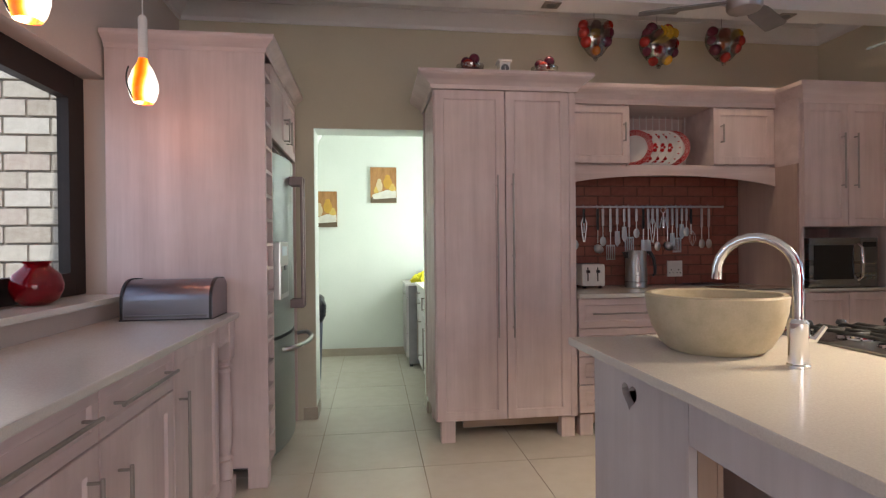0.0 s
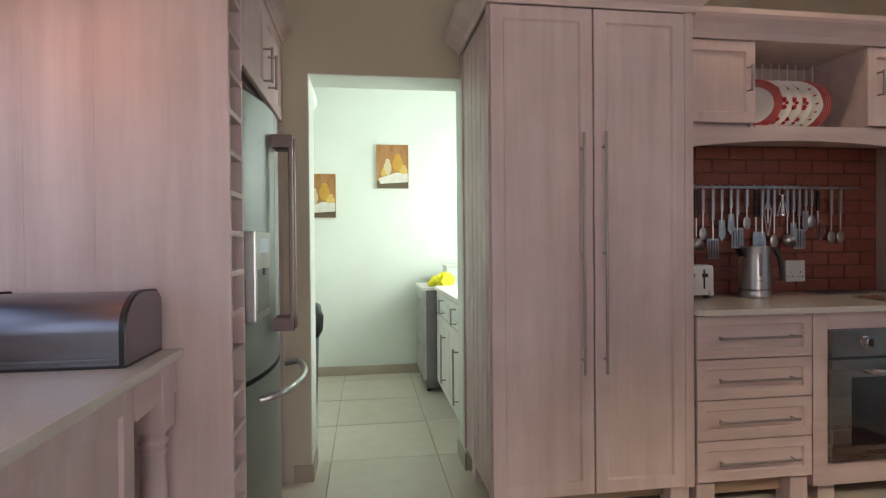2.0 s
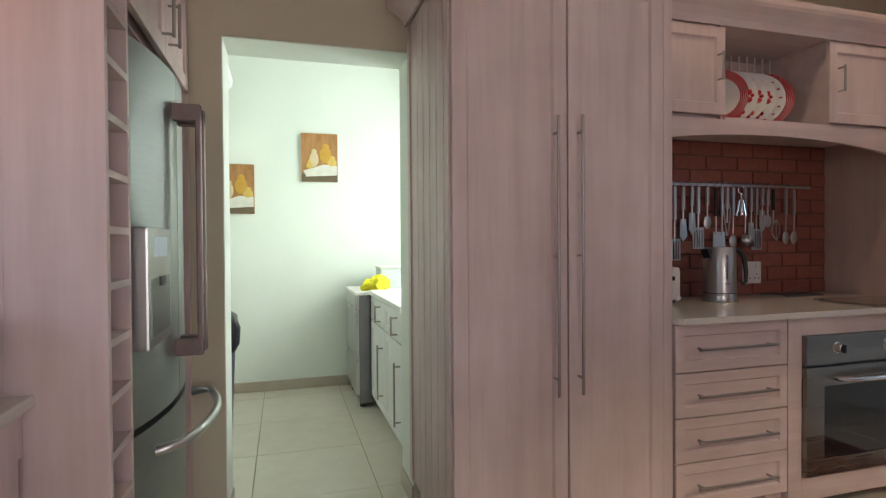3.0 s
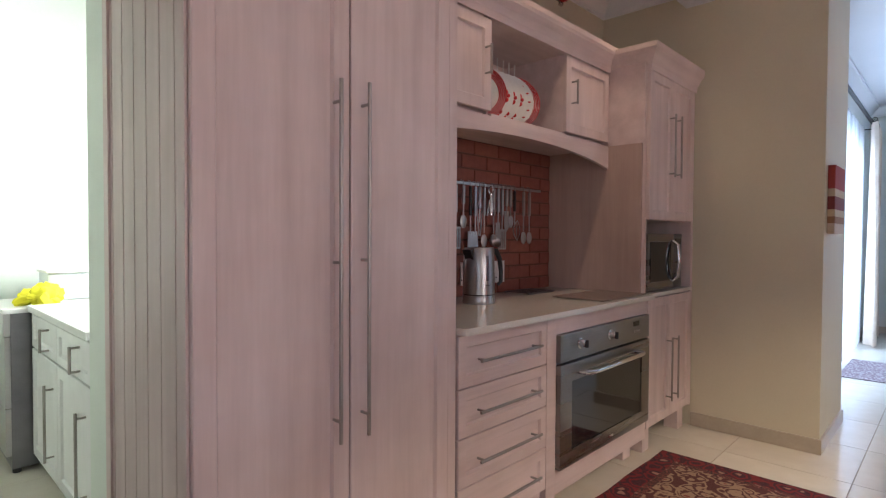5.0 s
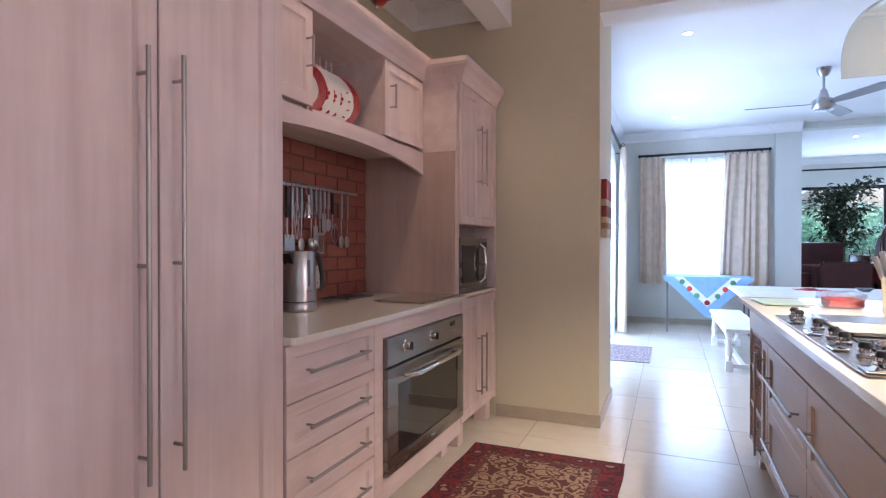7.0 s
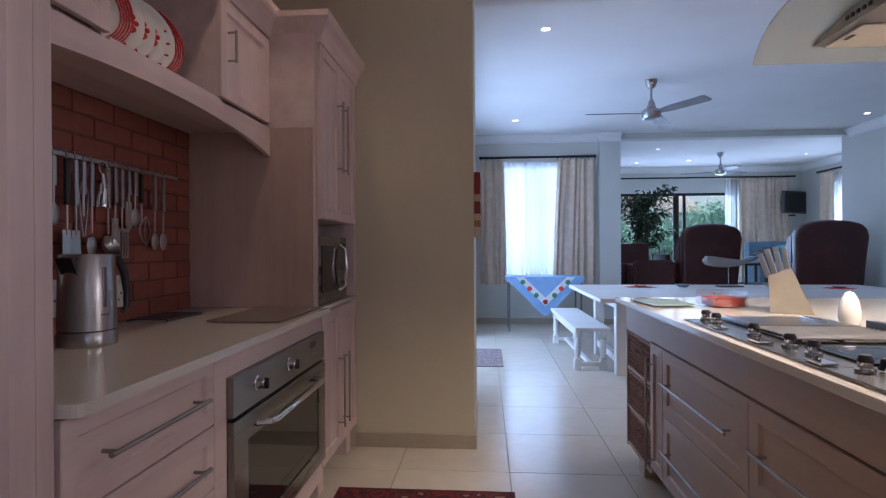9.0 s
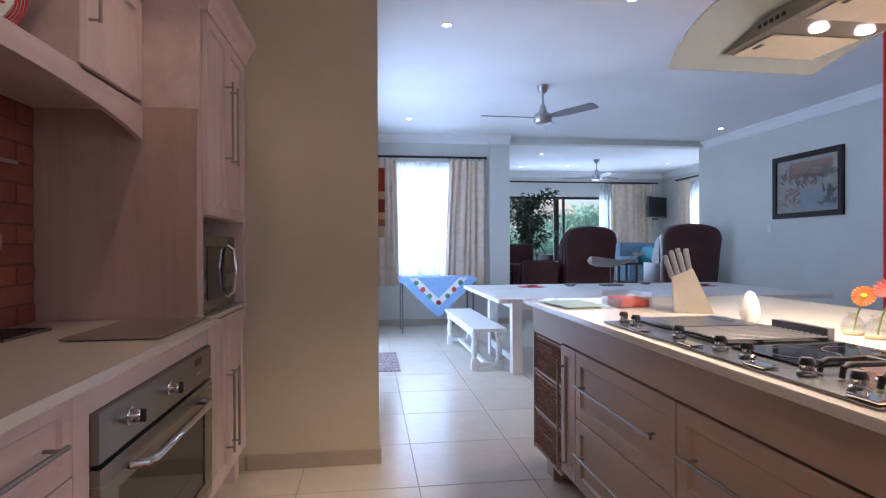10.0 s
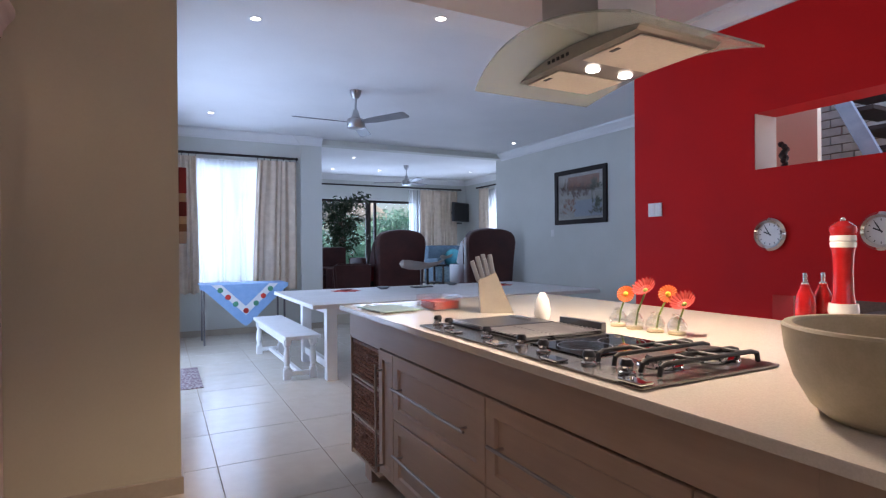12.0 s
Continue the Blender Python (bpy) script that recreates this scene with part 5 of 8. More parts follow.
lb = bmesh.new()
tube(lb, [(tx, ty, 1.008), (tx + 0.03, ty - 0.02, 1.0), (tx + 0.052, ty - 0.03, 1.035)], [0.012, 0.009, 0.006], 10)
part("lever", lb, chrome, mixer, "", True)

board = thing("glass_board", (3.21, 1.70, 0.926), "pale green glass cutting board on the island", "cutting board")
part("plate", box(bmesh.new(), -0.16, 0.16, -0.112, 0.112, 0, 0.005, 0.002, pose(3.21, 1.70, 0.93, 0, 0, 6)), varied("green_glass_board", (0.30, 0.44, 0.37), (0.38, 0.52, 0.45), 40, 0.38, 0.05, 300), board)
for sx in (-0.14, 0.14):
    for sy in (-0.09, 0.09):
        part("foot", boxes((3.21 + sx - 0.008, 3.21 + sx + 0.008, 1.70 + sy - 0.008, 1.70 + sy + 0.008, 0.925, 0.931)), white_plastic, board)

acrylic = pane_glass("clear_acrylic", (0.95, 0.95, 0.96), 0.14)
red_card = varied("red_paper", (0.58, 0.03, 0.02), (0.66, 0.06, 0.04), 20, 0.6, 0.05, 150)
tray = thing("napkin_holder", (3.11, 1.46, 0.926), "clear acrylic napkin holder with red napkins", "napkin holder")
part("base", box(bmesh.new(), 3.01, 3.21, 1.375, 1.545, 0.9255, 0.931, 0.001), acrylic, tray)
for r in ((3.01, 3.21, 1.54, 1.545, 0.931, 0.970), (3.01, 3.21, 1.375, 1.38, 0.931, 1.0), (3.01, 3.015, 1.38, 1.54, 0.931, 1.0), (3.205, 3.21, 1.38, 1.54, 0.931, 1.0)):
    part("wall", box(bmesh.new(), *r, bevel=0.001), acrylic, tray)
napkins = thing("red_napkins", (3.10, 1.455, 0.9315), "stack of folded red paper napkins", "napkins")
for i in range(6):
    part("napkin", box(bmesh.new(), -0.08, 0.08, -0.07, 0.07, 0, 0.006, 0.002, pose(3.10, 1.455, 0.9315 + 0.0065 * i, 0, 0, 2 * (i % 3) - 2)), red_card, napkins)

block = thing("knife_block", (2.835, 1.27, 0.926), "steel-clad slanted knife block holding several knives", "knife block")
bb = bmesh.new()
prism(bb, [(-0.080, 0), (0.080, 0), (0.090, 0.163), (0.005, 0.198)], 0.112, pose(2.83, 1.275, 0.9255, 0, 0, 62) @ pose(0, -0.056, 0))
part("body", bb, varied("satin_beige_metal", (0.36, 0.33, 0.28), (0.45, 0.41, 0.35), 8, 0.4, 0.05, 150, 0.5), block)
for i in range(8):
    r, c = divmod(i, 2)
    km = pose(2.83, 1.275, 0.9255, 0, 0, 62) @ pose(0.016 + 0.024 * r, -0.026 + 0.052 * c, 0.182 - 0.009 * r, 0, 9 + 3 * r, 0)
    part("knife_handle", box(bmesh.new(), -0.0105, 0.0105, -0.010, 0.010, 0, 0.095 + 0.012 * (i % 3), 0.004, km), steel, block, "steel knife handle")

timer = thing("egg_timer", (2.475, 1.262, 0.926), "white egg-shaped kitchen ornament on the island", "ornament")
part("body", lathe(bmesh.new(), [(0, 0), (0.030, 0), (0.036, 0.02), (0.036, 0.05), (0.028, 0.09), (0.014, 0.118), (0, 0.125)], (2.475, 1.262, 0.926), 24), plate_white, timer, "", True)

petal_orange = varied("orange_petal", (0.46, 0.055, 0.002), (0.60, 0.11, 0.004), 60, 0.6, 0.1, 300)
petal_pink = varied("coral_petal", (0.30, 0.018, 0.012), (0.42, 0.045, 0.03), 60, 0.6, 0.1, 300)
stem_green = varied("green_stem", (0.20, 0.30, 0.05), (0.32, 0.42, 0.10), 60, 0.6, 0.1, 300)
bulb_glass = pane_glass("thin_vase_glass", (0.95, 0.96, 0.96), 0.16)


def bud_vase(x, y, colour, open_flower, lean):
    v = thing("bud_vase", (x, y, 0.926), "small round glass vase holding one " + ("coral" if open_flower else "orange") + " gerbera", "vase", "bud vases on the island")
    part("bowl", lathe(bmesh.new(), [(0, 0), (0.026, 0), (0.036, 0.02), (0.036, 0.036), (0.024, 0.056), (0.014, 0.066), (0.016, 0.074), (0.013, 0.074), (0.011, 0.066), (0.021, 0.054), (0.033, 0.034), (0.033, 0.02), (0.024, 0.004), (0, 0.004)], (x, y, 0.926), 24), bulb_glass, v, "", True)
    part("foot", lathe(bmesh.new(), [(0.030, 0), (0.032, 0.004), (0.028, 0.012), (0, 0.013)], (x, y, 0.9255), 20), varied("sand_base", (0.62, 0.50, 0.30), (0.72, 0.60, 0.38), 30, 0.7, 0.1) if "sand_base" not in bpy.data.materials else bpy.data.materials["sand_base"], v, "sandy vase base")
    tip = Vector((x + lean[0], y + lean[1], 0.926 + lean[2]))
    sb = bmesh.new()
    tube(sb, [(x, y, 0.915), (x + lean[0] * 0.3, y + lean[1] * 0.3, 0.926 + lean[2] * 0.45), tuple(tip)], 0.0035, 8)
    part("stem", sb, stem_green, v, "green flower stem", True)
    tilt = pose(*tip, -35 if open_flower else -65, 25, 40)
    n = 18
    for k in range(n):
        a = 2 * math.pi * k / n
        pb = bmesh.new()
        L = 0.048 if open_flower else 0.036
        up = 0.028 if open_flower else 0.004
        rows = []
        for s, w in ((0.006, 0.004), (L * 0.5, 0.0085), (L * 0.85, 0.0075), (L, 0.002)):
            rows.append([pb.verts.new((s, -w, up * (s / L) ** 2)), pb.verts.new((s, w, up * (s / L) ** 2)), pb.verts.new((s, 0, up * (s / L) ** 2 + 0.002))])
        for p, q in zip(rows, rows[1:]):
            for e in range(3):
                pb.faces.new((p[e], p[(e + 1) % 3], q[(e + 1) % 3], q[e]))
        pb.faces.new(rows[0]), pb.faces.new(rows[-1])
        bmesh.ops.transform(pb, matrix=tilt @ pose(0, 0, 0, 0, 0, math.degrees(a)), verts=pb.verts)
        part("petal", pb, petal_pink if open_flower else petal_orange, v)
    part("flower_centre", ball(bmesh.new(), tuple(tip), 0.011, 12, 8), stem_green if open_flower else varied("yellow_centre", (0.7, 0.4, 0.02), (0.8, 0.5, 0.05), 80, 0.7, 0.2) if "yellow_centre" not in bpy.data.materials else bpy.data.materials["yellow_centre"], v, "", True)


for _x, _y, _o, _l in ((2.165, 1.12, False, (-0.012, -0.030, 0.128)), (2.075, 1.125, True, (-0.020, -0.040, 0.148)), (1.98, 1.12, False, (-0.018, -0.050, 0.140)), (1.90, 1.10, True, (-0.010, -0.030, 0.106))):
    bud_vase(_x, _y, None, _o, _l)

red_lacquer = varied("red_lacquer", (0.34, 0.008, 0.009), (0.42, 0.014, 0.014), 15, 0.14, 0.0, Coat_Weight=0.2)
mx, my = 1.665, 0.47
mill = thing("pepper_mill", (mx, my, 0.926), "tall glossy red pepper mill with white bands", "pepper mill")
part("foot_piece", lathe(bmesh.new(), [(0, 0), (0.050, 0), (0.052, 0.015), (0.046, 0.058), (0, 0.058)], (mx, my, 0.926), 28), red_lacquer, mill, "", True)
part("base_band", lathe(bmesh.new(), [(0, 0), (0.048, 0), (0.050, 0.012), (0.047, 0.041), (0, 0.041)], (mx, my, 0.984), 28), plate_white, mill, "white band", True)
part("body", lathe(bmesh.new(), [(0, 0), (0.040, 0), (0.034, 0.04), (0.032, 0.12), (0.035, 0.18), (0.040, 0.212), (0, 0.212)], (mx, my, 1.025), 28), red_lacquer, mill, "", True)
part("upper_band", lathe(bmesh.new(), [(0, 0), (0.041, 0), (0.043, 0.018), (0.039, 0.022), (0.043, 0.026), (0.041, 0.045), (0, 0.045)], (mx, my, 1.237), 28), plate_white, mill, "white ribbed band", True)
part("head", lathe(bmesh.new(), [(0, 0), (0.036, 0), (0.045, 0.016), (0.043, 0.034), (0.020, 0.053), (0, 0.055)], (mx, my, 1.282), 28), red_lacquer, mill, "", True)
part("finial", ball(bmesh.new(), (mx, my, 1.341), 0.010, 12, 8), chrome, mill, "", True)
for bx_, by_ in ((1.775, 0.520), (1.752, 0.440)):
    o = thing("oil_bottle", (bx_, by_, 0.926), "small red glass oil bottle with steel pourer", "bottle", "oil bottles on the island")
    part("body", lathe(bmesh.new(), [(0, 0), (0.034, 0), (0.036, 0.01), (0.036, 0.08), (0.033, 0.115), (0.025, 0.138), (0.017, 0.155), (0.017, 0.166), (0, 0.166)], (bx_, by_, 0.926), 24), red_lacquer, o, "", True)
    part("pourer", lathe(bmesh.new(), [(0.013, 0), (0.014, 0.006), (0.008, 0.012), (0.008, 0.045), (0, 0.047)], (bx_, by_, 1.092), 16), chrome, o, "", True)
# ---- dining room ----
curtain_cloth = varied("cream_damask_curtain", (0.54, 0.43, 0.33), (0.70, 0.58, 0.46), 9, 0.85, 0.3, 150)
sheer = sheer_cloth("white_sheer_curtain", (0.85, 0.87, 0.88), 0.60)


def cloth(bm, a, b, z0, z1, waves, amp, out, gather=0.0, rows=10, thick=0.006, phase=0.0):
    """A hanging cloth between two places on plan, folded into waves; gather draws it in half way."""
    a, b = Vector(a), Vector(b)
    d = b - a
    n = Vector((d.y, -d.x)).normalized() * out
    cols = waves * 8
    def at(i, j, off):
        f, g = i / cols, j / rows
        w = amp * (0.6 + 0.4 * g) * math.sin(2 * math.pi * waves * f + phase + 1.5 * math.sin(2.1 * f * waves + phase) + 0.5 * math.sin(2.5 * g + 3 * f)) + amp * 0.35 * math.sin(5.3 * f * waves + 2 * g)
        ff = f * (1 + gather * g * (1 - 0.3 * g))
        p = a + d * ff + n * (w + off)
        return bm.verts.new((p.x, p.y, z1 + (z0 - z1) * g + (0.012 * math.sin(f * 21) if j == rows else 0)))
    front = [[at(i, j, 0) for j in range(rows + 1)] for i in range(cols + 1)]
    rear = [[at(i, j, -thick) for j in range(rows + 1)] for i in range(cols + 1)] if thick else None
    for i in range(cols):
        for j in range(rows):
            bm.faces.new((front[i][j], front[i + 1][j], front[i + 1][j + 1], front[i][j + 1]))
            if rear:
                bm.faces.new((rear[i][j], rear[i][j + 1], rear[i + 1][j + 1], rear[i + 1][j]))
    if rear:
        for i in range(cols):
            for j in (0, rows):
                bm.faces.new((front[i][j], front[i + 1][j], rear[i + 1][j], rear[i][j]))
        for j in range(rows):
            for i in (0, cols):
                bm.faces.new((front[i][j], front[i][j + 1], rear[i][j + 1], rear[i][j]))
    return bm


def curtain(a, b, z0, z1, waves, label, amp=0.03, gather=0.0, phase=0.0):
    c = thing("curtain", (a[0], a[1], z0), label, "curtain")
    part("cloth", cloth(bmesh.new(), a, b, z0, z1, waves, amp, 1.0, gather, phase=phase), curtain_cloth, c, "", True)
    d = (Vector(b) - Vector(a))
    for i in range(waves + 1):
        p = Vector(a) + d * (i / waves)
        rb = bmesh.new()
        tube(rb, [(p.x + 0.024 * math.cos(k) * d.normalized().y, p.y + 0.024 * math.cos(k) * -d.normalized().x, z1 + 0.022 + 0.024 * math.sin(k)) for k in [q * math.pi / 6 for q in range(13)]], 0.003, 5)
        part("ring", rb, dark_frame, c)
    return c


def curtain_rod(a, b, z, label="black wooden curtain rod on the wall", r=0.018, back=(0, 0)):
    c = thing("curtain_rod", (a[0], a[1], z), label, "curtain rod")
    part("pole", cyl(bmesh.new(), (*a, z), (*b, z), r, 14), dark_frame, c, "", True)
    d = (Vector(b) - Vector(a)).normalized()
    for p, s in ((a, -1), (b, 1)):
        part("finial", ball(bmesh.new(), (p[0] + d.x * s * 0.02, p[1] + d.y * s * 0.02, z), r * 1.35, 12, 8), dark_frame, c, "", True)
        q = Vector(p) + d * (-s) * 0.08
        part("bracket", cyl(bmesh.new(), (q.x, q.y, z), (q.x + back[0], q.y + back[1], z), 0.008, 8), dark_frame, c)
    return c


# east window
w1 = thing("window_dining", (9.2, 1.87, 0.76), "white framed dining window with sheer curtain", "window")
for r in ((9.16, 9.22, 1.30, 1.35, 0.76, 2.50), (9.16, 9.22, 2.40, 2.45, 0.76, 2.50), (9.16, 9.22, 1.35, 2.40, 2.45, 2.50), (9.16, 9.22, 1.35, 2.40, 0.76, 0.81), (9.16, 9.22, 1.80, 1.87, 0.81, 2.45), (9.165, 9.215, 1.35, 1.80, 1.93, 2.02), (9.165, 9.215, 1.35, 1.80, 1.36, 1.42)):
    part("frame", box(bmesh.new(), *r, bevel=0.003), white_frame, w1)
for r in ((9.188, 9.192, 1.87, 2.40, 0.81, 2.45), (9.188, 9.192, 1.35, 1.80, 0.81, 1.36), (9.188, 9.192, 1.35, 1.80, 1.42, 1.93), (9.188, 9.192, 1.35, 1.80, 2.02, 2.45)):
    part("pane", boxes(r), window_pane, w1).visible_shadow = False
part("sill", box(bmesh.new(), 9.075, 9.16, 1.25, 2.50, 0.735, 0.76, 0.003), white_frame, w1)
tagged(w1, kind="structure")
sc = thing("sheer_curtain", (9.04, 1.87, 0.7), "thin white sheer curtain over the dining window", "curtain")
part("cloth", cloth(bmesh.new(), (9.045, 2.52), (9.045, 1.22), 0.70, 2.56, 14, 0.012, 1.0, thick=0), sheer, sc, "", True)
part("heading", cyl(bmesh.new(), (9.045, 2.55, 2.565), (9.045, 1.2, 2.565), 0.006, 8), white_plastic, sc)
curtain((9.0, 2.68), (9.0, 2.31), 0.63, 2.585, 4, "cream damask curtain drawn aside at the dining window", gather=0.12)
curtain((9.0, 0.90), (9.0, 1.47), 0.63, 2.585, 6, "cream damask curtain drawn aside at the dining window", gather=0.20, phase=1.0)
curtain_rod((8.98, 0.92), (8.98, 2.66), 2.63, back=(0.12, 0))

# glazed door of the north side
w2 = thing("glazed_door_dining", (6.5, 3.1, 0), "white framed glazed sliding door with sheer curtain", "glazed door")
for r in ((5.05, 5.12, 3.08, 3.14, 0, 2.45), (7.88, 7.95, 3.08, 3.14, 0, 2.45), (5.12, 7.88, 3.08, 3.14, 2.38, 2.45), (5.12, 7.88, 3.08, 3.14, 0, 0.06), (6.46, 6.54, 3.08, 3.14, 0.06, 2.38)):
    part("frame", box(bmesh.new(), *r, bevel=0.003), white_frame, w2)
for x0, x1 in ((5.12, 6.46), (6.54, 7.88)):
    part("pane", boxes((x0, x1, 3.108, 3.112, 0.06, 2.38)), window_pane, w2).visible_shadow = False
tagged(w2, kind="structure")
sc2 = thing("sheer_curtain", (6.5, 2.96, 0.02), "thin white sheer curtain over the glazed door", "curtain")
part("cloth", cloth(bmesh.new(), (5.0, 2.96), (7.95, 2.96), 0.02, 2.56, 26, 0.015, 1.0, thick=0), sheer, sc2, "", True)
curtain((7.72, 2.84), (8.55, 2.88), 0.02, 2.585, 7, "long cream damask curtain at the glazed door", 0.045, -0.05)
curtain((4.47, 2.84), (5.02, 2.88), 0.03, 2.585, 5, "long cream damask curtain at the glazed door", 0.06)
curtain_rod((4.46, 2.87), (8.62, 2.90), 2.63, back=(0, 0.12))

# canvas hung on the pillar's side
canvas = thing("wall_hanging", (3.88, 2.66, 1.285), "woven wall hanging in red and cream bands", "wall hanging")
for i, (z0, z1, c) in enumerate(((1.548, 1.685, (0.30, 0.035, 0.03)), (1.503, 1.548, (0.50, 0.36, 0.24)), (1.427, 1.503, (0.18, 0.03, 0.025)), (1.386, 1.427, (0.55, 0.40, 0.25)), (1.346, 1.386, (0.28, 0.14, 0.07)), (1.285, 1.346, (0.55, 0.43, 0.33)))):
    part("band", box(bmesh.new(), 3.71, 4.06, 2.640, 2.677, z0, z1, 0.003), varied("woven_band_%d" % i, tuple(v * 0.85 for v in c), c, 40, 0.85, 0.4, 220), canvas)

# ceiling fans
fan_steel = varied("fan_nickel", (0.40, 0.40, 0.41), (0.52, 0.52, 0.53), 8, 0.3, 0.03, 150, 1.0)
blade_grey = varied("grey_fan_blade", (0.16, 0.16, 0.17), (0.24, 0.24, 0.25), 8, 0.4, 0.05, 90)


def ceiling_fan(x, y, drop, turn, radius=0.62, ceiling=CEIL):
    f = thing("ceiling_fan", (x, y, ceiling - drop), "brushed nickel three-bladed ceiling fan", "ceiling fan")
    z = ceiling - drop
    part("canopy", lathe(bmesh.new(), [(0, 0), (0.065, 0), (0.055, -0.05), (0.03, -0.09), (0, -0.09)], (x, y, ceiling), 24), fan_steel, f, "", True)
    part("rod", cyl(bmesh.new(), (x, y, ceiling - 0.08), (x, y, z + 0.1), 0.013, 10), fan_steel, f)
    part("shoulder", lathe(bmesh.new(), [(0, 0.16), (0.025, 0.155), (0.04, 0.10), (0.058, 0.05), (0, 0.05)], (x, y, z), 24), fan_steel, f, "", True)
    part("motor", lathe(bmesh.new(), [(0, 0.055), (0.085, 0.055), (0.10, 0.04), (0.10, -0.03), (0.09, -0.045), (0.05, -0.055), (0, -0.055)], (x, y, z), 28), fan_steel, f, "", True)
    for k in range(3):
        a = turn + 120 * k
        bb = bmesh.new()
        prism(bb, [(0.10, -0.035), (0.25, -0.062), (radius - 0.02, -0.068), (radius, -0.05), (radius, 0.05), (radius - 0.02, 0.068), (0.25, 0.062), (0.10, 0.035)], 0.008, Matrix(((1, 0, 0, 0), (0, 0, 1, 0), (0, 1, 0, 0), (0, 0, 0, 1))))
        bmesh.ops.transform(bb, matrix=pose(x, y, z + 0.01, 0, 0, a) @ pose(0, 0, 0, -12, 0, 0), verts=bb.verts)
        part("blade", bb, blade_grey, f, "grey painted fan blade")


ceiling_fan(6.33, 0.83, 0.37, -29, 0.69)
ceiling_fan(2.22, 3.04, 0.30, 35, 0.60)
ceiling_fan(11.1, -1.87, 0.37, -60, 0.70)


def downlight(x, y, z, lit=True, square=False):
    d = thing("downlight", (x, y, z), "small lit recessed ceiling downlight" if lit else "square brown recessed ceiling downlight, unlit", "downlight", "downlights")
    if square:
        part("plate", box(bmesh.new(), x - 0.055, x + 0.055, y - 0.045, y + 0.045, z - 0.008, z - 0.0005, 0.003), nickel, d)
        part("lens", lathe(bmesh.new(), [(0, -0.003), (0.03, -0.003), (0.032, 0), (0, 0)], (x, y, z - 0.008), 20), lamp_glow if lit else steel_dark, d)
    else:
        part("ring", lathe(bmesh.new(), [(0.034, -0.004), (0.046, -0.004), (0.048, 0), (0.034, 0), (0.034, -0.004)], (x, y, z - 0.0005), 24), white_plastic, d)
        part("lens", lathe(bmesh.new(), [(0, -0.002), (0.034, -0.002), (0.034, 0), (0, 0)], (x, y, z - 0.0005), 20), lamp_glow, d)


for _p in ((4.84, 2.11), (8.05, 2.18), (8.1, -2.53), (4.9, -2.4)):
    downlight(*_p, CEIL)
for _p in ((10.6, -0.55), (12.2, -0.6), (12.0, -1.6), (11.4, -3.6)):
    downlight(*_p, CEIL)
downlight(3.78, 1.08, 2.79)
for _x in (1.13, 1.95, 2.77):
    downlight(_x, 3.38, 2.79, False, True)

# dining table and benches
table = thing("dining_table", (6.05, -0.06, 0), "long white painted wooden dining table", "dining table")
TX0, TX1, TY0, TY1 = 5.23, 7.04, -1.70, 1.60
for i in range(8):
    x0 = TX0 + (TX1 - TX0) * i / 8
    part("top_plank", box(bmesh.new(), x0 + 0.001, x0 + (TX1 - TX0) / 8 - 0.001, TY0 + 0.10, TY1 - 0.10, 0.722, 0.760, 0.003), white_wood, table)
for y0 in (TY0, TY1 - 0.098):
    part("top_end", box(bmesh.new(), TX0, TX1, y0, y0 + 0.098, 0.722, 0.760, 0.004), white_wood, table)
for x in (TX0 + 0.36, TX1 - 0.46):
    for y in (TY0 + 0.22, TY1 - 0.32):
        part("leg", box(bmesh.new(), x, x + 0.10, y, y + 0.10, 0, 0.722, 0.006), white_wood, table)
for r in ((TX0 + 0.38, TX0 + 0.42, TY0 + 0.32, TY1 - 0.32, 0.62, 0.722), (TX1 - 0.40, TX1 - 0.36, TY0 + 0.32, TY1 - 0.32, 0.62, 0.722), (TX0 + 0.46, TX1 - 0.46, TY1 - 0.29, TY1 - 0.25, 0.62, 0.722), (TX0 + 0.46, TX1 - 0.46, TY0 + 0.25, TY0 + 0.29, 0.62, 0.722), (TX0 + 0.46, TX1 - 0.46, TY1 - 0.29, TY1 - 0.24, 0.10, 0.17)):
    part("rail", box(bmesh.new(), *r, bevel=0.003), white_wood, table)

LEG = [(0, 0.10), (0.028, 0.10), (0.032, 0.12), (0.022, 0.135), (0.030, 0.155), (0.034, 0.20), (0.028, 0.27), (0.022, 0.30), (0.032, 0.315), (0.022, 0.33), (0, 0.33)]


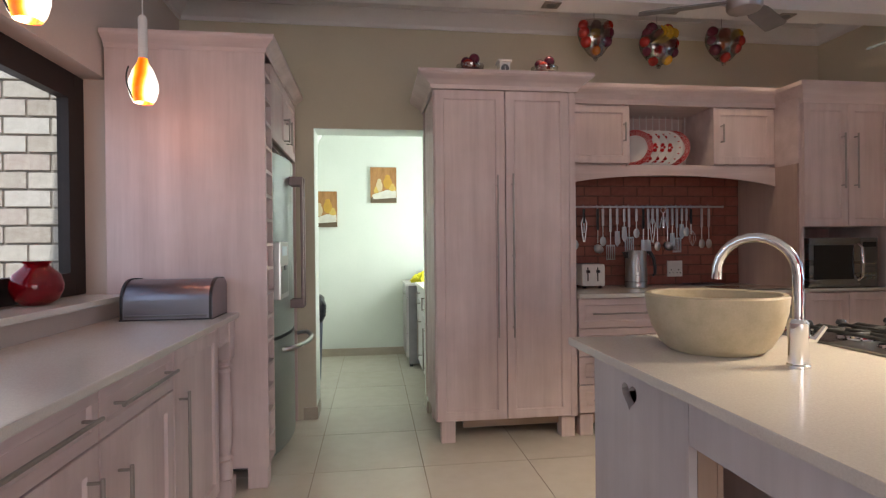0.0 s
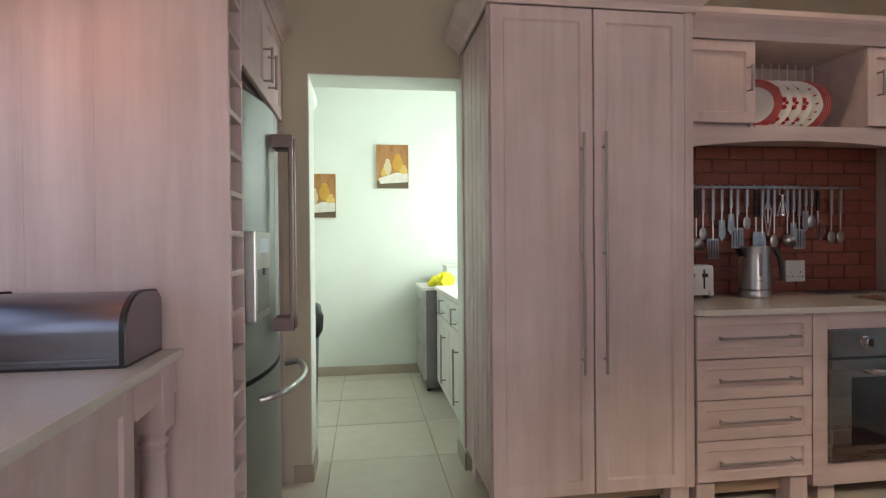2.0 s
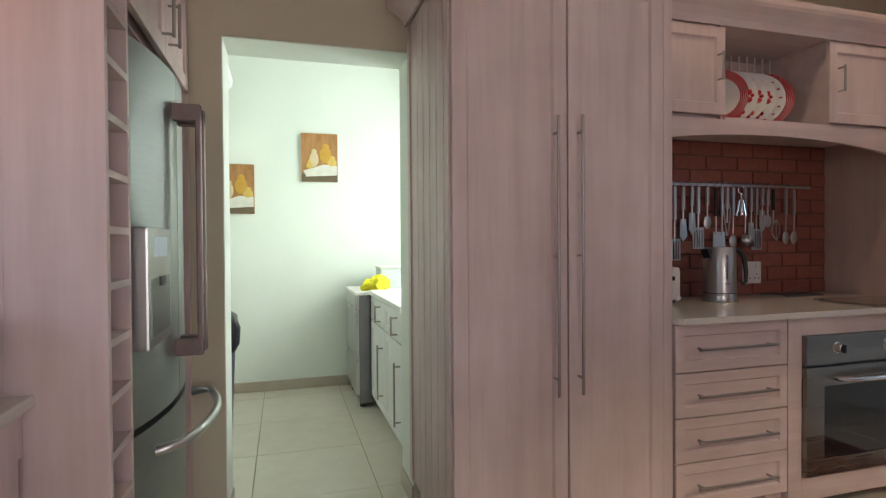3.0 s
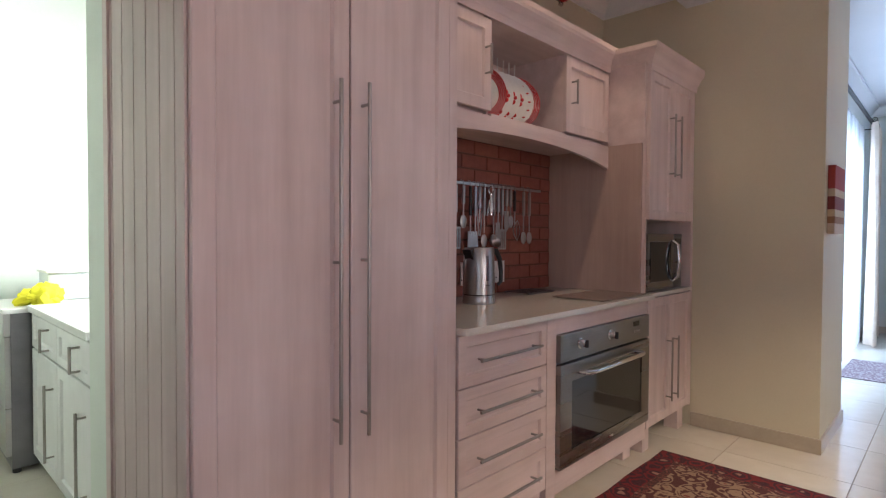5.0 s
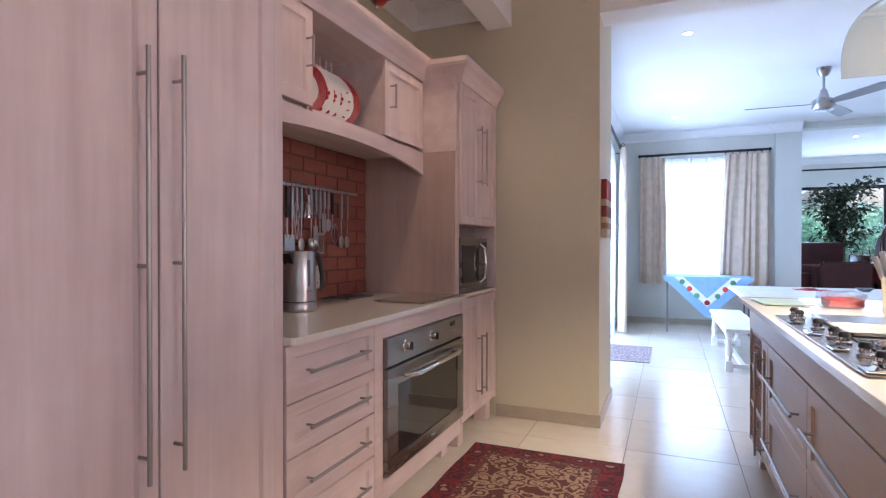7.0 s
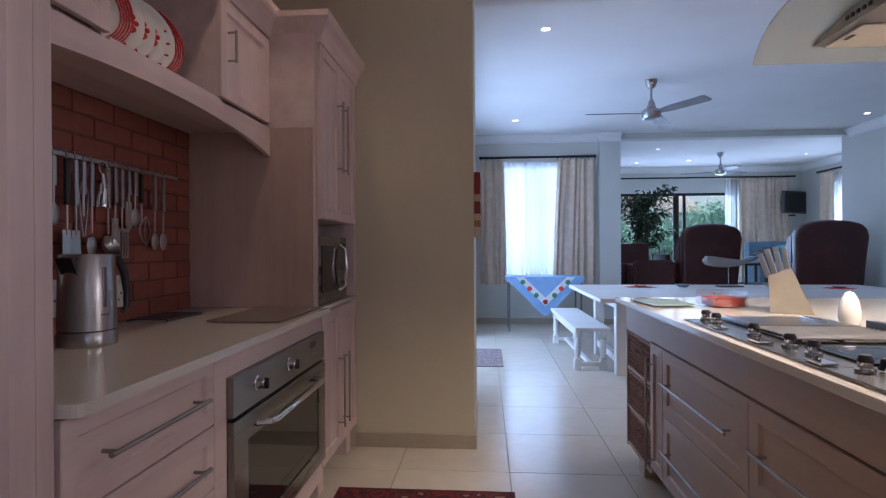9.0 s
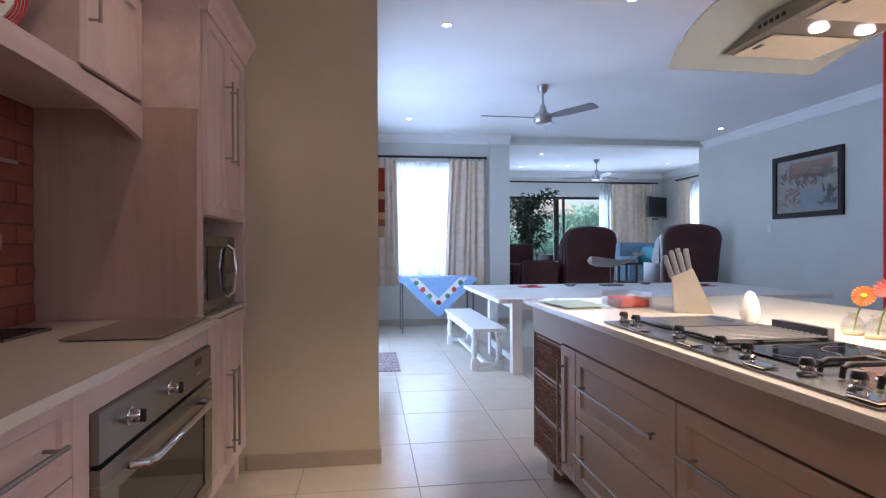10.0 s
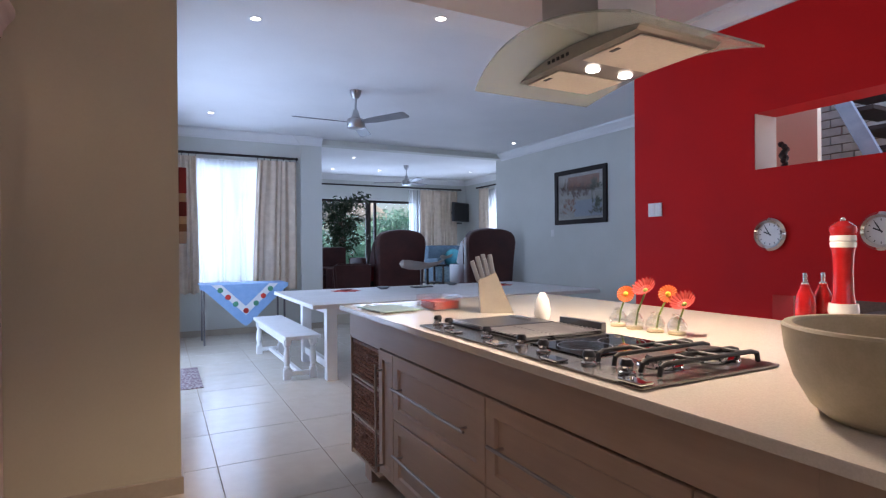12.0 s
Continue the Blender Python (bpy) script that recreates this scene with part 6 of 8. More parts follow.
def bench(at, length, turn, label):
    b = thing("bench", (0, 0, 0), label, "bench", "benches at the table")
    L, W = length / 2, 0.17
    part("seat", box(bmesh.new(), -L, L, -W, W, 0.395, 0.430, 0.006), white_wood, b)
    for s in (-1, 1):
        part("apron", box(bmesh.new(), -L + 0.08, L - 0.08, s * (W - 0.035) - 0.01, s * (W - 0.035) + 0.01, 0.335, 0.395, 0.002), white_wood, b)
        for e in (-1, 1):
            x, y = e * (L - 0.14), s * (W - 0.045)
            leg = part("leg", lathe(bmesh.new(), LEG, (x, y, 0), 16), white_wood, b, "", True)
            part("block", box(bmesh.new(), x - 0.032, x + 0.032, y - 0.032, y + 0.032, 0.33, 0.395, 0.003), white_wood, leg)
            part("block", box(bmesh.new(), x - 0.032, x + 0.032, y - 0.032, y + 0.032, 0.0, 0.10, 0.004), white_wood, leg)
    for e in (-1, 1):
        part("stretcher", box(bmesh.new(), e * (L - 0.14) - 0.018, e * (L - 0.14) + 0.018, -W + 0.07, W - 0.07, 0.035, 0.075, 0.003), white_wood, b)
    part("stretcher", box(bmesh.new(), -L + 0.16, L - 0.16, -0.02, 0.02, 0.04, 0.075, 0.003), white_wood, b)
    b.matrix_basis = pose(at[0], at[1], 0, 0, 0, turn)
    return b


bench((6.58, 1.59), 1.76, 1, "white painted wooden bench with turned legs")
bench((6.10, -1.95), 1.55, 0, "white painted wooden bench with turned legs")
bench((4.98, -0.1), 2.2, 90, "white painted long wooden bench with turned legs")

for _x, _y, _s in ((6.62, 0.87, 1.0), (6.45, -1.15, 0.9)):
    mat_ = thing("red_placemat", (_x, _y, 0.761), "star-shaped red felt table mat", "table mat", "mats on the table")
    sb = bmesh.new()
    pts = [((0.17 if i % 2 else 0.12) * _s * math.cos(i * math.pi / 8), (0.17 if i % 2 else 0.12) * _s * math.sin(i * math.pi / 8)) for i in range(16)]
    prism(sb, pts, 0.004, Matrix(((1, 0, 0, _x), (0, 0, 1, _y), (0, 1, 0, 0.7605), (0, 0, 0, 1))))
    part("felt", sb, red_card, mat_)
    part("dish", lathe(bmesh.new(), [(0, 0), (0.04, 0), (0.07, 0.012), (0.066, 0.014), (0.03, 0.006), (0, 0.006)], (_x, _y, 0.765), 24), red_lacquer, mat_, "shallow red dish", True)
grey_stone = varied("grey_soapstone", (0.16, 0.17, 0.18), (0.28, 0.29, 0.30), 12, 0.5, 0.2, 120)
for _x, _y in ((6.64, 0.40), (6.8, -0.62)):
    d_ = thing("small_bowl", (_x, _y, 0.761), "small shallow grey bowl on the table", "bowl", "bowls on the table")
    part("bowl", lathe(bmesh.new(), [(0, 0), (0.04, 0), (0.085, 0.03), (0.08, 0.033), (0.036, 0.008), (0, 0.008)], (_x, _y, 0.7605), 28), grey_stone, d_, "", True)

whale = thing("whale_sculpture", (6.65, -0.12, 0.761), "carved grey wooden whale on a thin stand", "sculpture")
drift = wood("grey_driftwood", (0.20, 0.18, 0.165), (0.34, 0.31, 0.28), ALONG_Y, 0.7)
part("base", box(bmesh.new(), 6.59, 6.71, -0.24, 0.02, 0.7605, 0.778, 0.003), steel_dark, whale)
part("rod", cyl(bmesh.new(), (6.65, -0.10, 0.778), (6.65, -0.10, 1.0), 0.006, 8), steel_dark, whale)
wb_ = bmesh.new()
spine = [(0.18, 1.06, 0.02), (0.15, 1.06, 0.062), (0.06, 1.045, 0.075), (-0.08, 1.03, 0.066), (-0.22, 1.03, 0.045), (-0.34, 1.06, 0.025), (-0.42, 1.10, 0.018), (-0.46, 1.13, 0.008)]
tube(wb_, [(6.65, y, z) for y, z, r in spine], [r * 0.78 for _, _, r in spine], 14)
prism(wb_, [(0.0, 0.0), (0.10, 0.03), (0.13, 0.07), (0.04, 0.045), (-0.02, 0.06), (-0.05, 0.03)], 0.03, pose(6.635, -0.42, 1.10, 0, 0, -90))
part("body", wb_, drift, whale, "", True)

# side table with embroidered cloth
side = thing("side_table", (8.47, 1.75, 0), "small table with thin dark metal legs", "side table")
for x in (8.23, 8.72):
    for y in (1.25, 2.27):
        part("leg", box(bmesh.new(), x - 0.012, x + 0.012, y - 0.012, y + 0.012, 0, 0.765, 0.002), steel_dark, side)
part("top", box(bmesh.new(), 8.20, 8.76, 1.21, 2.31, 0.765, 0.785, 0.003), steel_dark, side)
blue_cloth = varied("sky_blue_linen", (0.20, 0.36, 0.62), (0.28, 0.45, 0.70), 12, 0.85, 0.35, 260)
white_cloth = varied("white_linen", (0.68, 0.68, 0.68), (0.78, 0.78, 0.78), 20, 0.85, 0.3, 260)
tc_ = thing("tablecloth", (8.47, 1.76, 0.786), "sky blue tablecloth with embroidered white border", "tablecloth")
part("top", box(bmesh.new(), 8.195, 8.765, 1.20, 2.32, 0.7855, 0.790, 0.002), blue_cloth, tc_)
part("drop", prism(bmesh.new(), [(-0.565, 0), (-0.565, -0.05), (-0.50, -0.085), (-0.05, -0.53), (0, -0.56), (0.05, -0.53), (0.50, -0.085), (0.555, -0.05), (0.555, 0)], 0.004, facing("-x", 8.192, 1.76, 0.790)), blue_cloth, tc_, "hanging blue corner of the cloth")
for s in (-1, 1):
    part("border", prism(bmesh.new(), [(s * 0.42, -0.004), (s * 0.30, -0.004), (0, -0.295), (0, -0.415)], 0.003, facing("-x", 8.188, 1.76, 0.790)), white_cloth, tc_, "white embroidered border")
    for i in range(4):
        u, v = s * (0.035 + 0.094 * i + (0.0 if i else -0.035)), -0.355 + 0.094 * i
        part("rose", ball(bmesh.new(), (8.183, 1.76 - u, 0.790 + v), 0.036, 10, 6, (0.15, 1, 1)), red_card if i % 2 == 0 else varied("green_thread", (0.05, 0.22, 0.12), (0.10, 0.32, 0.20), 60, 0.8, 0.2) if "green_thread" not in bpy.data.materials else bpy.data.materials["green_thread"], tc_, "embroidered rose")


# rugs
def rug_material(name, ground, motif, second, scale, seed):
    mat, t, b = material(name, 0.95, 0.0, ground)
    v = coords(t, (1, 1, 1))
    vo = t.nodes.new("ShaderNodeTexVoronoi")
    vo.inputs["Scale"].default_value, vo.inputs["Randomness"].default_value = scale, 0.75
    wob = t.nodes.new("ShaderNodeVectorMath")
    wob.operation = "ADD"
    nz = t.nodes.new("ShaderNodeTexNoise")
    nz.inputs["Scale"].default_value = scale * 0.9
    t.links.new(v, nz.inputs["Vector"])
    sc_ = t.nodes.new("ShaderNodeVectorMath")
    sc_.operation = "SCALE"
    sc_.inputs["Scale"].default_value = 0.05 + 0.01 * seed
    t.links.new(nz.outputs["Color"], sc_.inputs[0])
    t.links.new(v, wob.inputs[0]), t.links.new(sc_.outputs[0], wob.inputs[1])
    t.links.new(wob.outputs[0], vo.inputs["Vector"])
    c = ramp(t, vo.outputs["Distance"], (0.0, second), (0.16, second), (0.20, motif), (0.36, motif), (0.39, ground), (0.50, ground), (0.53, motif), (0.64, motif), (0.67, ground))
    pile = noise_at(t, v, 320, 3)
    c = mix(t, 0.25, c, ramp(t, pile, (0.3, tuple(x * 0.5 for x in ground)), (0.7, ground)))
    t.links.new(c, b.inputs["Base Color"])
    bump(t, b, pile, 0.6, 0.003)
    return mat


rug = thing("persian_rug", (2.35, 2.91, 0), "dark red Persian rug with a densely patterned field", "rug")
RX0, RX1, RY0, RY1 = 1.66, 3.045, 2.47, 3.352
rug_red = rug_material("rug_red_border", (0.17, 0.013, 0.016), (0.028, 0.012, 0.020), (0.34, 0.20, 0.14), 11, 4)
rug_dark = rug_material("rug_dark_guard", (0.045, 0.02, 0.018), (0.20, 0.05, 0.04), (0.36, 0.26, 0.20), 30, 2)
rug_field = rug_material("rug_cream_field", (0.085, 0.022, 0.020), (0.36, 0.24, 0.15), (0.22, 0.022, 0.020), 12, 7)
for name, ins, z, m_ in (("border", 0.0, 0.008, rug_red), ("guard", 0.115, 0.0095, rug_dark), ("field", 0.155, 0.011, rug_field)):
    rb = bmesh.new()
    outline_ = []
    for (xa, ya, xb, yb) in ((RX0 + ins, RY0 + ins, RX1 - ins, RY0 + ins), (RX1 - ins, RY0 + ins, RX1 - ins, RY1 - ins), (RX1 - ins, RY1 - ins, RX0 + ins, RY1 - ins), (RX0 + ins, RY1 - ins, RX0 + ins, RY0 + ins)):
        for k in range(14):
            f = k / 14
            wv = 0.003 * math.sin(17 * f + xa * 5) + random.uniform(-0.0015, 0.0015)
            outline_.append((xa + (xb - xa) * f + wv, ya + (yb - ya) * f + wv))
    prism(rb, outline_, -z, Matrix(((1, 0, 0, 0), (0, 0, 1, 0), (0, -1, 0, 0.0005), (0, 0, 0, 1))))
    part(name, rb, m_, rug, {"border": "dark red patterned border", "guard": "narrow dark guard stripe", "field": "dark field with cream and red motifs"}[name])
part("edge_cord", boxes((RX1 - 0.002, RX1 + 0.006, RY0, RY1, 0.001, 0.008)), rug_dark, rug)

small_rug = thing("small_rug", (6.3, 2.62, 0), "small grey-pink woven rug by the glazed door", "rug")
part("weave", box(bmesh.new(), 5.90, 6.85, 2.43, 2.90, 0.0005, 0.009, 0.003), rug_material("grey_pink_weave", (0.34, 0.28, 0.28), (0.16, 0.09, 0.10), (0.46, 0.42, 0.42), 11, 2), small_rug)

# framed picture and switches
pic = thing("framed_picture", (6.9, -2.93, 1.60), "dark framed picture of plants behind glass", "picture")
PX0, PX1, PZ0, PZ1 = 6.37, 7.52, 1.60, 2.45
for r in ((PX0, PX1, -2.948, -2.91, PZ1 - 0.07, PZ1), (PX0, PX1, -2.948, -2.91, PZ0, PZ0 + 0.07), (PX0, PX0 + 0.07, -2.948, -2.91, PZ0 + 0.07, PZ1 - 0.07), (PX1 - 0.07, PX1, -2.948, -2.91, PZ0 + 0.07, PZ1 - 0.07)):
    part("frame", box(bmesh.new(), *r, bevel=0.004), dark_frame, pic)
part("print", boxes((PX0 + 0.07, PX1 - 0.07, -2.945, -2.935, PZ0 + 0.07, PZ1 - 0.07)), varied("grey_beige_print", (0.30, 0.28, 0.25), (0.50, 0.47, 0.42), 6, 0.6, 0.0, 30), pic)
print_tones = [varied("print_tone", c, tuple(v * 1.6 for v in c), 25, 0.6, 0.0) for c in ((0.05, 0.06, 0.035), (0.10, 0.055, 0.04), (0.22, 0.10, 0.06), (0.24, 0.27, 0.32))]
# flat grey-blue rectangle over the lower left of the print
part("painted_ground", boxes((PX0 + 0.11, PX1 - 0.45, -2.9349, -2.9335, PZ0 + 0.11, PZ0 + 0.36)), print_tones[3], pic, "grey-blue patch low in the picture")
part("painted_wall", boxes((PX0 + 0.16, PX1 - 0.30, -2.9349, -2.9335, PZ0 + 0.52, PZ1 - 0.12)), print_tones[2], pic, "ochre painted wall")
leafy = random.Random(5)
for px, pz, n, spread, tone in ((6.60, 1.72, 26, 0.15, 0), (6.62, 2.02, 22, 0.15, 0), (6.85, 2.0, 16, 0.12, 1), (7.02, 1.95, 22, 0.16, 1), (7.2, 1.75, 16, 0.16, 2), (7.28, 2.05, 16, 0.12, 1)):
    fb = bmesh.new()
    for k in range(n):
        a, L = leafy.uniform(-1.2, 1.2), leafy.uniform(0.06, 0.15)
        cx, cz = px + leafy.uniform(-spread, spread) * 0.6, pz + leafy.uniform(0, spread * 1.3)
        dx, dz = math.sin(a), math.cos(a)
        y = -2.9332 + 0.0001 * k
        vs = [fb.verts.new((cx + dx * L * s + dz * w, y, cz + dz * L * s - dx * w)) for s, w in ((0, 0), (0.5, 0.016), (1, 0), (0.5, -0.016))]
        fb.faces.new(vs)
    part("painted_plant", fb, print_tones[tone], pic)
part("glass", boxes((PX0 + 0.07, PX1 - 0.07, -2.929, -2.926, PZ0 + 0.07, PZ1 - 0.07)), pane_glass("picture_glass", (0.97, 0.97, 0.97), 0.10), pic)


def wall_switch(x, y, z, w, h, gangs, label):
    s = thing("light_switch", (x, y, z), label, "light switch")
    part("plate", box(bmesh.new(), x, x + w, y, y + 0.008, z, z + h, 0.002), white_plastic, s)
    for i in range(gangs):
        cx = x + w * (i + 0.5) / gangs
        part("rocker", box(bmesh.new(), cx - 0.012, cx + 0.012, y + 0.008, y + 0.012, z + h * 0.35, z + h * 0.65, 0.002), white_plastic, s)


wall_switch(3.755, -0.998, 1.50, 0.068, 0.115, 1, "white plastic light switch on the red wall")
wall_switch(3.828, -0.998, 1.50, 0.068, 0.115, 1, "white plastic light switch on the red wall")
wall_switch(7.58, -2.948, 1.42, 0.07, 0.11, 1, "white plastic light switch on the grey wall")


def wall_clock(x, z, label):
    c = thing("wall_clock", (x, -0.998, z), label, "clock")
    m = pose(x, -0.9985, z, -90, 0, 0)
    part("rim", lathe(bmesh.new(), [(0.080, 0), (0.115, 0), (0.115, 0.018), (0.098, 0.034), (0.082, 0.026), (0.080, 0.010), (0.080, 0)], (0, 0, 0), 40, m), chrome, c, "polished chrome rim", True)
    part("dial", lathe(bmesh.new(), [(0, 0.006), (0.084, 0.006), (0.084, 0.010), (0, 0.010)], (0, 0, 0), 36, m), plate_white, c, "white clock dial")
    for k in range(12):
        a = k * math.pi / 6
        part("hour_mark", box(bmesh.new(), -0.002, 0.002, 0.062, 0.074, 0.0102, 0.0115, 0, m @ pose(0, 0, 0, 0, 0, math.degrees(a))), black_plastic, c)
    for a, L, w in ((-115, 0.045, 0.004), (-150, 0.062, 0.003)):
        part("hand_pointer", box(bmesh.new(), -w, w, -0.01, L, 0.012, 0.0135, 0, m @ pose(0, 0, 0, 0, 0, a)), black_plastic, c)


wall_clock(2.838, 1.322, "round chrome-rimmed wall clock on the red wall")
wall_clock(2.18, 1.325, "round chrome-rimmed wall dial on the red wall")

# ---- lounge ----
leather = varied("dark_brown_leather", (0.040, 0.011, 0.010), (0.080, 0.024, 0.021), 5, 0.38, 0.25, 120)
LZ = 0.36


def wing_chair(at, turn):
    """A high-backed chair looking to +y before it is turned."""
    c = thing("wing_armchair", (0, 0, 0), "dark brown leather high-backed wing armchair", "armchair", "wing armchairs in the lounge")
    bb = bmesh.new()
    prism(bb, [(-0.42, 0.10), (0.42, 0.10), (0.44, 0.70), (0.46, 0.98), (0.43, 1.09), (0.36, 1.16), (0.22, 1.20), (0.0, 1.215), (-0.22, 1.20), (-0.36, 1.16), (-0.43, 1.09), (-0.46, 0.98), (-0.44, 0.70)], 0.20, pose(0, -0.42, 0, 6))
    bmesh.ops.bevel(bb, geom=bb.edges[:], offset=0.045, segments=3, affect="EDGES", profile=0.6)
    part("backrest", bb, leather, c, "", True)
    for s in (-1, 1):
        ab = box(bmesh.new(), s * 0.36 - 0.075, s * 0.36 + 0.075, -0.30, 0.40, 0.10, 0.60, 0.05)
        part("armrest", ab, leather, c, "", True)
        wb_ = bmesh.new()
        prism(wb_, [(-0.32, 0.58), (0.05, 0.60), (-0.04, 0.80), (-0.18, 1.0), (-0.32, 1.05)], 0.09, pose(s * 0.40 - 0.045, 0, 0, 0, 0, 0) @ Matrix(((0, 1, 0, 0), (1, 0, 0, 0), (0, 0, 1, 0), (0, 0, 0, 1))))
        bmesh.ops.bevel(wb_, geom=wb_.edges[:], offset=0.025, segments=2, affect="EDGES")
        part("wing", wb_, leather, c, "", True)
        for y in (-0.33, 0.33):
            part("leg", lathe(bmesh.new(), [(0, 0), (0.02, 0), (0.032, 0.10), (0, 0.10)], (s * 0.36, y, 0), 12), dark_frame, c)
    part("seat", box(bmesh.new(), -0.285, 0.285, -0.24, 0.40, 0.12, 0.44, 0.05), leather, c, "", True)
    c.matrix_basis = pose(at[0], at[1], LZ, 0, 0, turn)


wing_chair((9.88, -1.04), -92)
wing_chair((8.86, -2.30), -97)

sofa = thing("leather_sofa", (10.6, 0.35, LZ), "dark brown leather sofa in the lounge", "sofa")
part("base", box(bmesh.new(), 10.15, 10.95, -0.50, 1.6, LZ + 0.06, LZ + 0.42, 0.04), leather, sofa, "", True)
part("armrest", box(bmesh.new(), 10.15, 10.95, -0.62, -0.55, LZ + 0.06, LZ + 0.72, 0.07), leather, sofa, "", True)
part("backrest", box(bmesh.new(), 10.80, 11.05, -0.45, 1.6, LZ + 0.06, LZ + 0.92, 0.07), leather, sofa, "", True)
for y in (-0.2, 0.5, 1.2):
    part("seat_cushion", box(bmesh.new(), 10.16, 10.80, y - 0.18, y + 0.48, LZ + 0.42, LZ + 0.55, 0.05), leather, sofa, "", True)
for x in (10.22, 10.9):
    for y in (-0.5, 1.5):
        part("foot", boxes((x - 0.03, x + 0.03, y - 0.03, y + 0.03, LZ, LZ + 0.07)), dark_frame, sofa)
tub = thing("leather_tub_chair", (9.75, -0.17, LZ), "low dark brown leather tub chair", "armchair")
tb = bmesh.new()
prism(tb, [(-0.30, 0.06), (0.30, 0.06), (0.345, 0.58), (0.30, 0.63), (-0.30, 0.63), (-0.345, 0.58)], 0.12, facing("-x", 9.52, -0.17, LZ))
bmesh.ops.bevel(tb, geom=tb.edges[:], offset=0.03, segments=3, affect="EDGES")
part("backrest", tb, leather, tub, "", True)
for s in (-1, 1):
    part("armrest", box(bmesh.new(), 9.62, 10.05, -0.17 + s * 0.29 - 0.06, -0.17 + s * 0.29 + 0.06, LZ + 0.06, LZ + 0.55, 0.04), leather, tub, "", True)
part("seat", box(bmesh.new(), 9.62, 10.05, -0.40, 0.06, LZ + 0.06, LZ + 0.40, 0.04), leather, tub, "", True)
for x in (9.6, 10.0):
    for y in (-0.40, 0.06):
        part("foot", boxes((x - 0.025, x + 0.025, y - 0.025, y + 0.025, LZ, LZ + 0.07)), dark_frame, tub)
stool = thing("red_stool", (9.85, -0.66, LZ), "small red upholstered stool in the lounge", "stool")
part("cushion", box(bmesh.new(), 9.70, 10.0, -0.80, -0.54, LZ + 0.30, LZ + 0.56, 0.04), varied("dark_red_fabric", (0.20, 0.012, 0.02), (0.28, 0.025, 0.03), 9, 0.8, 0.3, 180), stool, "", True)
for x in (9.74, 9.96):
    for y in (-0.76, -0.58):
        part("leg", boxes((x - 0.02, x + 0.02, y - 0.02, y + 0.02, LZ, LZ + 0.31)), dark_frame, stool)
blue_fabric = rug_material("blue_floral_fabric", (0.05, 0.10, 0.15), (0.15, 0.22, 0.27), (0.02, 0.03, 0.05), 14, 1)
fl = thing("floral_armchair", (11.9, -3.3, LZ), "blue floral upholstered armchair with a teal cushion", "armchair")
part("seat", box(bmesh.new(), 11.55, 12.2, -3.65, -2.95, LZ + 0.10, LZ + 0.45, 0.06), blue_fabric, fl, "", True)
part("backrest", box(bmesh.new(), 12.1, 12.35, -3.75, -2.85, LZ + 0.10, LZ + 0.95, 0.08), blue_fabric, fl, "", True)
for y in (-3.72, -2.88):
    part("armrest", box(bmesh.new(), 11.5, 12.2, y - 0.10, y + 0.10, LZ + 0.10, LZ + 0.65, 0.07), blue_fabric, fl, "", True)
for x in (11.6, 12.25):
    for y in (-3.7, -2.9):
        part("foot", boxes((x - 0.03, x + 0.03, y - 0.03, y + 0.03, LZ, LZ + 0.11)), dark_frame, fl)
cu = thing("teal_cushion", (11.95, -3.4, LZ + 0.45), "teal scatter cushion on the armchair", "cushion")
part("cover", ball(bmesh.new(), (11.98, -3.45, LZ + 0.66), 0.22, 16, 10, (0.45, 1, 0.95)), varied("teal_fabric", (0.03, 0.20, 0.26), (0.06, 0.30, 0.36), 9, 0.8, 0.3, 180), cu, "", True)
ct = thing("lamp_table", (10.9, -2.3, LZ), "small dark wooden lounge side table", "side table")
part("top", box(bmesh.new(), 10.65, 11.15, -2.55, -2.10, LZ + 0.50, LZ + 0.54, 0.006), dark_frame, ct)
part("shelf", box(bmesh.new(), 10.68, 11.12, -2.52, -2.13, LZ + 0.15, LZ + 0.17, 0.003), dark_frame, ct)
for x in (10.69, 11.11):
    for y in (-2.51, -2.14):
        part("leg", boxes((x - 0.02, x + 0.02, y - 0.02, y + 0.02, LZ, LZ + 0.50)), dark_frame, ct)

tv = thing("television", (12.62, -4.02, 1.90), "black flat television on a corner wall bracket", "television")
tm = pose(12.60, -4.02, 2.15, 0, 0, -62)
part("case", box(bmesh.new(), -0.36, 0.36, -0.03, 0.03, -0.24, 0.24, 0.008, tm), black_plastic, tv)
part("screen", box(bmesh.new(), -0.335, 0.335, -0.0325, -0.030, -0.205, 0.215, 0, tm), black_glass, tv, "dark glossy screen")
part("bracket_arm", box(bmesh.new(), -0.03, 0.03, 0.03, 0.42, -0.03, 0.03, 0.004, tm), black_plastic, tv)
part("receiver", box(bmesh.new(), -0.12, 0.02, -0.02, 0.05, -0.30, -0.262, 0.004, tm), black_plastic, tv)

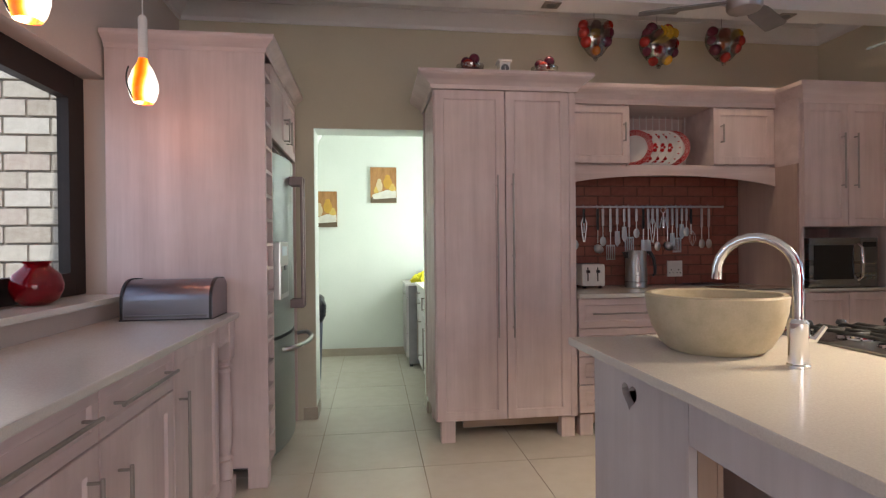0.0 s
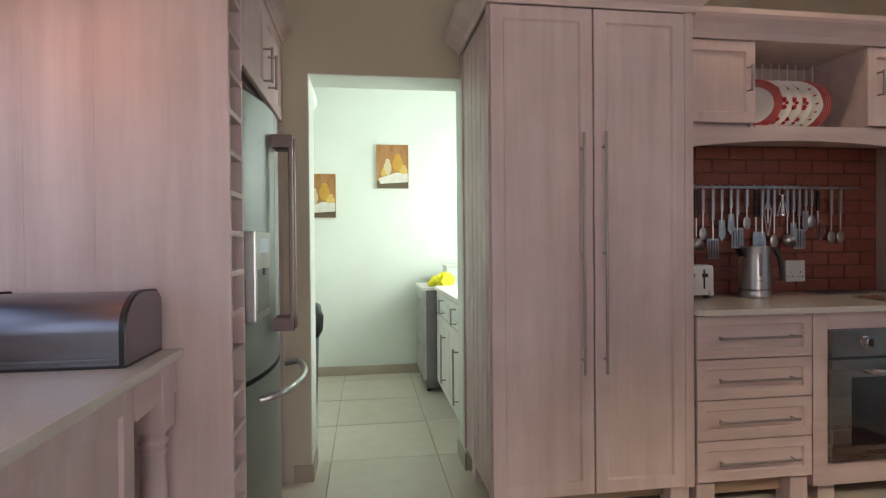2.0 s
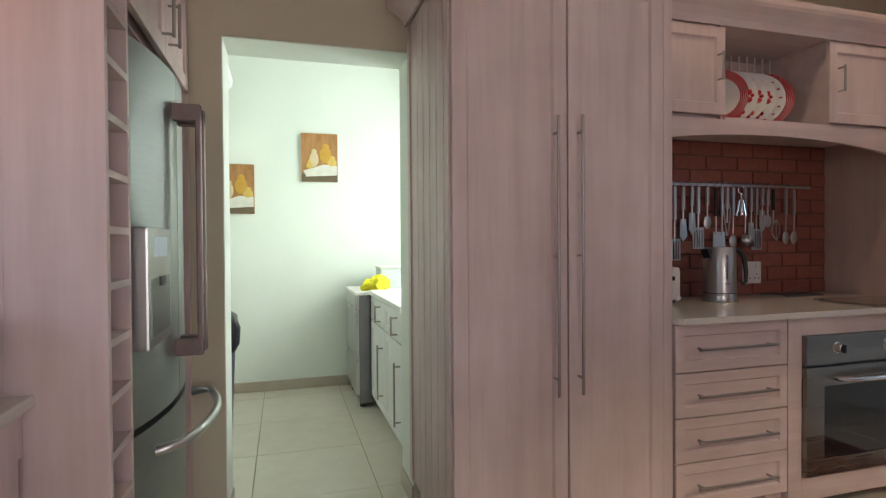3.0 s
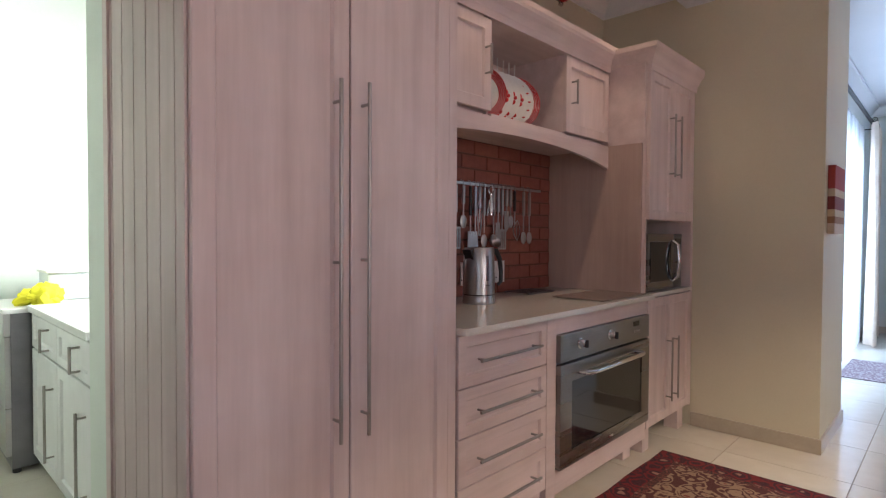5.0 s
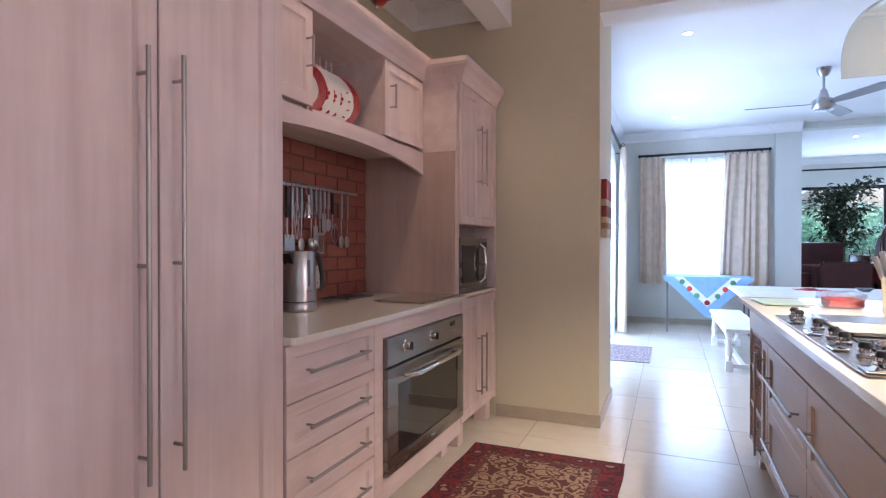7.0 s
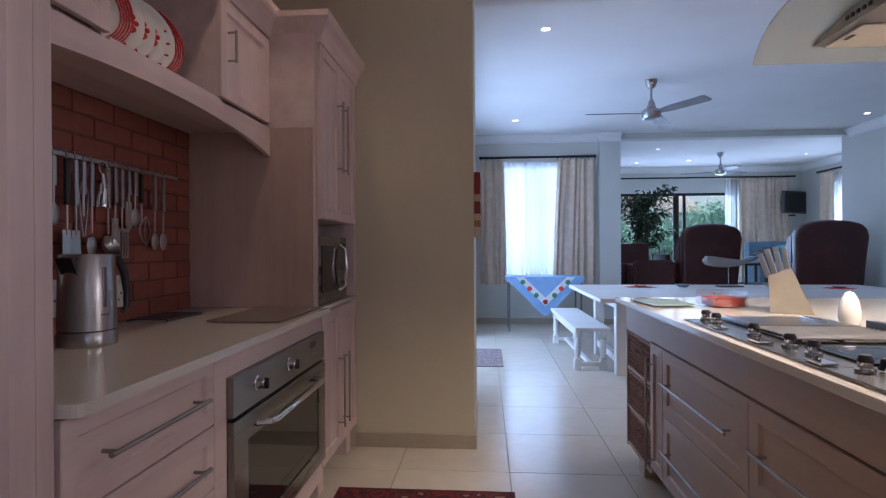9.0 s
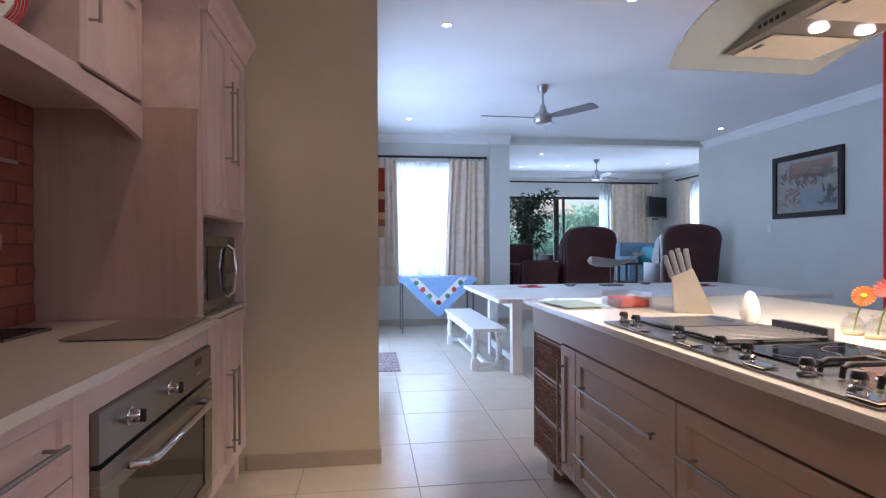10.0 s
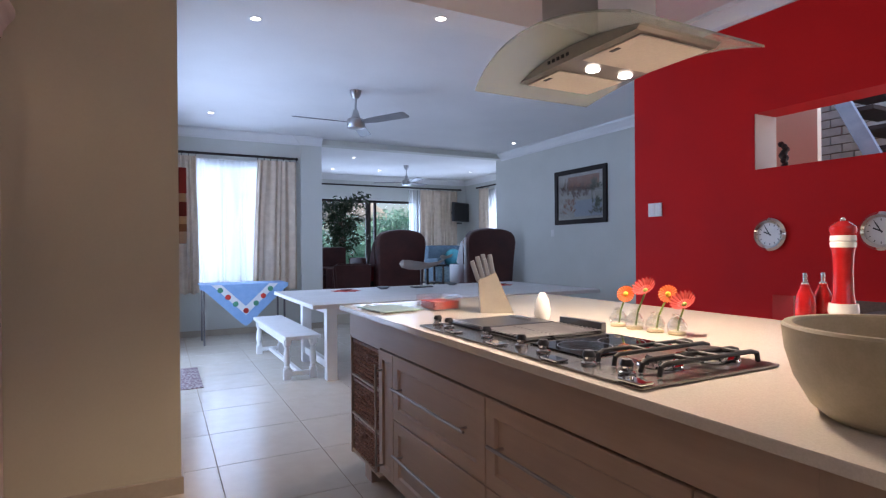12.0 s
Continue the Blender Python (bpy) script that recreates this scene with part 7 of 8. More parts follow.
# sliding door and curtains of the lounge
w3 = thing("sliding_door_lounge", (13.1, -1.6, LZ), "dark framed sliding garden door of the lounge", "glazed door")
for r in ((13.06, 13.12, -3.05, -2.99, LZ, 2.42), (13.06, 13.12, -0.16, -0.10, LZ, 2.42), (13.06, 13.12, -2.99, -0.16, 2.36, 2.42), (13.06, 13.12, -2.99, -0.16, LZ, LZ + 0.07), (13.03, 13.08, -1.76, -1.64, LZ + 0.07, 2.36), (13.06, 13.12, -1.92, -1.86, LZ + 0.07, 2.36)):
    part("frame", box(bmesh.new(), *r, bevel=0.003), dark_frame, w3)
for y0, y1 in ((-2.99, -1.92), (-1.64, -0.16)):
    part("pane", boxes((13.088, 13.092, y0, y1, LZ + 0.07, 2.36)), window_pane, w3).visible_shadow = False
tagged(w3, kind="structure")
curtain((12.84, -4.05), (12.84, -3.0), LZ + 0.02, 2.70, 9, "cream damask curtain beside the lounge door")
sc3 = thing("sheer_curtain", (12.92, -2.9, LZ + 0.02), "thin white sheer curtain gathered at the lounge door", "curtain")
part("cloth", cloth(bmesh.new(), (12.92, -3.1), (12.92, -2.72), LZ + 0.02, 2.70, 6, 0.02, 1.0, thick=0), sheer, sc3, "", True)
curtain_rod((12.86, -4.15), (12.86, 0.6), 2.745, back=(0.13, 0))
w4 = thing("window_lounge", (11.05, -4.5, 0.9), "white framed lounge window", "window")
for r in ((10.2, 10.26, -4.54, -4.48, 0.9, 2.5), (11.84, 11.9, -4.54, -4.48, 0.9, 2.5), (10.26, 11.84, -4.54, -4.48, 2.44, 2.5), (10.26, 11.84, -4.54, -4.48, 0.9, 0.96), (11.02, 11.08, -4.54, -4.48, 0.96, 2.44)):
    part("frame", box(bmesh.new(), *r, bevel=0.003), white_frame, w4)
for x0, x1 in ((10.26, 11.02), (11.08, 11.84)):
    part("pane", boxes((x0, x1, -4.512, -4.508, 0.96, 2.44)), window_pane, w4).visible_shadow = False
tagged(w4, kind="structure")
curtain((12.10, -4.28), (11.70, -4.28), LZ + 0.02, 2.70, 5, "cream damask curtain at the lounge window")
sc4 = thing("sheer_curtain", (11.0, -4.34, 0.8), "thin white sheer curtain over the lounge window", "curtain")
part("cloth", cloth(bmesh.new(), (11.9, -4.34), (10.15, -4.34), 0.8, 2.66, 16, 0.012, 1.0, thick=0), sheer, sc4, "", True)
curtain_rod((12.2, -4.28), (9.9, -4.28), 2.74, back=(0, -0.11))

# potted fig tree
leaf_green = varied("dark_fig_leaf", (0.012, 0.030, 0.012), (0.035, 0.075, 0.025), 20, 0.45, 0.1, 90)
bark = varied("grey_bark", (0.08, 0.06, 0.045), (0.16, 0.12, 0.09), 30, 0.9, 0.5, 120)


def leaf_cloud(bm, centres, count, size, rng):
    """Single leaves, each a folded lozenge of six points, scattered round the twig ends."""
    for _ in range(count):
        c, r = rng.choice(centres)
        d = Vector((rng.gauss(0, 1), rng.gauss(0, 1), rng.gauss(0, 0.8)))
        p = Vector(c) + d.normalized() * r * rng.random() ** 0.5
        m = Matrix.Translation(p) @ Euler((rng.uniform(-1.0, 0.6), rng.uniform(-0.7, 0.7), rng.uniform(0, 6.28))).to_matrix().to_4x4()
        L = size * rng.uniform(0.7, 1.25)
        w = L * 0.24
        v = [bm.verts.new(m @ Vector(q)) for q in ((0, 0, 0), (w, L * 0.4, 0.012), (w * 0.7, L * 0.75, 0.0), (0, L, -0.03), (-w * 0.7, L * 0.75, 0.0), (-w, L * 0.4, 0.012), (0, L * 0.5, -0.008))]
        for i in range(6):
            bm.faces.new((v[i], v[(i + 1) % 6], v[6]))
    return bm


rng = random.Random(7)
tree = thing("potted_fig_tree", (11.3, -0.55, LZ), "potted indoor fig tree with dark green leaves", "potted plant")
part("pot", lathe(bmesh.new(), [(0, 0), (0.15, 0), (0.19, 0.30), (0.20, 0.34), (0.175, 0.34), (0.165, 0.30), (0, 0.30)], (11.3, -0.55, LZ), 24), dark_frame, tree, "dark glazed pot", True)
tips = []
tw = bmesh.new()
for k in range(3):
    a = k * 2.1
    tube(tw, [(11.3 + 0.03 * math.cos(a), -0.55 + 0.03 * math.sin(a), LZ + 0.28), (11.3 + 0.02 * math.cos(a + 1), -0.55 + 0.03 * math.sin(a + 1), LZ + 0.8), (11.3 + 0.05 * math.cos(a + 2), -0.55 + 0.05 * math.sin(a + 2), LZ + 1.75)], [0.02, 0.016, 0.011], 8)
part("trunk", tw, bark, tree, "slim grey trunks", True)
for k in range(28):
    a, z = rng.uniform(0, 6.28), rng.uniform(0.75, 1.75)
    L = rng.uniform(0.20, 0.52) * (1.1 - abs(z - 1.25) * 0.5)
    end = (11.3 + L * math.cos(a) * 0.9, -0.55 + L * math.sin(a), LZ + z + rng.uniform(0.05, 0.55))
    lb_ = bmesh.new()
    tube(lb_, [(11.3 + 0.03 * math.cos(a), -0.55 + 0.03 * math.sin(a), LZ + z), ((11.3 + end[0]) / 2, (-0.55 + end[1]) / 2, (LZ + z + end[2]) / 2 + 0.03), end], [0.009, 0.006, 0.003], 6)
    part("limb", lb_, bark, tree)
    tips += [(end, 0.17), (((11.3 + end[0]) / 2, (-0.55 + end[1]) / 2, (LZ + z + end[2]) / 2), 0.13)]
tagged(part("crown", leaf_cloud(bmesh.new(), tips, 1200, 0.10, rng), leaf_green, tree, "crown of narrow dark green leaves"), kind="stuff")
# ---- small kitchen things ----
fruit_colours = {n: varied(n + "_fruit_glaze", tuple(v * 0.7 for v in c), c, 15, 0.25, 0.0) for n, c in (("red", (0.45, 0.03, 0.02)), ("yellow", (0.72, 0.42, 0.03)), ("orange", (0.65, 0.20, 0.02)), ("plum", (0.14, 0.02, 0.04)), ("green", (0.12, 0.16, 0.03)))}


def fruit_heart(x, kind, seed, z, high, half):
    """A flat glass vessel, pointed below, packed with glazed fruit and hung on a thin cord."""
    y = 3.80
    h = thing("fruit_ornament", (x, y, z), "hanging glass " + kind + " filled with glazed fruit", "ornament", "fruit ornaments above the units")
    r = random.Random(seed)

    def width(f):
        return half * (math.sin(math.pi * min(0.06 + f * 0.60, 1)) if kind == "heart" else math.sin(math.pi * (0.08 + 0.74 * f)))
    names = ("plum", "red", "plum", "orange", "red", "plum", "red", "yellow", "plum", "red")
    count = 0
    for f, n in ((0.20, 1), (0.42, 2), (0.66, 3), (0.90, 3)) if kind == "heart" else ((0.16, 2), (0.36, 3), (0.58, 4), (0.80, 3), (0.94, 2)):
        w = max(width(f) - 0.034, 0.0)
        for k in range(n):
            u = 0 if n == 1 else -w + 2 * w * k / (n - 1)
            name = names[(count + seed * 3) % len(names)]
            part("fruit", ball(bmesh.new(), (x + u + r.uniform(-0.006, 0.006), y - 0.020 + r.uniform(-0.010, 0.010), z + high * f + r.uniform(-0.01, 0.01)), r.uniform(0.036, 0.044), 14, 9), fruit_colours[name], h, "", True)
            count += 1
    if kind != "heart":
        for sx in (-0.03, 0.0, 0.03):
            bb = bmesh.new()
            tube(bb, [(x + sx - 0.05 + 0.10 * math.sin(k / 8 * 2.4), y - 0.062, z + high * 0.52 + 0.13 * k / 8) for k in range(9)], [0.006, 0.013, 0.016, 0.017, 0.017, 0.016, 0.014, 0.010, 0.005], 8)
            part("banana", bb, fruit_colours["yellow"], h, "", True)
    prof = [(0.012, 0.0), (0.022, 0.012)] + [(width(0.1 + 0.9 * k / 9), high * (0.1 + 0.9 * k / 9)) for k in range(10)]
    part("bowl", lathe(bmesh.new(), prof + [(max(a - 0.004, 0.002), b + 0.001) for a, b in prof[::-1]], (x, y, z), 28, Matrix.Diagonal((1, 0.55, 1, 1))), pane_glass("ornament_glass", (0.80, 0.78, 0.74), 0.14) if "ornament_glass" not in bpy.data.materials else bpy.data.materials["ornament_glass"], h, "clear glass bowl", True)
    part("tip", ball(bmesh.new(), (x, y, z), 0.016, 10, 7), bpy.data.materials["ornament_glass"], h, "glass tip", True)
    part("cord", cyl(bmesh.new(), (x, y + 0.02, z + high * 0.9), (x, y + 0.02, CEIL - 0.002), 0.0018, 6), steel_dark, h)


fruit_heart(1.603, "heart", 1, 2.60, 0.27, 0.135), fruit_heart(2.091, "basket", 2, 2.56, 0.29, 0.150), fruit_heart(2.610, "heart", 3, 2.60, 0.24, 0.145)

for _x in (0.615, 1.11):
    b_ = thing("fruit_bowl", (_x, 3.47, 2.335), "small glass bowl of dried fruit on the cupboard", "bowl")
    part("bowl", lathe(bmesh.new(), [(0, 0), (0.05, 0), (0.085, 0.04), (0.09, 0.075), (0.086, 0.075), (0.08, 0.042), (0.046, 0.006), (0, 0.006)], (_x, 3.47, 2.335), 24), bpy.data.materials["ornament_glass"], b_, "", True)
    for k in range(6):
        part("fruit", ball(bmesh.new(), (_x + 0.04 * math.cos(k * 1.05), 3.47 + 0.04 * math.sin(k * 1.05), 2.335 + 0.035 + 0.045 * (k % 3) * 0.8), 0.036, 10, 7), fruit_colours[("plum", "red", "plum")[k % 3]], b_, "", True)
sc_ = thing("kitchen_scale", (0.836, 3.47, 2.335), "small white kitchen scale on the cupboard", "kitchen scale")
part("body", box(bmesh.new(), 0.80, 0.872, 3.43, 3.51, 2.335, 2.434, 0.008), white_plastic, sc_)
part("pan", box(bmesh.new(), 0.79, 0.882, 3.42, 3.52, 2.434, 2.447, 0.004), white_plastic, sc_)
part("dial", lathe(bmesh.new(), [(0, 0), (0.026, 0), (0.026, 0.004), (0, 0.004)], (0.836, 3.4305, 2.389), 24, pose(0, 0, 0, 90)), steel_dark, sc_, "grey round dial")
part("needle", boxes((0.834, 0.838, 3.4255, 3.4268, 2.374, 2.404)), white_plastic, sc_)

# ---- laundry ----
def canvas_print(x0, x1, z0, z1, seed):
    c = thing("canvas_print", ((x0 + x1) / 2, 6.35, z0), "small unframed still life of jugs and cloth", "picture", "prints in the laundry")
    w, h = x1 - x0, z1 - z0
    part("canvas", box(bmesh.new(), x0, x1, 6.342, 6.369, z0, z1, 0.002), varied("rust_canvas_%d" % seed, (0.22, 0.10, 0.03), (0.50, 0.26, 0.10), 9, 0.8, 0.2, 90, stretch=(2, 1, 0.4)), c)
    tone = lambda n, v: varied(n, tuple(q * 0.75 for q in v), v, 18, 0.8, 0.1) if n not in bpy.data.materials else bpy.data.materials[n]
    part("painted_table", boxes((x0 + 0.001, x1 - 0.001, 6.3405, 6.342, z0 + 0.001, z0 + h * 0.16)), tone("dark_paint", (0.14, 0.10, 0.06)), c)
    cl = bmesh.new()
    prism(cl, [(x0 + w * 0.12, z0 + h * 0.10), (x1 - w * 0.02, z0 + h * 0.14), (x1 - w * 0.02, z0 + h * 0.34), (x0 + w * 0.62, z0 + h * 0.36), (x0 + w * 0.05, z0 + h * 0.22)], 0.002, pose(0, 6.3390, 0))
    part("painted_cloth", cl, tone("white_paint_daub", (0.72, 0.70, 0.62)), c)
    for fx, fz, rw, rh, n, v in ((0.34, 0.46, 0.13, 0.16, "cream_paint", (0.66, 0.55, 0.34)), (0.66, 0.56, 0.17, 0.17, "ochre_paint", (0.58, 0.33, 0.05)), (0.84, 0.40, 0.14, 0.08, "gold_paint", (0.66, 0.46, 0.12)), (0.22, 0.33, 0.10, 0.07, "gold_paint", (0.66, 0.46, 0.12))):
        part("painted_jug", ball(bmesh.new(), (x0 + w * fx, 6.3400, z0 + h * fz), 1, 14, 8, (w * rw, 0.003, h * rh)), tone(n, v), c)
        part("painted_neck", ball(bmesh.new(), (x0 + w * fx, 6.3400, z0 + h * (fz + rh)), 1, 12, 6, (w * rw * 0.6, 0.0028, h * 0.06)), tone(n, v), c)


canvas_print(-0.038, 0.262, 1.763, 2.173, 1)
canvas_print(-0.72, -0.42, 1.486, 1.892, 2)

dw = thing("dishwasher", (0.62, 5.95, 0), "silver freestanding dishwasher by the wall", "dishwasher")
part("body", box(bmesh.new(), 0.345, 0.92, 5.66, 6.25, 0.03, 0.845, 0.004), steel_dark, dw)
part("door", box(bmesh.new(), 0.320, 0.345, 5.66, 6.25, 0.10, 0.72, 0.005), steel, dw, "silver dishwasher door")
part("control_panel", box(bmesh.new(), 0.315, 0.345, 5.66, 6.25, 0.725, 0.845, 0.006), steel, dw)
part("top", box(bmesh.new(), 0.312, 0.93, 5.655, 6.26, 0.845, 0.868, 0.004), white_plastic, dw, "white dishwasher top")
part("handle", box(bmesh.new(), 0.300, 0.316, 5.80, 6.10, 0.745, 0.765, 0.004), chrome, dw)
for y in (5.7, 6.2):
    part("foot", cyl(bmesh.new(), (0.37, y, 0), (0.37, y, 0.035), 0.02, 10), black_plastic, dw)
    part("foot", cyl(bmesh.new(), (0.88, y, 0), (0.88, y, 0.035), 0.02, 10), black_plastic, dw)
lu = thing("laundry_unit", (0.7, 5.05, 0), "white laundry base unit with bar handles", "base unit")
carcass(lu, 0.452, 1.04, 4.515, 5.64, 0.08, 0.85, white_wood)
for y0 in (5.63, 5.07):
    door(lu, "-x", 0.430, y0, 0.10, 0.55, 0.56, ((0.48, 0.10), (0.48, 0.46)), 0.05, white_wood)
    door(lu, "-x", 0.430, y0, 0.67, 0.55, 0.17, ((0.40, 0.03), (0.40, 0.14)), 0.04, white_wood, name="drawer")
part("plinth", boxes((0.50, 1.0, 4.52, 5.63, 0, 0.08)), white_wood, lu)
solo("laundry_worktop", box(bmesh.new(), 0.415, 1.348, 4.512, 5.648, 0.852, 0.885, 0.006), white_plastic, (0.8, 5.0, 0.852), "plain white laundry worktop", "worktop")
yc = thing("yellow_cloth", (0.52, 5.85, 0.868), "crumpled bright yellow cleaning cloth", "cloth")
cb_ = bmesh.new()
bmesh.ops.create_icosphere(cb_, subdivisions=4, radius=0.11, matrix=Matrix.Translation((0.50, 5.82, 0.905)) @ Matrix.Diagonal((0.9, 1.3, 0.55, 1)))
for v in cb_.verts:
    v.co += v.normal * 0.06 * noise.noise(v.co * 17) + v.normal * 0.02 * noise.noise(v.co * 45)
    v.co.z = max(v.co.z, 0.869)
part("cloth", cb_, varied("yellow_cloth_fabric", (0.70, 0.62, 0.01), (0.80, 0.74, 0.03), 15, 0.8, 0.3, 200), yc, "", True)
gb = thing("plastic_box", (0.72, 5.95, 0.868), "clear plastic storage box on the dishwasher", "box")
part("body", box(bmesh.new(), 0.56, 0.86, 5.95, 6.2, 0.8685, 1.03, 0.012), varied("frosted_plastic", (0.50, 0.55, 0.58), (0.60, 0.65, 0.68), 10, 0.3, 0.0), gb)
part("lid", box(bmesh.new(), 0.55, 0.87, 5.94, 6.21, 1.03, 1.045, 0.005), white_plastic, gb)
bn = thing("waste_bin", (-0.67, 5.3, 0), "dark waste bin with a black bag", "waste bin")
part("drum", lathe(bmesh.new(), [(0, 0), (0.15, 0), (0.175, 0.62), (0.18, 0.66), (0, 0.66)], (-0.67, 5.3, 0), 24), varied("dark_grey_bin", (0.05, 0.06, 0.08), (0.09, 0.10, 0.13), 9, 0.5, 0.05), bn, "", True)
bg = bmesh.new()
lathe(bg, [(0.178, 0.55), (0.195, 0.60), (0.20, 0.70), (0.19, 0.78), (0.16, 0.80), (0, 0.79)], (-0.67, 5.3, 0), 28)
for v in bg.verts:
    v.co += Vector((1, 1, 0.3)) * 0.022 * noise.noise(v.co * 14)
part("bag", bg, material("black_bag_plastic", 0.25, 0.0, (0.012, 0.012, 0.016))[0], bn, "black plastic bag over the rim", True)
ls = thing("wall_shelf_laundry", (-0.78, 5.2, 2.40), "white moulded wall shelf in the laundry", "shelf")
part("board", box(bmesh.new(), -0.998, -0.60, 4.9, 6.0, 2.46, 2.485, 0.003), white_wood, ls)
mb_ = bmesh.new()
sweep(mb_, [(-0.998, 4.9), (-0.60, 4.9), (-0.60, 6.0)], [(0, 2.36), (0.01, 2.36), (0.018, 2.40), (0.045, 2.43), (0.05, 2.46), (0.05, 2.485), (0, 2.485)])
part("moulding", mb_, white_wood, ls)
w5 = thing("window_laundry", (1.45, 5.3, 1.15), "white framed laundry window", "window")
for r in ((1.42, 1.48, 4.7, 4.75, 1.15, 2.35), (1.42, 1.48, 5.80, 5.85, 1.15, 2.35), (1.42, 1.48, 4.75, 5.80, 2.30, 2.35), (1.42, 1.48, 4.75, 5.80, 1.15, 1.20)):
    part("frame", box(bmesh.new(), *r, bevel=0.003), white_frame, w5)
part("pane", boxes((1.448, 1.452, 4.75, 5.80, 1.20, 2.30)), window_pane, w5).visible_shadow = False
tagged(w5, kind="structure")
# unseen window, added as a source for the fill from behind
w6 = thing("added_window_south", (1.0, -4.1, 0.5), "white framed wide window, added out of view", "window")
for r in ((-0.7, -0.64, -4.14, -4.08, 0.5, 2.45), (2.64, 2.7, -4.14, -4.08, 0.5, 2.45), (-0.64, 2.64, -4.14, -4.08, 2.39, 2.45), (-0.64, 2.64, -4.14, -4.08, 0.5, 0.56), (0.97, 1.03, -4.14, -4.08, 0.56, 2.39)):
    part("frame", box(bmesh.new(), *r, bevel=0.003), white_frame, w6)
for x0, x1 in ((-0.64, 0.97), (1.03, 2.64)):
    part("pane", boxes((x0, x1, -4.112, -4.108, 0.56, 2.39)), window_pane, w6).visible_shadow = False
tagged(w6, kind="structure")

# ---- stair hall behind the red wall ----
pale_brick = bpy.data.materials.new("pale_face_brick")
pale_brick.use_nodes = True
_t, _b = pale_brick.node_tree, pale_brick.node_tree.nodes["Principled BSDF"]
_oi = _t.nodes.new("ShaderNodeObjectInfo")
_n1 = noise_at(_t, coords(_t), 30, 5)
_c1 = ramp(_t, _oi.outputs["Random"], (0.0, (0.36, 0.30, 0.25)), (0.35, (0.52, 0.47, 0.41)), (0.7, (0.60, 0.57, 0.53)), (1.0, (0.42, 0.33, 0.29)))
_t.links.new(mix(_t, 0.35, _c1, ramp(_t, _n1, (0.3, (0.28, 0.24, 0.21)), (0.7, (0.66, 0.62, 0.57)))), _b.inputs["Base Color"])
_b.inputs["Roughness"].default_value = 0.9
bump(_t, _b, noise_at(_t, coords(_t), 140, 4), 0.5, 0.003)
mortar = varied("grey_mortar", (0.20, 0.18, 0.16), (0.30, 0.27, 0.24), 30, 0.95, 0.4, 150)

stair = thing("staircase", (3.4, -3.4, 0), "open staircase with dark timber treads and steel stringer", "staircase")
for i in range(14):
    x, z = 2.22 + 0.098 * i, 0.195 * (i + 1)
    part("tread", box(bmesh.new(), x - 0.26, x + 0.02, -3.75, -3.05, z - 0.04, z, 0.004), dark_frame, stair)
part("stringer", prism(bmesh.new(), [(2.11, 0.0), (2.25, 0.0), (3.60, 2.95), (3.46, 2.95)], 0.05, pose(0, -3.04, 0)), varied("blue_grey_steel", (0.16, 0.20, 0.25), (0.25, 0.30, 0.36), 8, 0.45, 0.05), stair, "blue-grey steel stringer")
hp = thing("hall_screen", (3.6, -1.9, 0), "tall plain beige panel in the stair hall", "screen")
part("panel", box(bmesh.new(), 3.25, 3.86, -2.42, -2.36, 0, 2.75, 0.004), wall_cream, hp)
part("edge_strip", box(bmesh.new(), 3.86, 3.92, -2.43, -2.35, 0, 2.80, 0.004), white_frame, hp, "white edge strip")
sh = thing("hall_figurine", (2.83, -1.14, 1.786), "small dark carved ornament on the wall opening", "ornament")
ob_ = bmesh.new()
for i in range(9):
    ball(ob_, (2.83 + random.uniform(-0.018, 0.018), -1.14 + random.uniform(-0.015, 0.015), 1.800 + 0.02 * i), random.uniform(0.016, 0.028), 8, 6)
part("body", ob_, black_iron, sh, "", True)
cabinet_low = thing("low_cabinet", (2.0, -1.6, 0), "dark low cabinet behind the red wall", "cabinet")
part("body", box(bmesh.new(), 1.25, 2.6, -2.0, -1.30, 0.02, 0.72, 0.006), dark_frame, cabinet_low)
part("top", box(bmesh.new(), 1.22, 2.63, -2.03, -1.28, 0.72, 0.75, 0.004), dark_frame, cabinet_low)

# ---- outdoors ----
lawn_leaf = varied("garden_leaf", (0.12, 0.28, 0.20), (0.28, 0.48, 0.36), 12, 0.6, 0.1, 60)
_t, _b = lawn_leaf.node_tree, lawn_leaf.node_tree.nodes["Principled BSDF"]
_thin, _both = _t.nodes.new("ShaderNodeBsdfTranslucent"), _t.nodes.new("ShaderNodeMixShader")
_thin.inputs["Color"].default_value, _both.inputs["Fac"].default_value = (0.46, 0.76, 0.60, 1), 0.6
_t.links.new(_b.outputs[0], _both.inputs[1]), _t.links.new(_thin.outputs[0], _both.inputs[2])
_t.links.new(_both.outputs[0], _t.nodes["Material Output"].inputs["Surface"])
rng = random.Random(11)
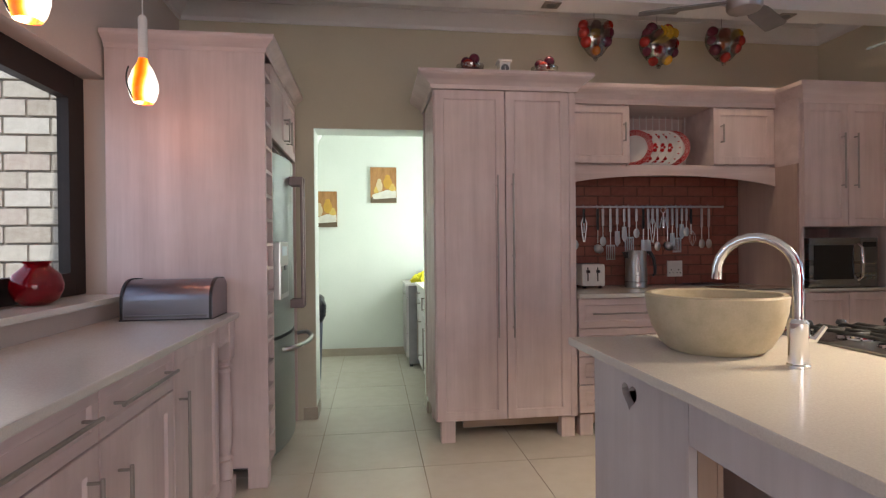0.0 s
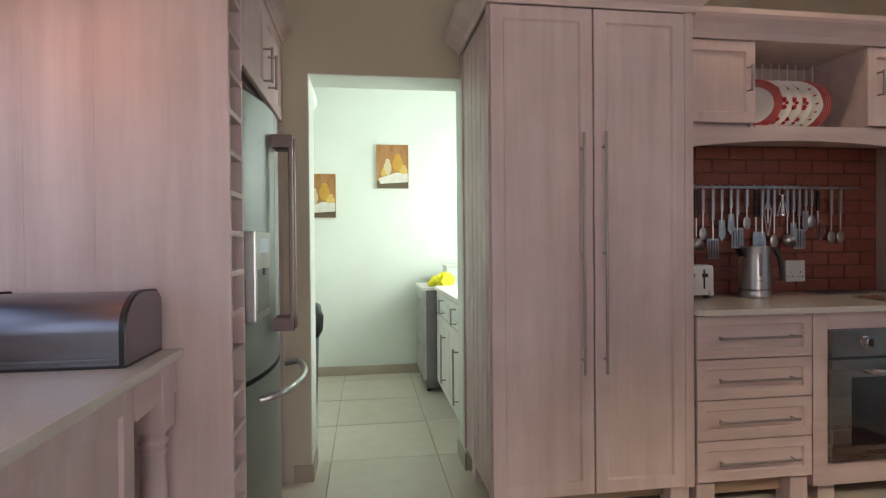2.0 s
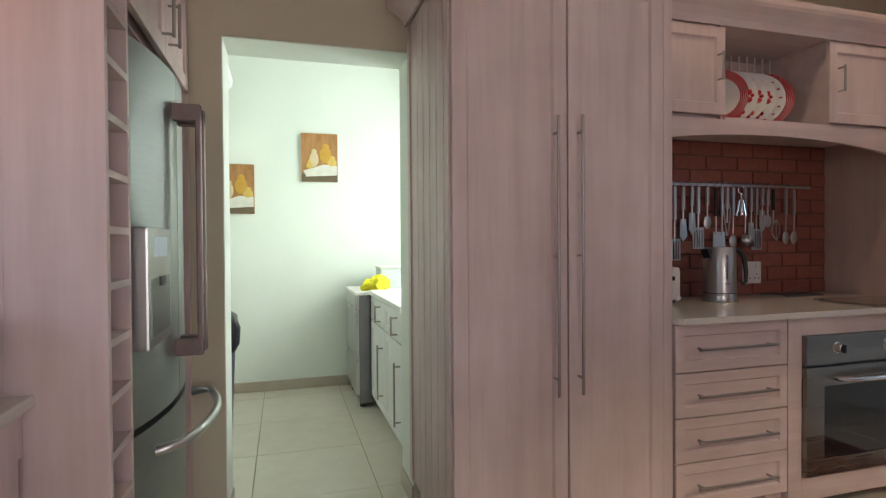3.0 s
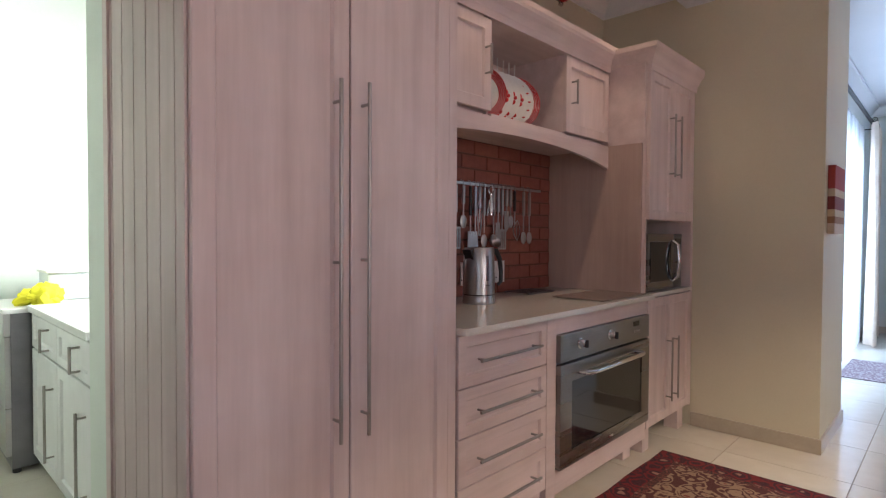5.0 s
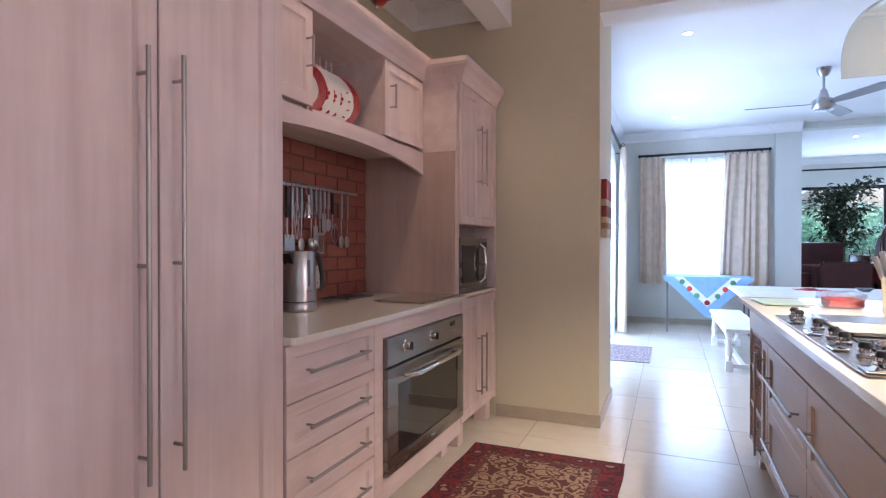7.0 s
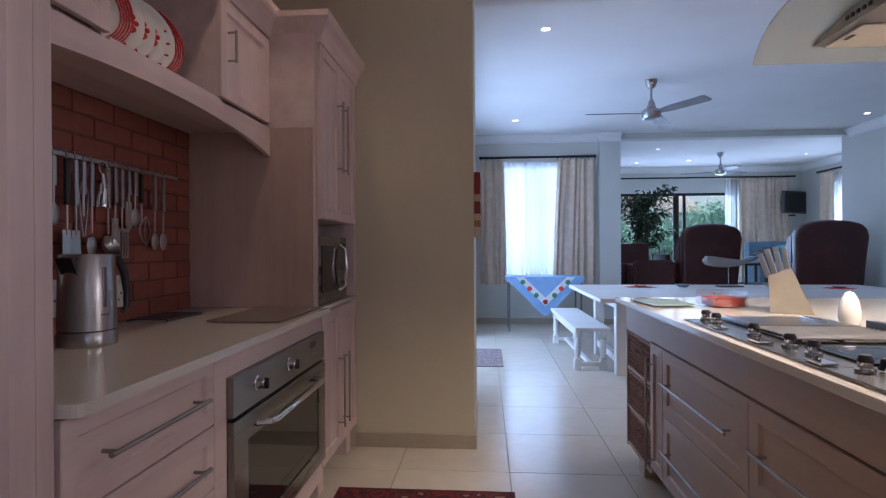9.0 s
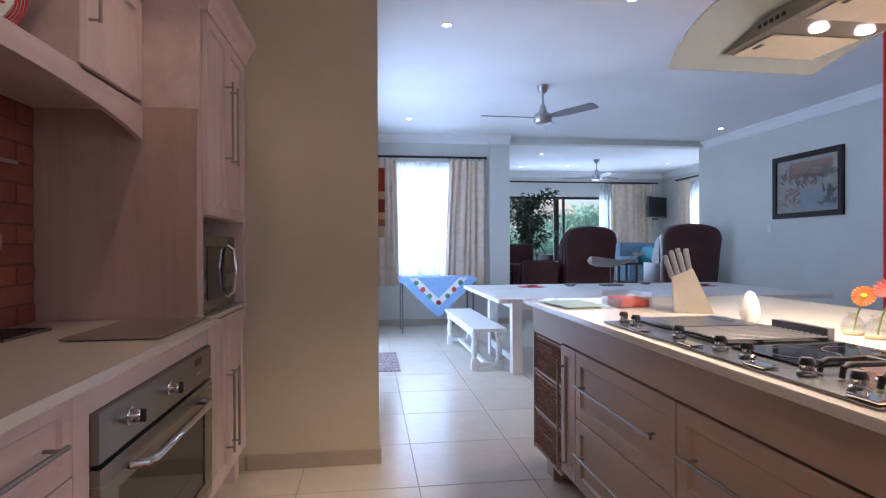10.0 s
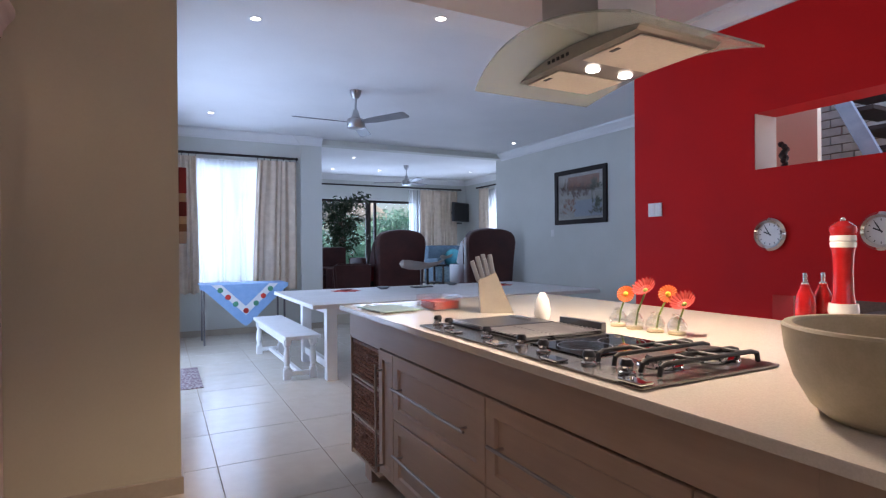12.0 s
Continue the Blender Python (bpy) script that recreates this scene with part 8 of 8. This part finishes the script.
for bx_, by_, hh in ((16.5, -1.2, 2.6), (16.8, -3.2, 2.1), (17.4, 0.6, 3.0), (16.4, -4.8, 2.6), (15.6, -2.3, 2.0), (16.1, -3.9, 2.2), (15.4, -3.2, 1.4)):
    s_ = thing("garden_shrub", (bx_, by_, -0.14), "leafy green garden shrub outside the lounge", "shrub", "shrubs in the garden")
    cen = []
    for k in range(16):
        a = rng.uniform(0, 6.28)
        e = (bx_ + rng.uniform(0.2, 0.9) * math.cos(a), by_ + rng.uniform(0.2, 0.9) * math.sin(a), rng.uniform(0.4, hh))
        part("limb", cyl(bmesh.new(), (bx_, by_, -0.14), e, 0.025, 6, 0.008), bark, s_)
        cen.append((e, 0.42))
    tagged(part("crown", leaf_cloud(bmesh.new(), cen, 1500, 0.16, rng), lawn_leaf, s_, "dense green leaves"), kind="stuff")
th = thing("thatched_umbrella", (18.5, -2.6, -0.14), "thatched garden umbrella beyond the lounge door", "garden umbrella")
part("post", cyl(bmesh.new(), (18.5, -2.6, -0.14), (18.5, -2.6, 2.9), 0.06, 10), bark, th)
part("roof", lathe(bmesh.new(), [(0, 3.6), (0.6, 3.2), (1.5, 2.55), (1.75, 2.2), (1.70, 2.2), (1.4, 2.45), (0, 3.4)], (18.5, -2.6, 0), 40), varied("pale_thatch", (0.42, 0.36, 0.27), (0.60, 0.54, 0.44), 30, 0.95, 0.6, 80, stretch=(1, 1, 0.15)), th, "", True)
for k in range(70):
    a = 2 * math.pi * k / 70
    r0 = 1.72
    part("thatch_strand", cyl(bmesh.new(), (18.5 + r0 * math.cos(a), -2.6 + r0 * math.sin(a), 2.25), (18.5 + (r0 + 0.04) * math.cos(a), -2.6 + (r0 + 0.04) * math.sin(a), 2.25 - 0.25 - 0.2 * rng.random()), 0.03, 5, 0.006), bpy.data.materials["pale_thatch"], th)
garden_wall = setting("garden_wall_far", boxes((22, 22.3, -14, 12, -0.14, 2.0)), varied("pale_boundary_wall", (0.70, 0.70, 0.68), (0.80, 0.80, 0.78), 2, 0.9, 0.2, 40), "pale plastered garden boundary wall", "wall")

# ---- pieces: bricks and floor tiles ----
def brick_run(parent, u0, u1, z0, z1, place, length, height, joint, mat, mesh_name):
    """Bricks in stretcher bond as parts of a wall; alike bricks share one mesh. place(u0, u1, z) gives the pose of a brick of that span."""
    made = {}
    row = 0
    z = z0
    while z + height <= z1 + 0.02:
        u = u0 - (length + joint) * (0.5 if row % 2 else 0.0)
        while u < u1:
            a, b = max(u, u0), min(u + length, u1)
            if b - a > 0.02:
                key = round(b - a, 3)
                if key not in made:
                    bm = bmesh.new()
                    box(bm, 0, b - a, 0, 0.03, 0, height, 0.003)
                    ob = mesh_object("brick", bm, mat)
                    made[key] = ob.data
                else:
                    ob = new("brick", made[key])
                ob.matrix_basis = place(a, z + random.uniform(-0.0008, 0.0008))
                ob.parent = parent
            u += length + joint
        z += height + joint
        row += 1


brick_red = bpy.data.materials.new("terracotta_brick")
brick_red.use_nodes = True
_t, _b = brick_red.node_tree, brick_red.node_tree.nodes["Principled BSDF"]
_oi = _t.nodes.new("ShaderNodeObjectInfo")
_n1 = noise_at(_t, coords(_t), 26, 5)
_c1 = ramp(_t, _oi.outputs["Random"], (0.0, (0.21, 0.062, 0.043)), (0.5, (0.27, 0.083, 0.057)), (1.0, (0.32, 0.110, 0.074)))
_t.links.new(mix(_t, 0.3, _c1, ramp(_t, _n1, (0.3, (0.16, 0.045, 0.034)), (0.7, (0.36, 0.13, 0.09)))), _b.inputs["Base Color"])
_b.inputs["Roughness"].default_value = 0.55
bump(_t, _b, noise_at(_t, coords(_t), 160, 4), 0.4, 0.002)
splash = setting("backsplash", boxes((1.292, 2.903, 4.055, WY - 0.001, 0.933, 1.784)), varied("brown_mortar", (0.13, 0.06, 0.045), (0.19, 0.09, 0.065), 30, 0.9, 0.3, 150), "terracotta brick splashback behind the worktop", "splashback")
brick_run(splash, 1.294, 2.901, 0.935, 1.78, lambda u, z: pose(u, 4.049, z), 0.204, 0.0675, 0.010, brick_red, "brick")

outer = setting("garden_wall_brick", boxes((-2.03, -1.62, 3.16, 3.40, -0.14, 2.6)), mortar, "pale face-brick wall outside the kitchen window", "wall")
brick_run(outer, -2.05, -1.62, 0.62, 2.5, lambda u, z: pose(u, 3.145, z), 0.22, 0.083, 0.013, pale_brick, "brick")
outer2 = setting("garden_wall_brick", boxes((-3.6, -2.03, 3.42, 3.60, -0.14, 2.6)), mortar, "pale face-brick wall outside the kitchen window", "wall")
brick_run(outer2, -2.9, -2.03, 0.62, 2.5, lambda u, z: pose(u, 3.405, z), 0.22, 0.083, 0.013, pale_brick, "brick")
orn = thing("garden_wall_ornament", (-2.22, 3.38, 1.80), "blue-grey metal wall ornament outside the window", "ornament")
blue_metal = varied("blue_grey_metal", (0.12, 0.17, 0.28), (0.20, 0.26, 0.38), 14, 0.5, 0.2, 120, 0.4)
part("body", ball(bmesh.new(), (-2.22, 3.385, 1.86), 0.05, 12, 8, (0.6, 0.25, 1.4)), blue_metal, orn, "", True)
for a in (30, 150, 210, 330):
    part("wing", ball(bmesh.new(), (-2.22 + 0.06 * math.cos(radians(a)), 3.385, 1.86 + 0.05 * math.sin(radians(a))), 0.05, 10, 6, (1, 0.15, 0.45), pose(0, 0, 0, 0, -a, 0)), blue_metal, orn, "", True)
hall_brick = varied("whitewashed_brick", (0.55, 0.57, 0.60), (0.72, 0.74, 0.77), 12, 0.85, 0.4, 120)
hall = setting("hall_brick_wall", boxes((2.05, 4.04, -3.99, -3.93, 0, CEIL)), mortar, "pale face-brick stair hall wall", "wall")
brick_run(hall, 2.06, 4.03, 1.4, 2.9, lambda u, z: pose(u, -3.90, z, 0, 0, 0) @ pose(0, 0, 0), 0.22, 0.083, 0.013, hall_brick, "brick")

# floor tiles, one mesh shared
PITCH = 0.61
tile_mesh = None
for ix in range(-3, 17):
    for iy in range(-12, 6):
        x, y = -0.355 + PITCH * ix, 3.095 + PITCH * iy
        if x + PITCH < -1.36 or x > 9.1 or y > 6.37 or y + PITCH < -4.0:
            continue
        if (y > 3.1 and x > 3.7) or (y > 4.1 and (x < -1.1 or x > 1.35)) or (y + PITCH < -2.95 and x > 4.1):
            continue
        if tile_mesh is None:
            bm = box(bmesh.new(), 0.0022, PITCH - 0.0022, 0.0022, PITCH - 0.0022, -0.0038, 0.0, 0.0012)
            ob = mesh_object("tile", bm, tile)
            tile_mesh = ob.data
        else:
            ob = new("tile", tile_mesh)
        ob.location = (x, y, random.uniform(-0.0003, 0.0))
        ob.parent = floor
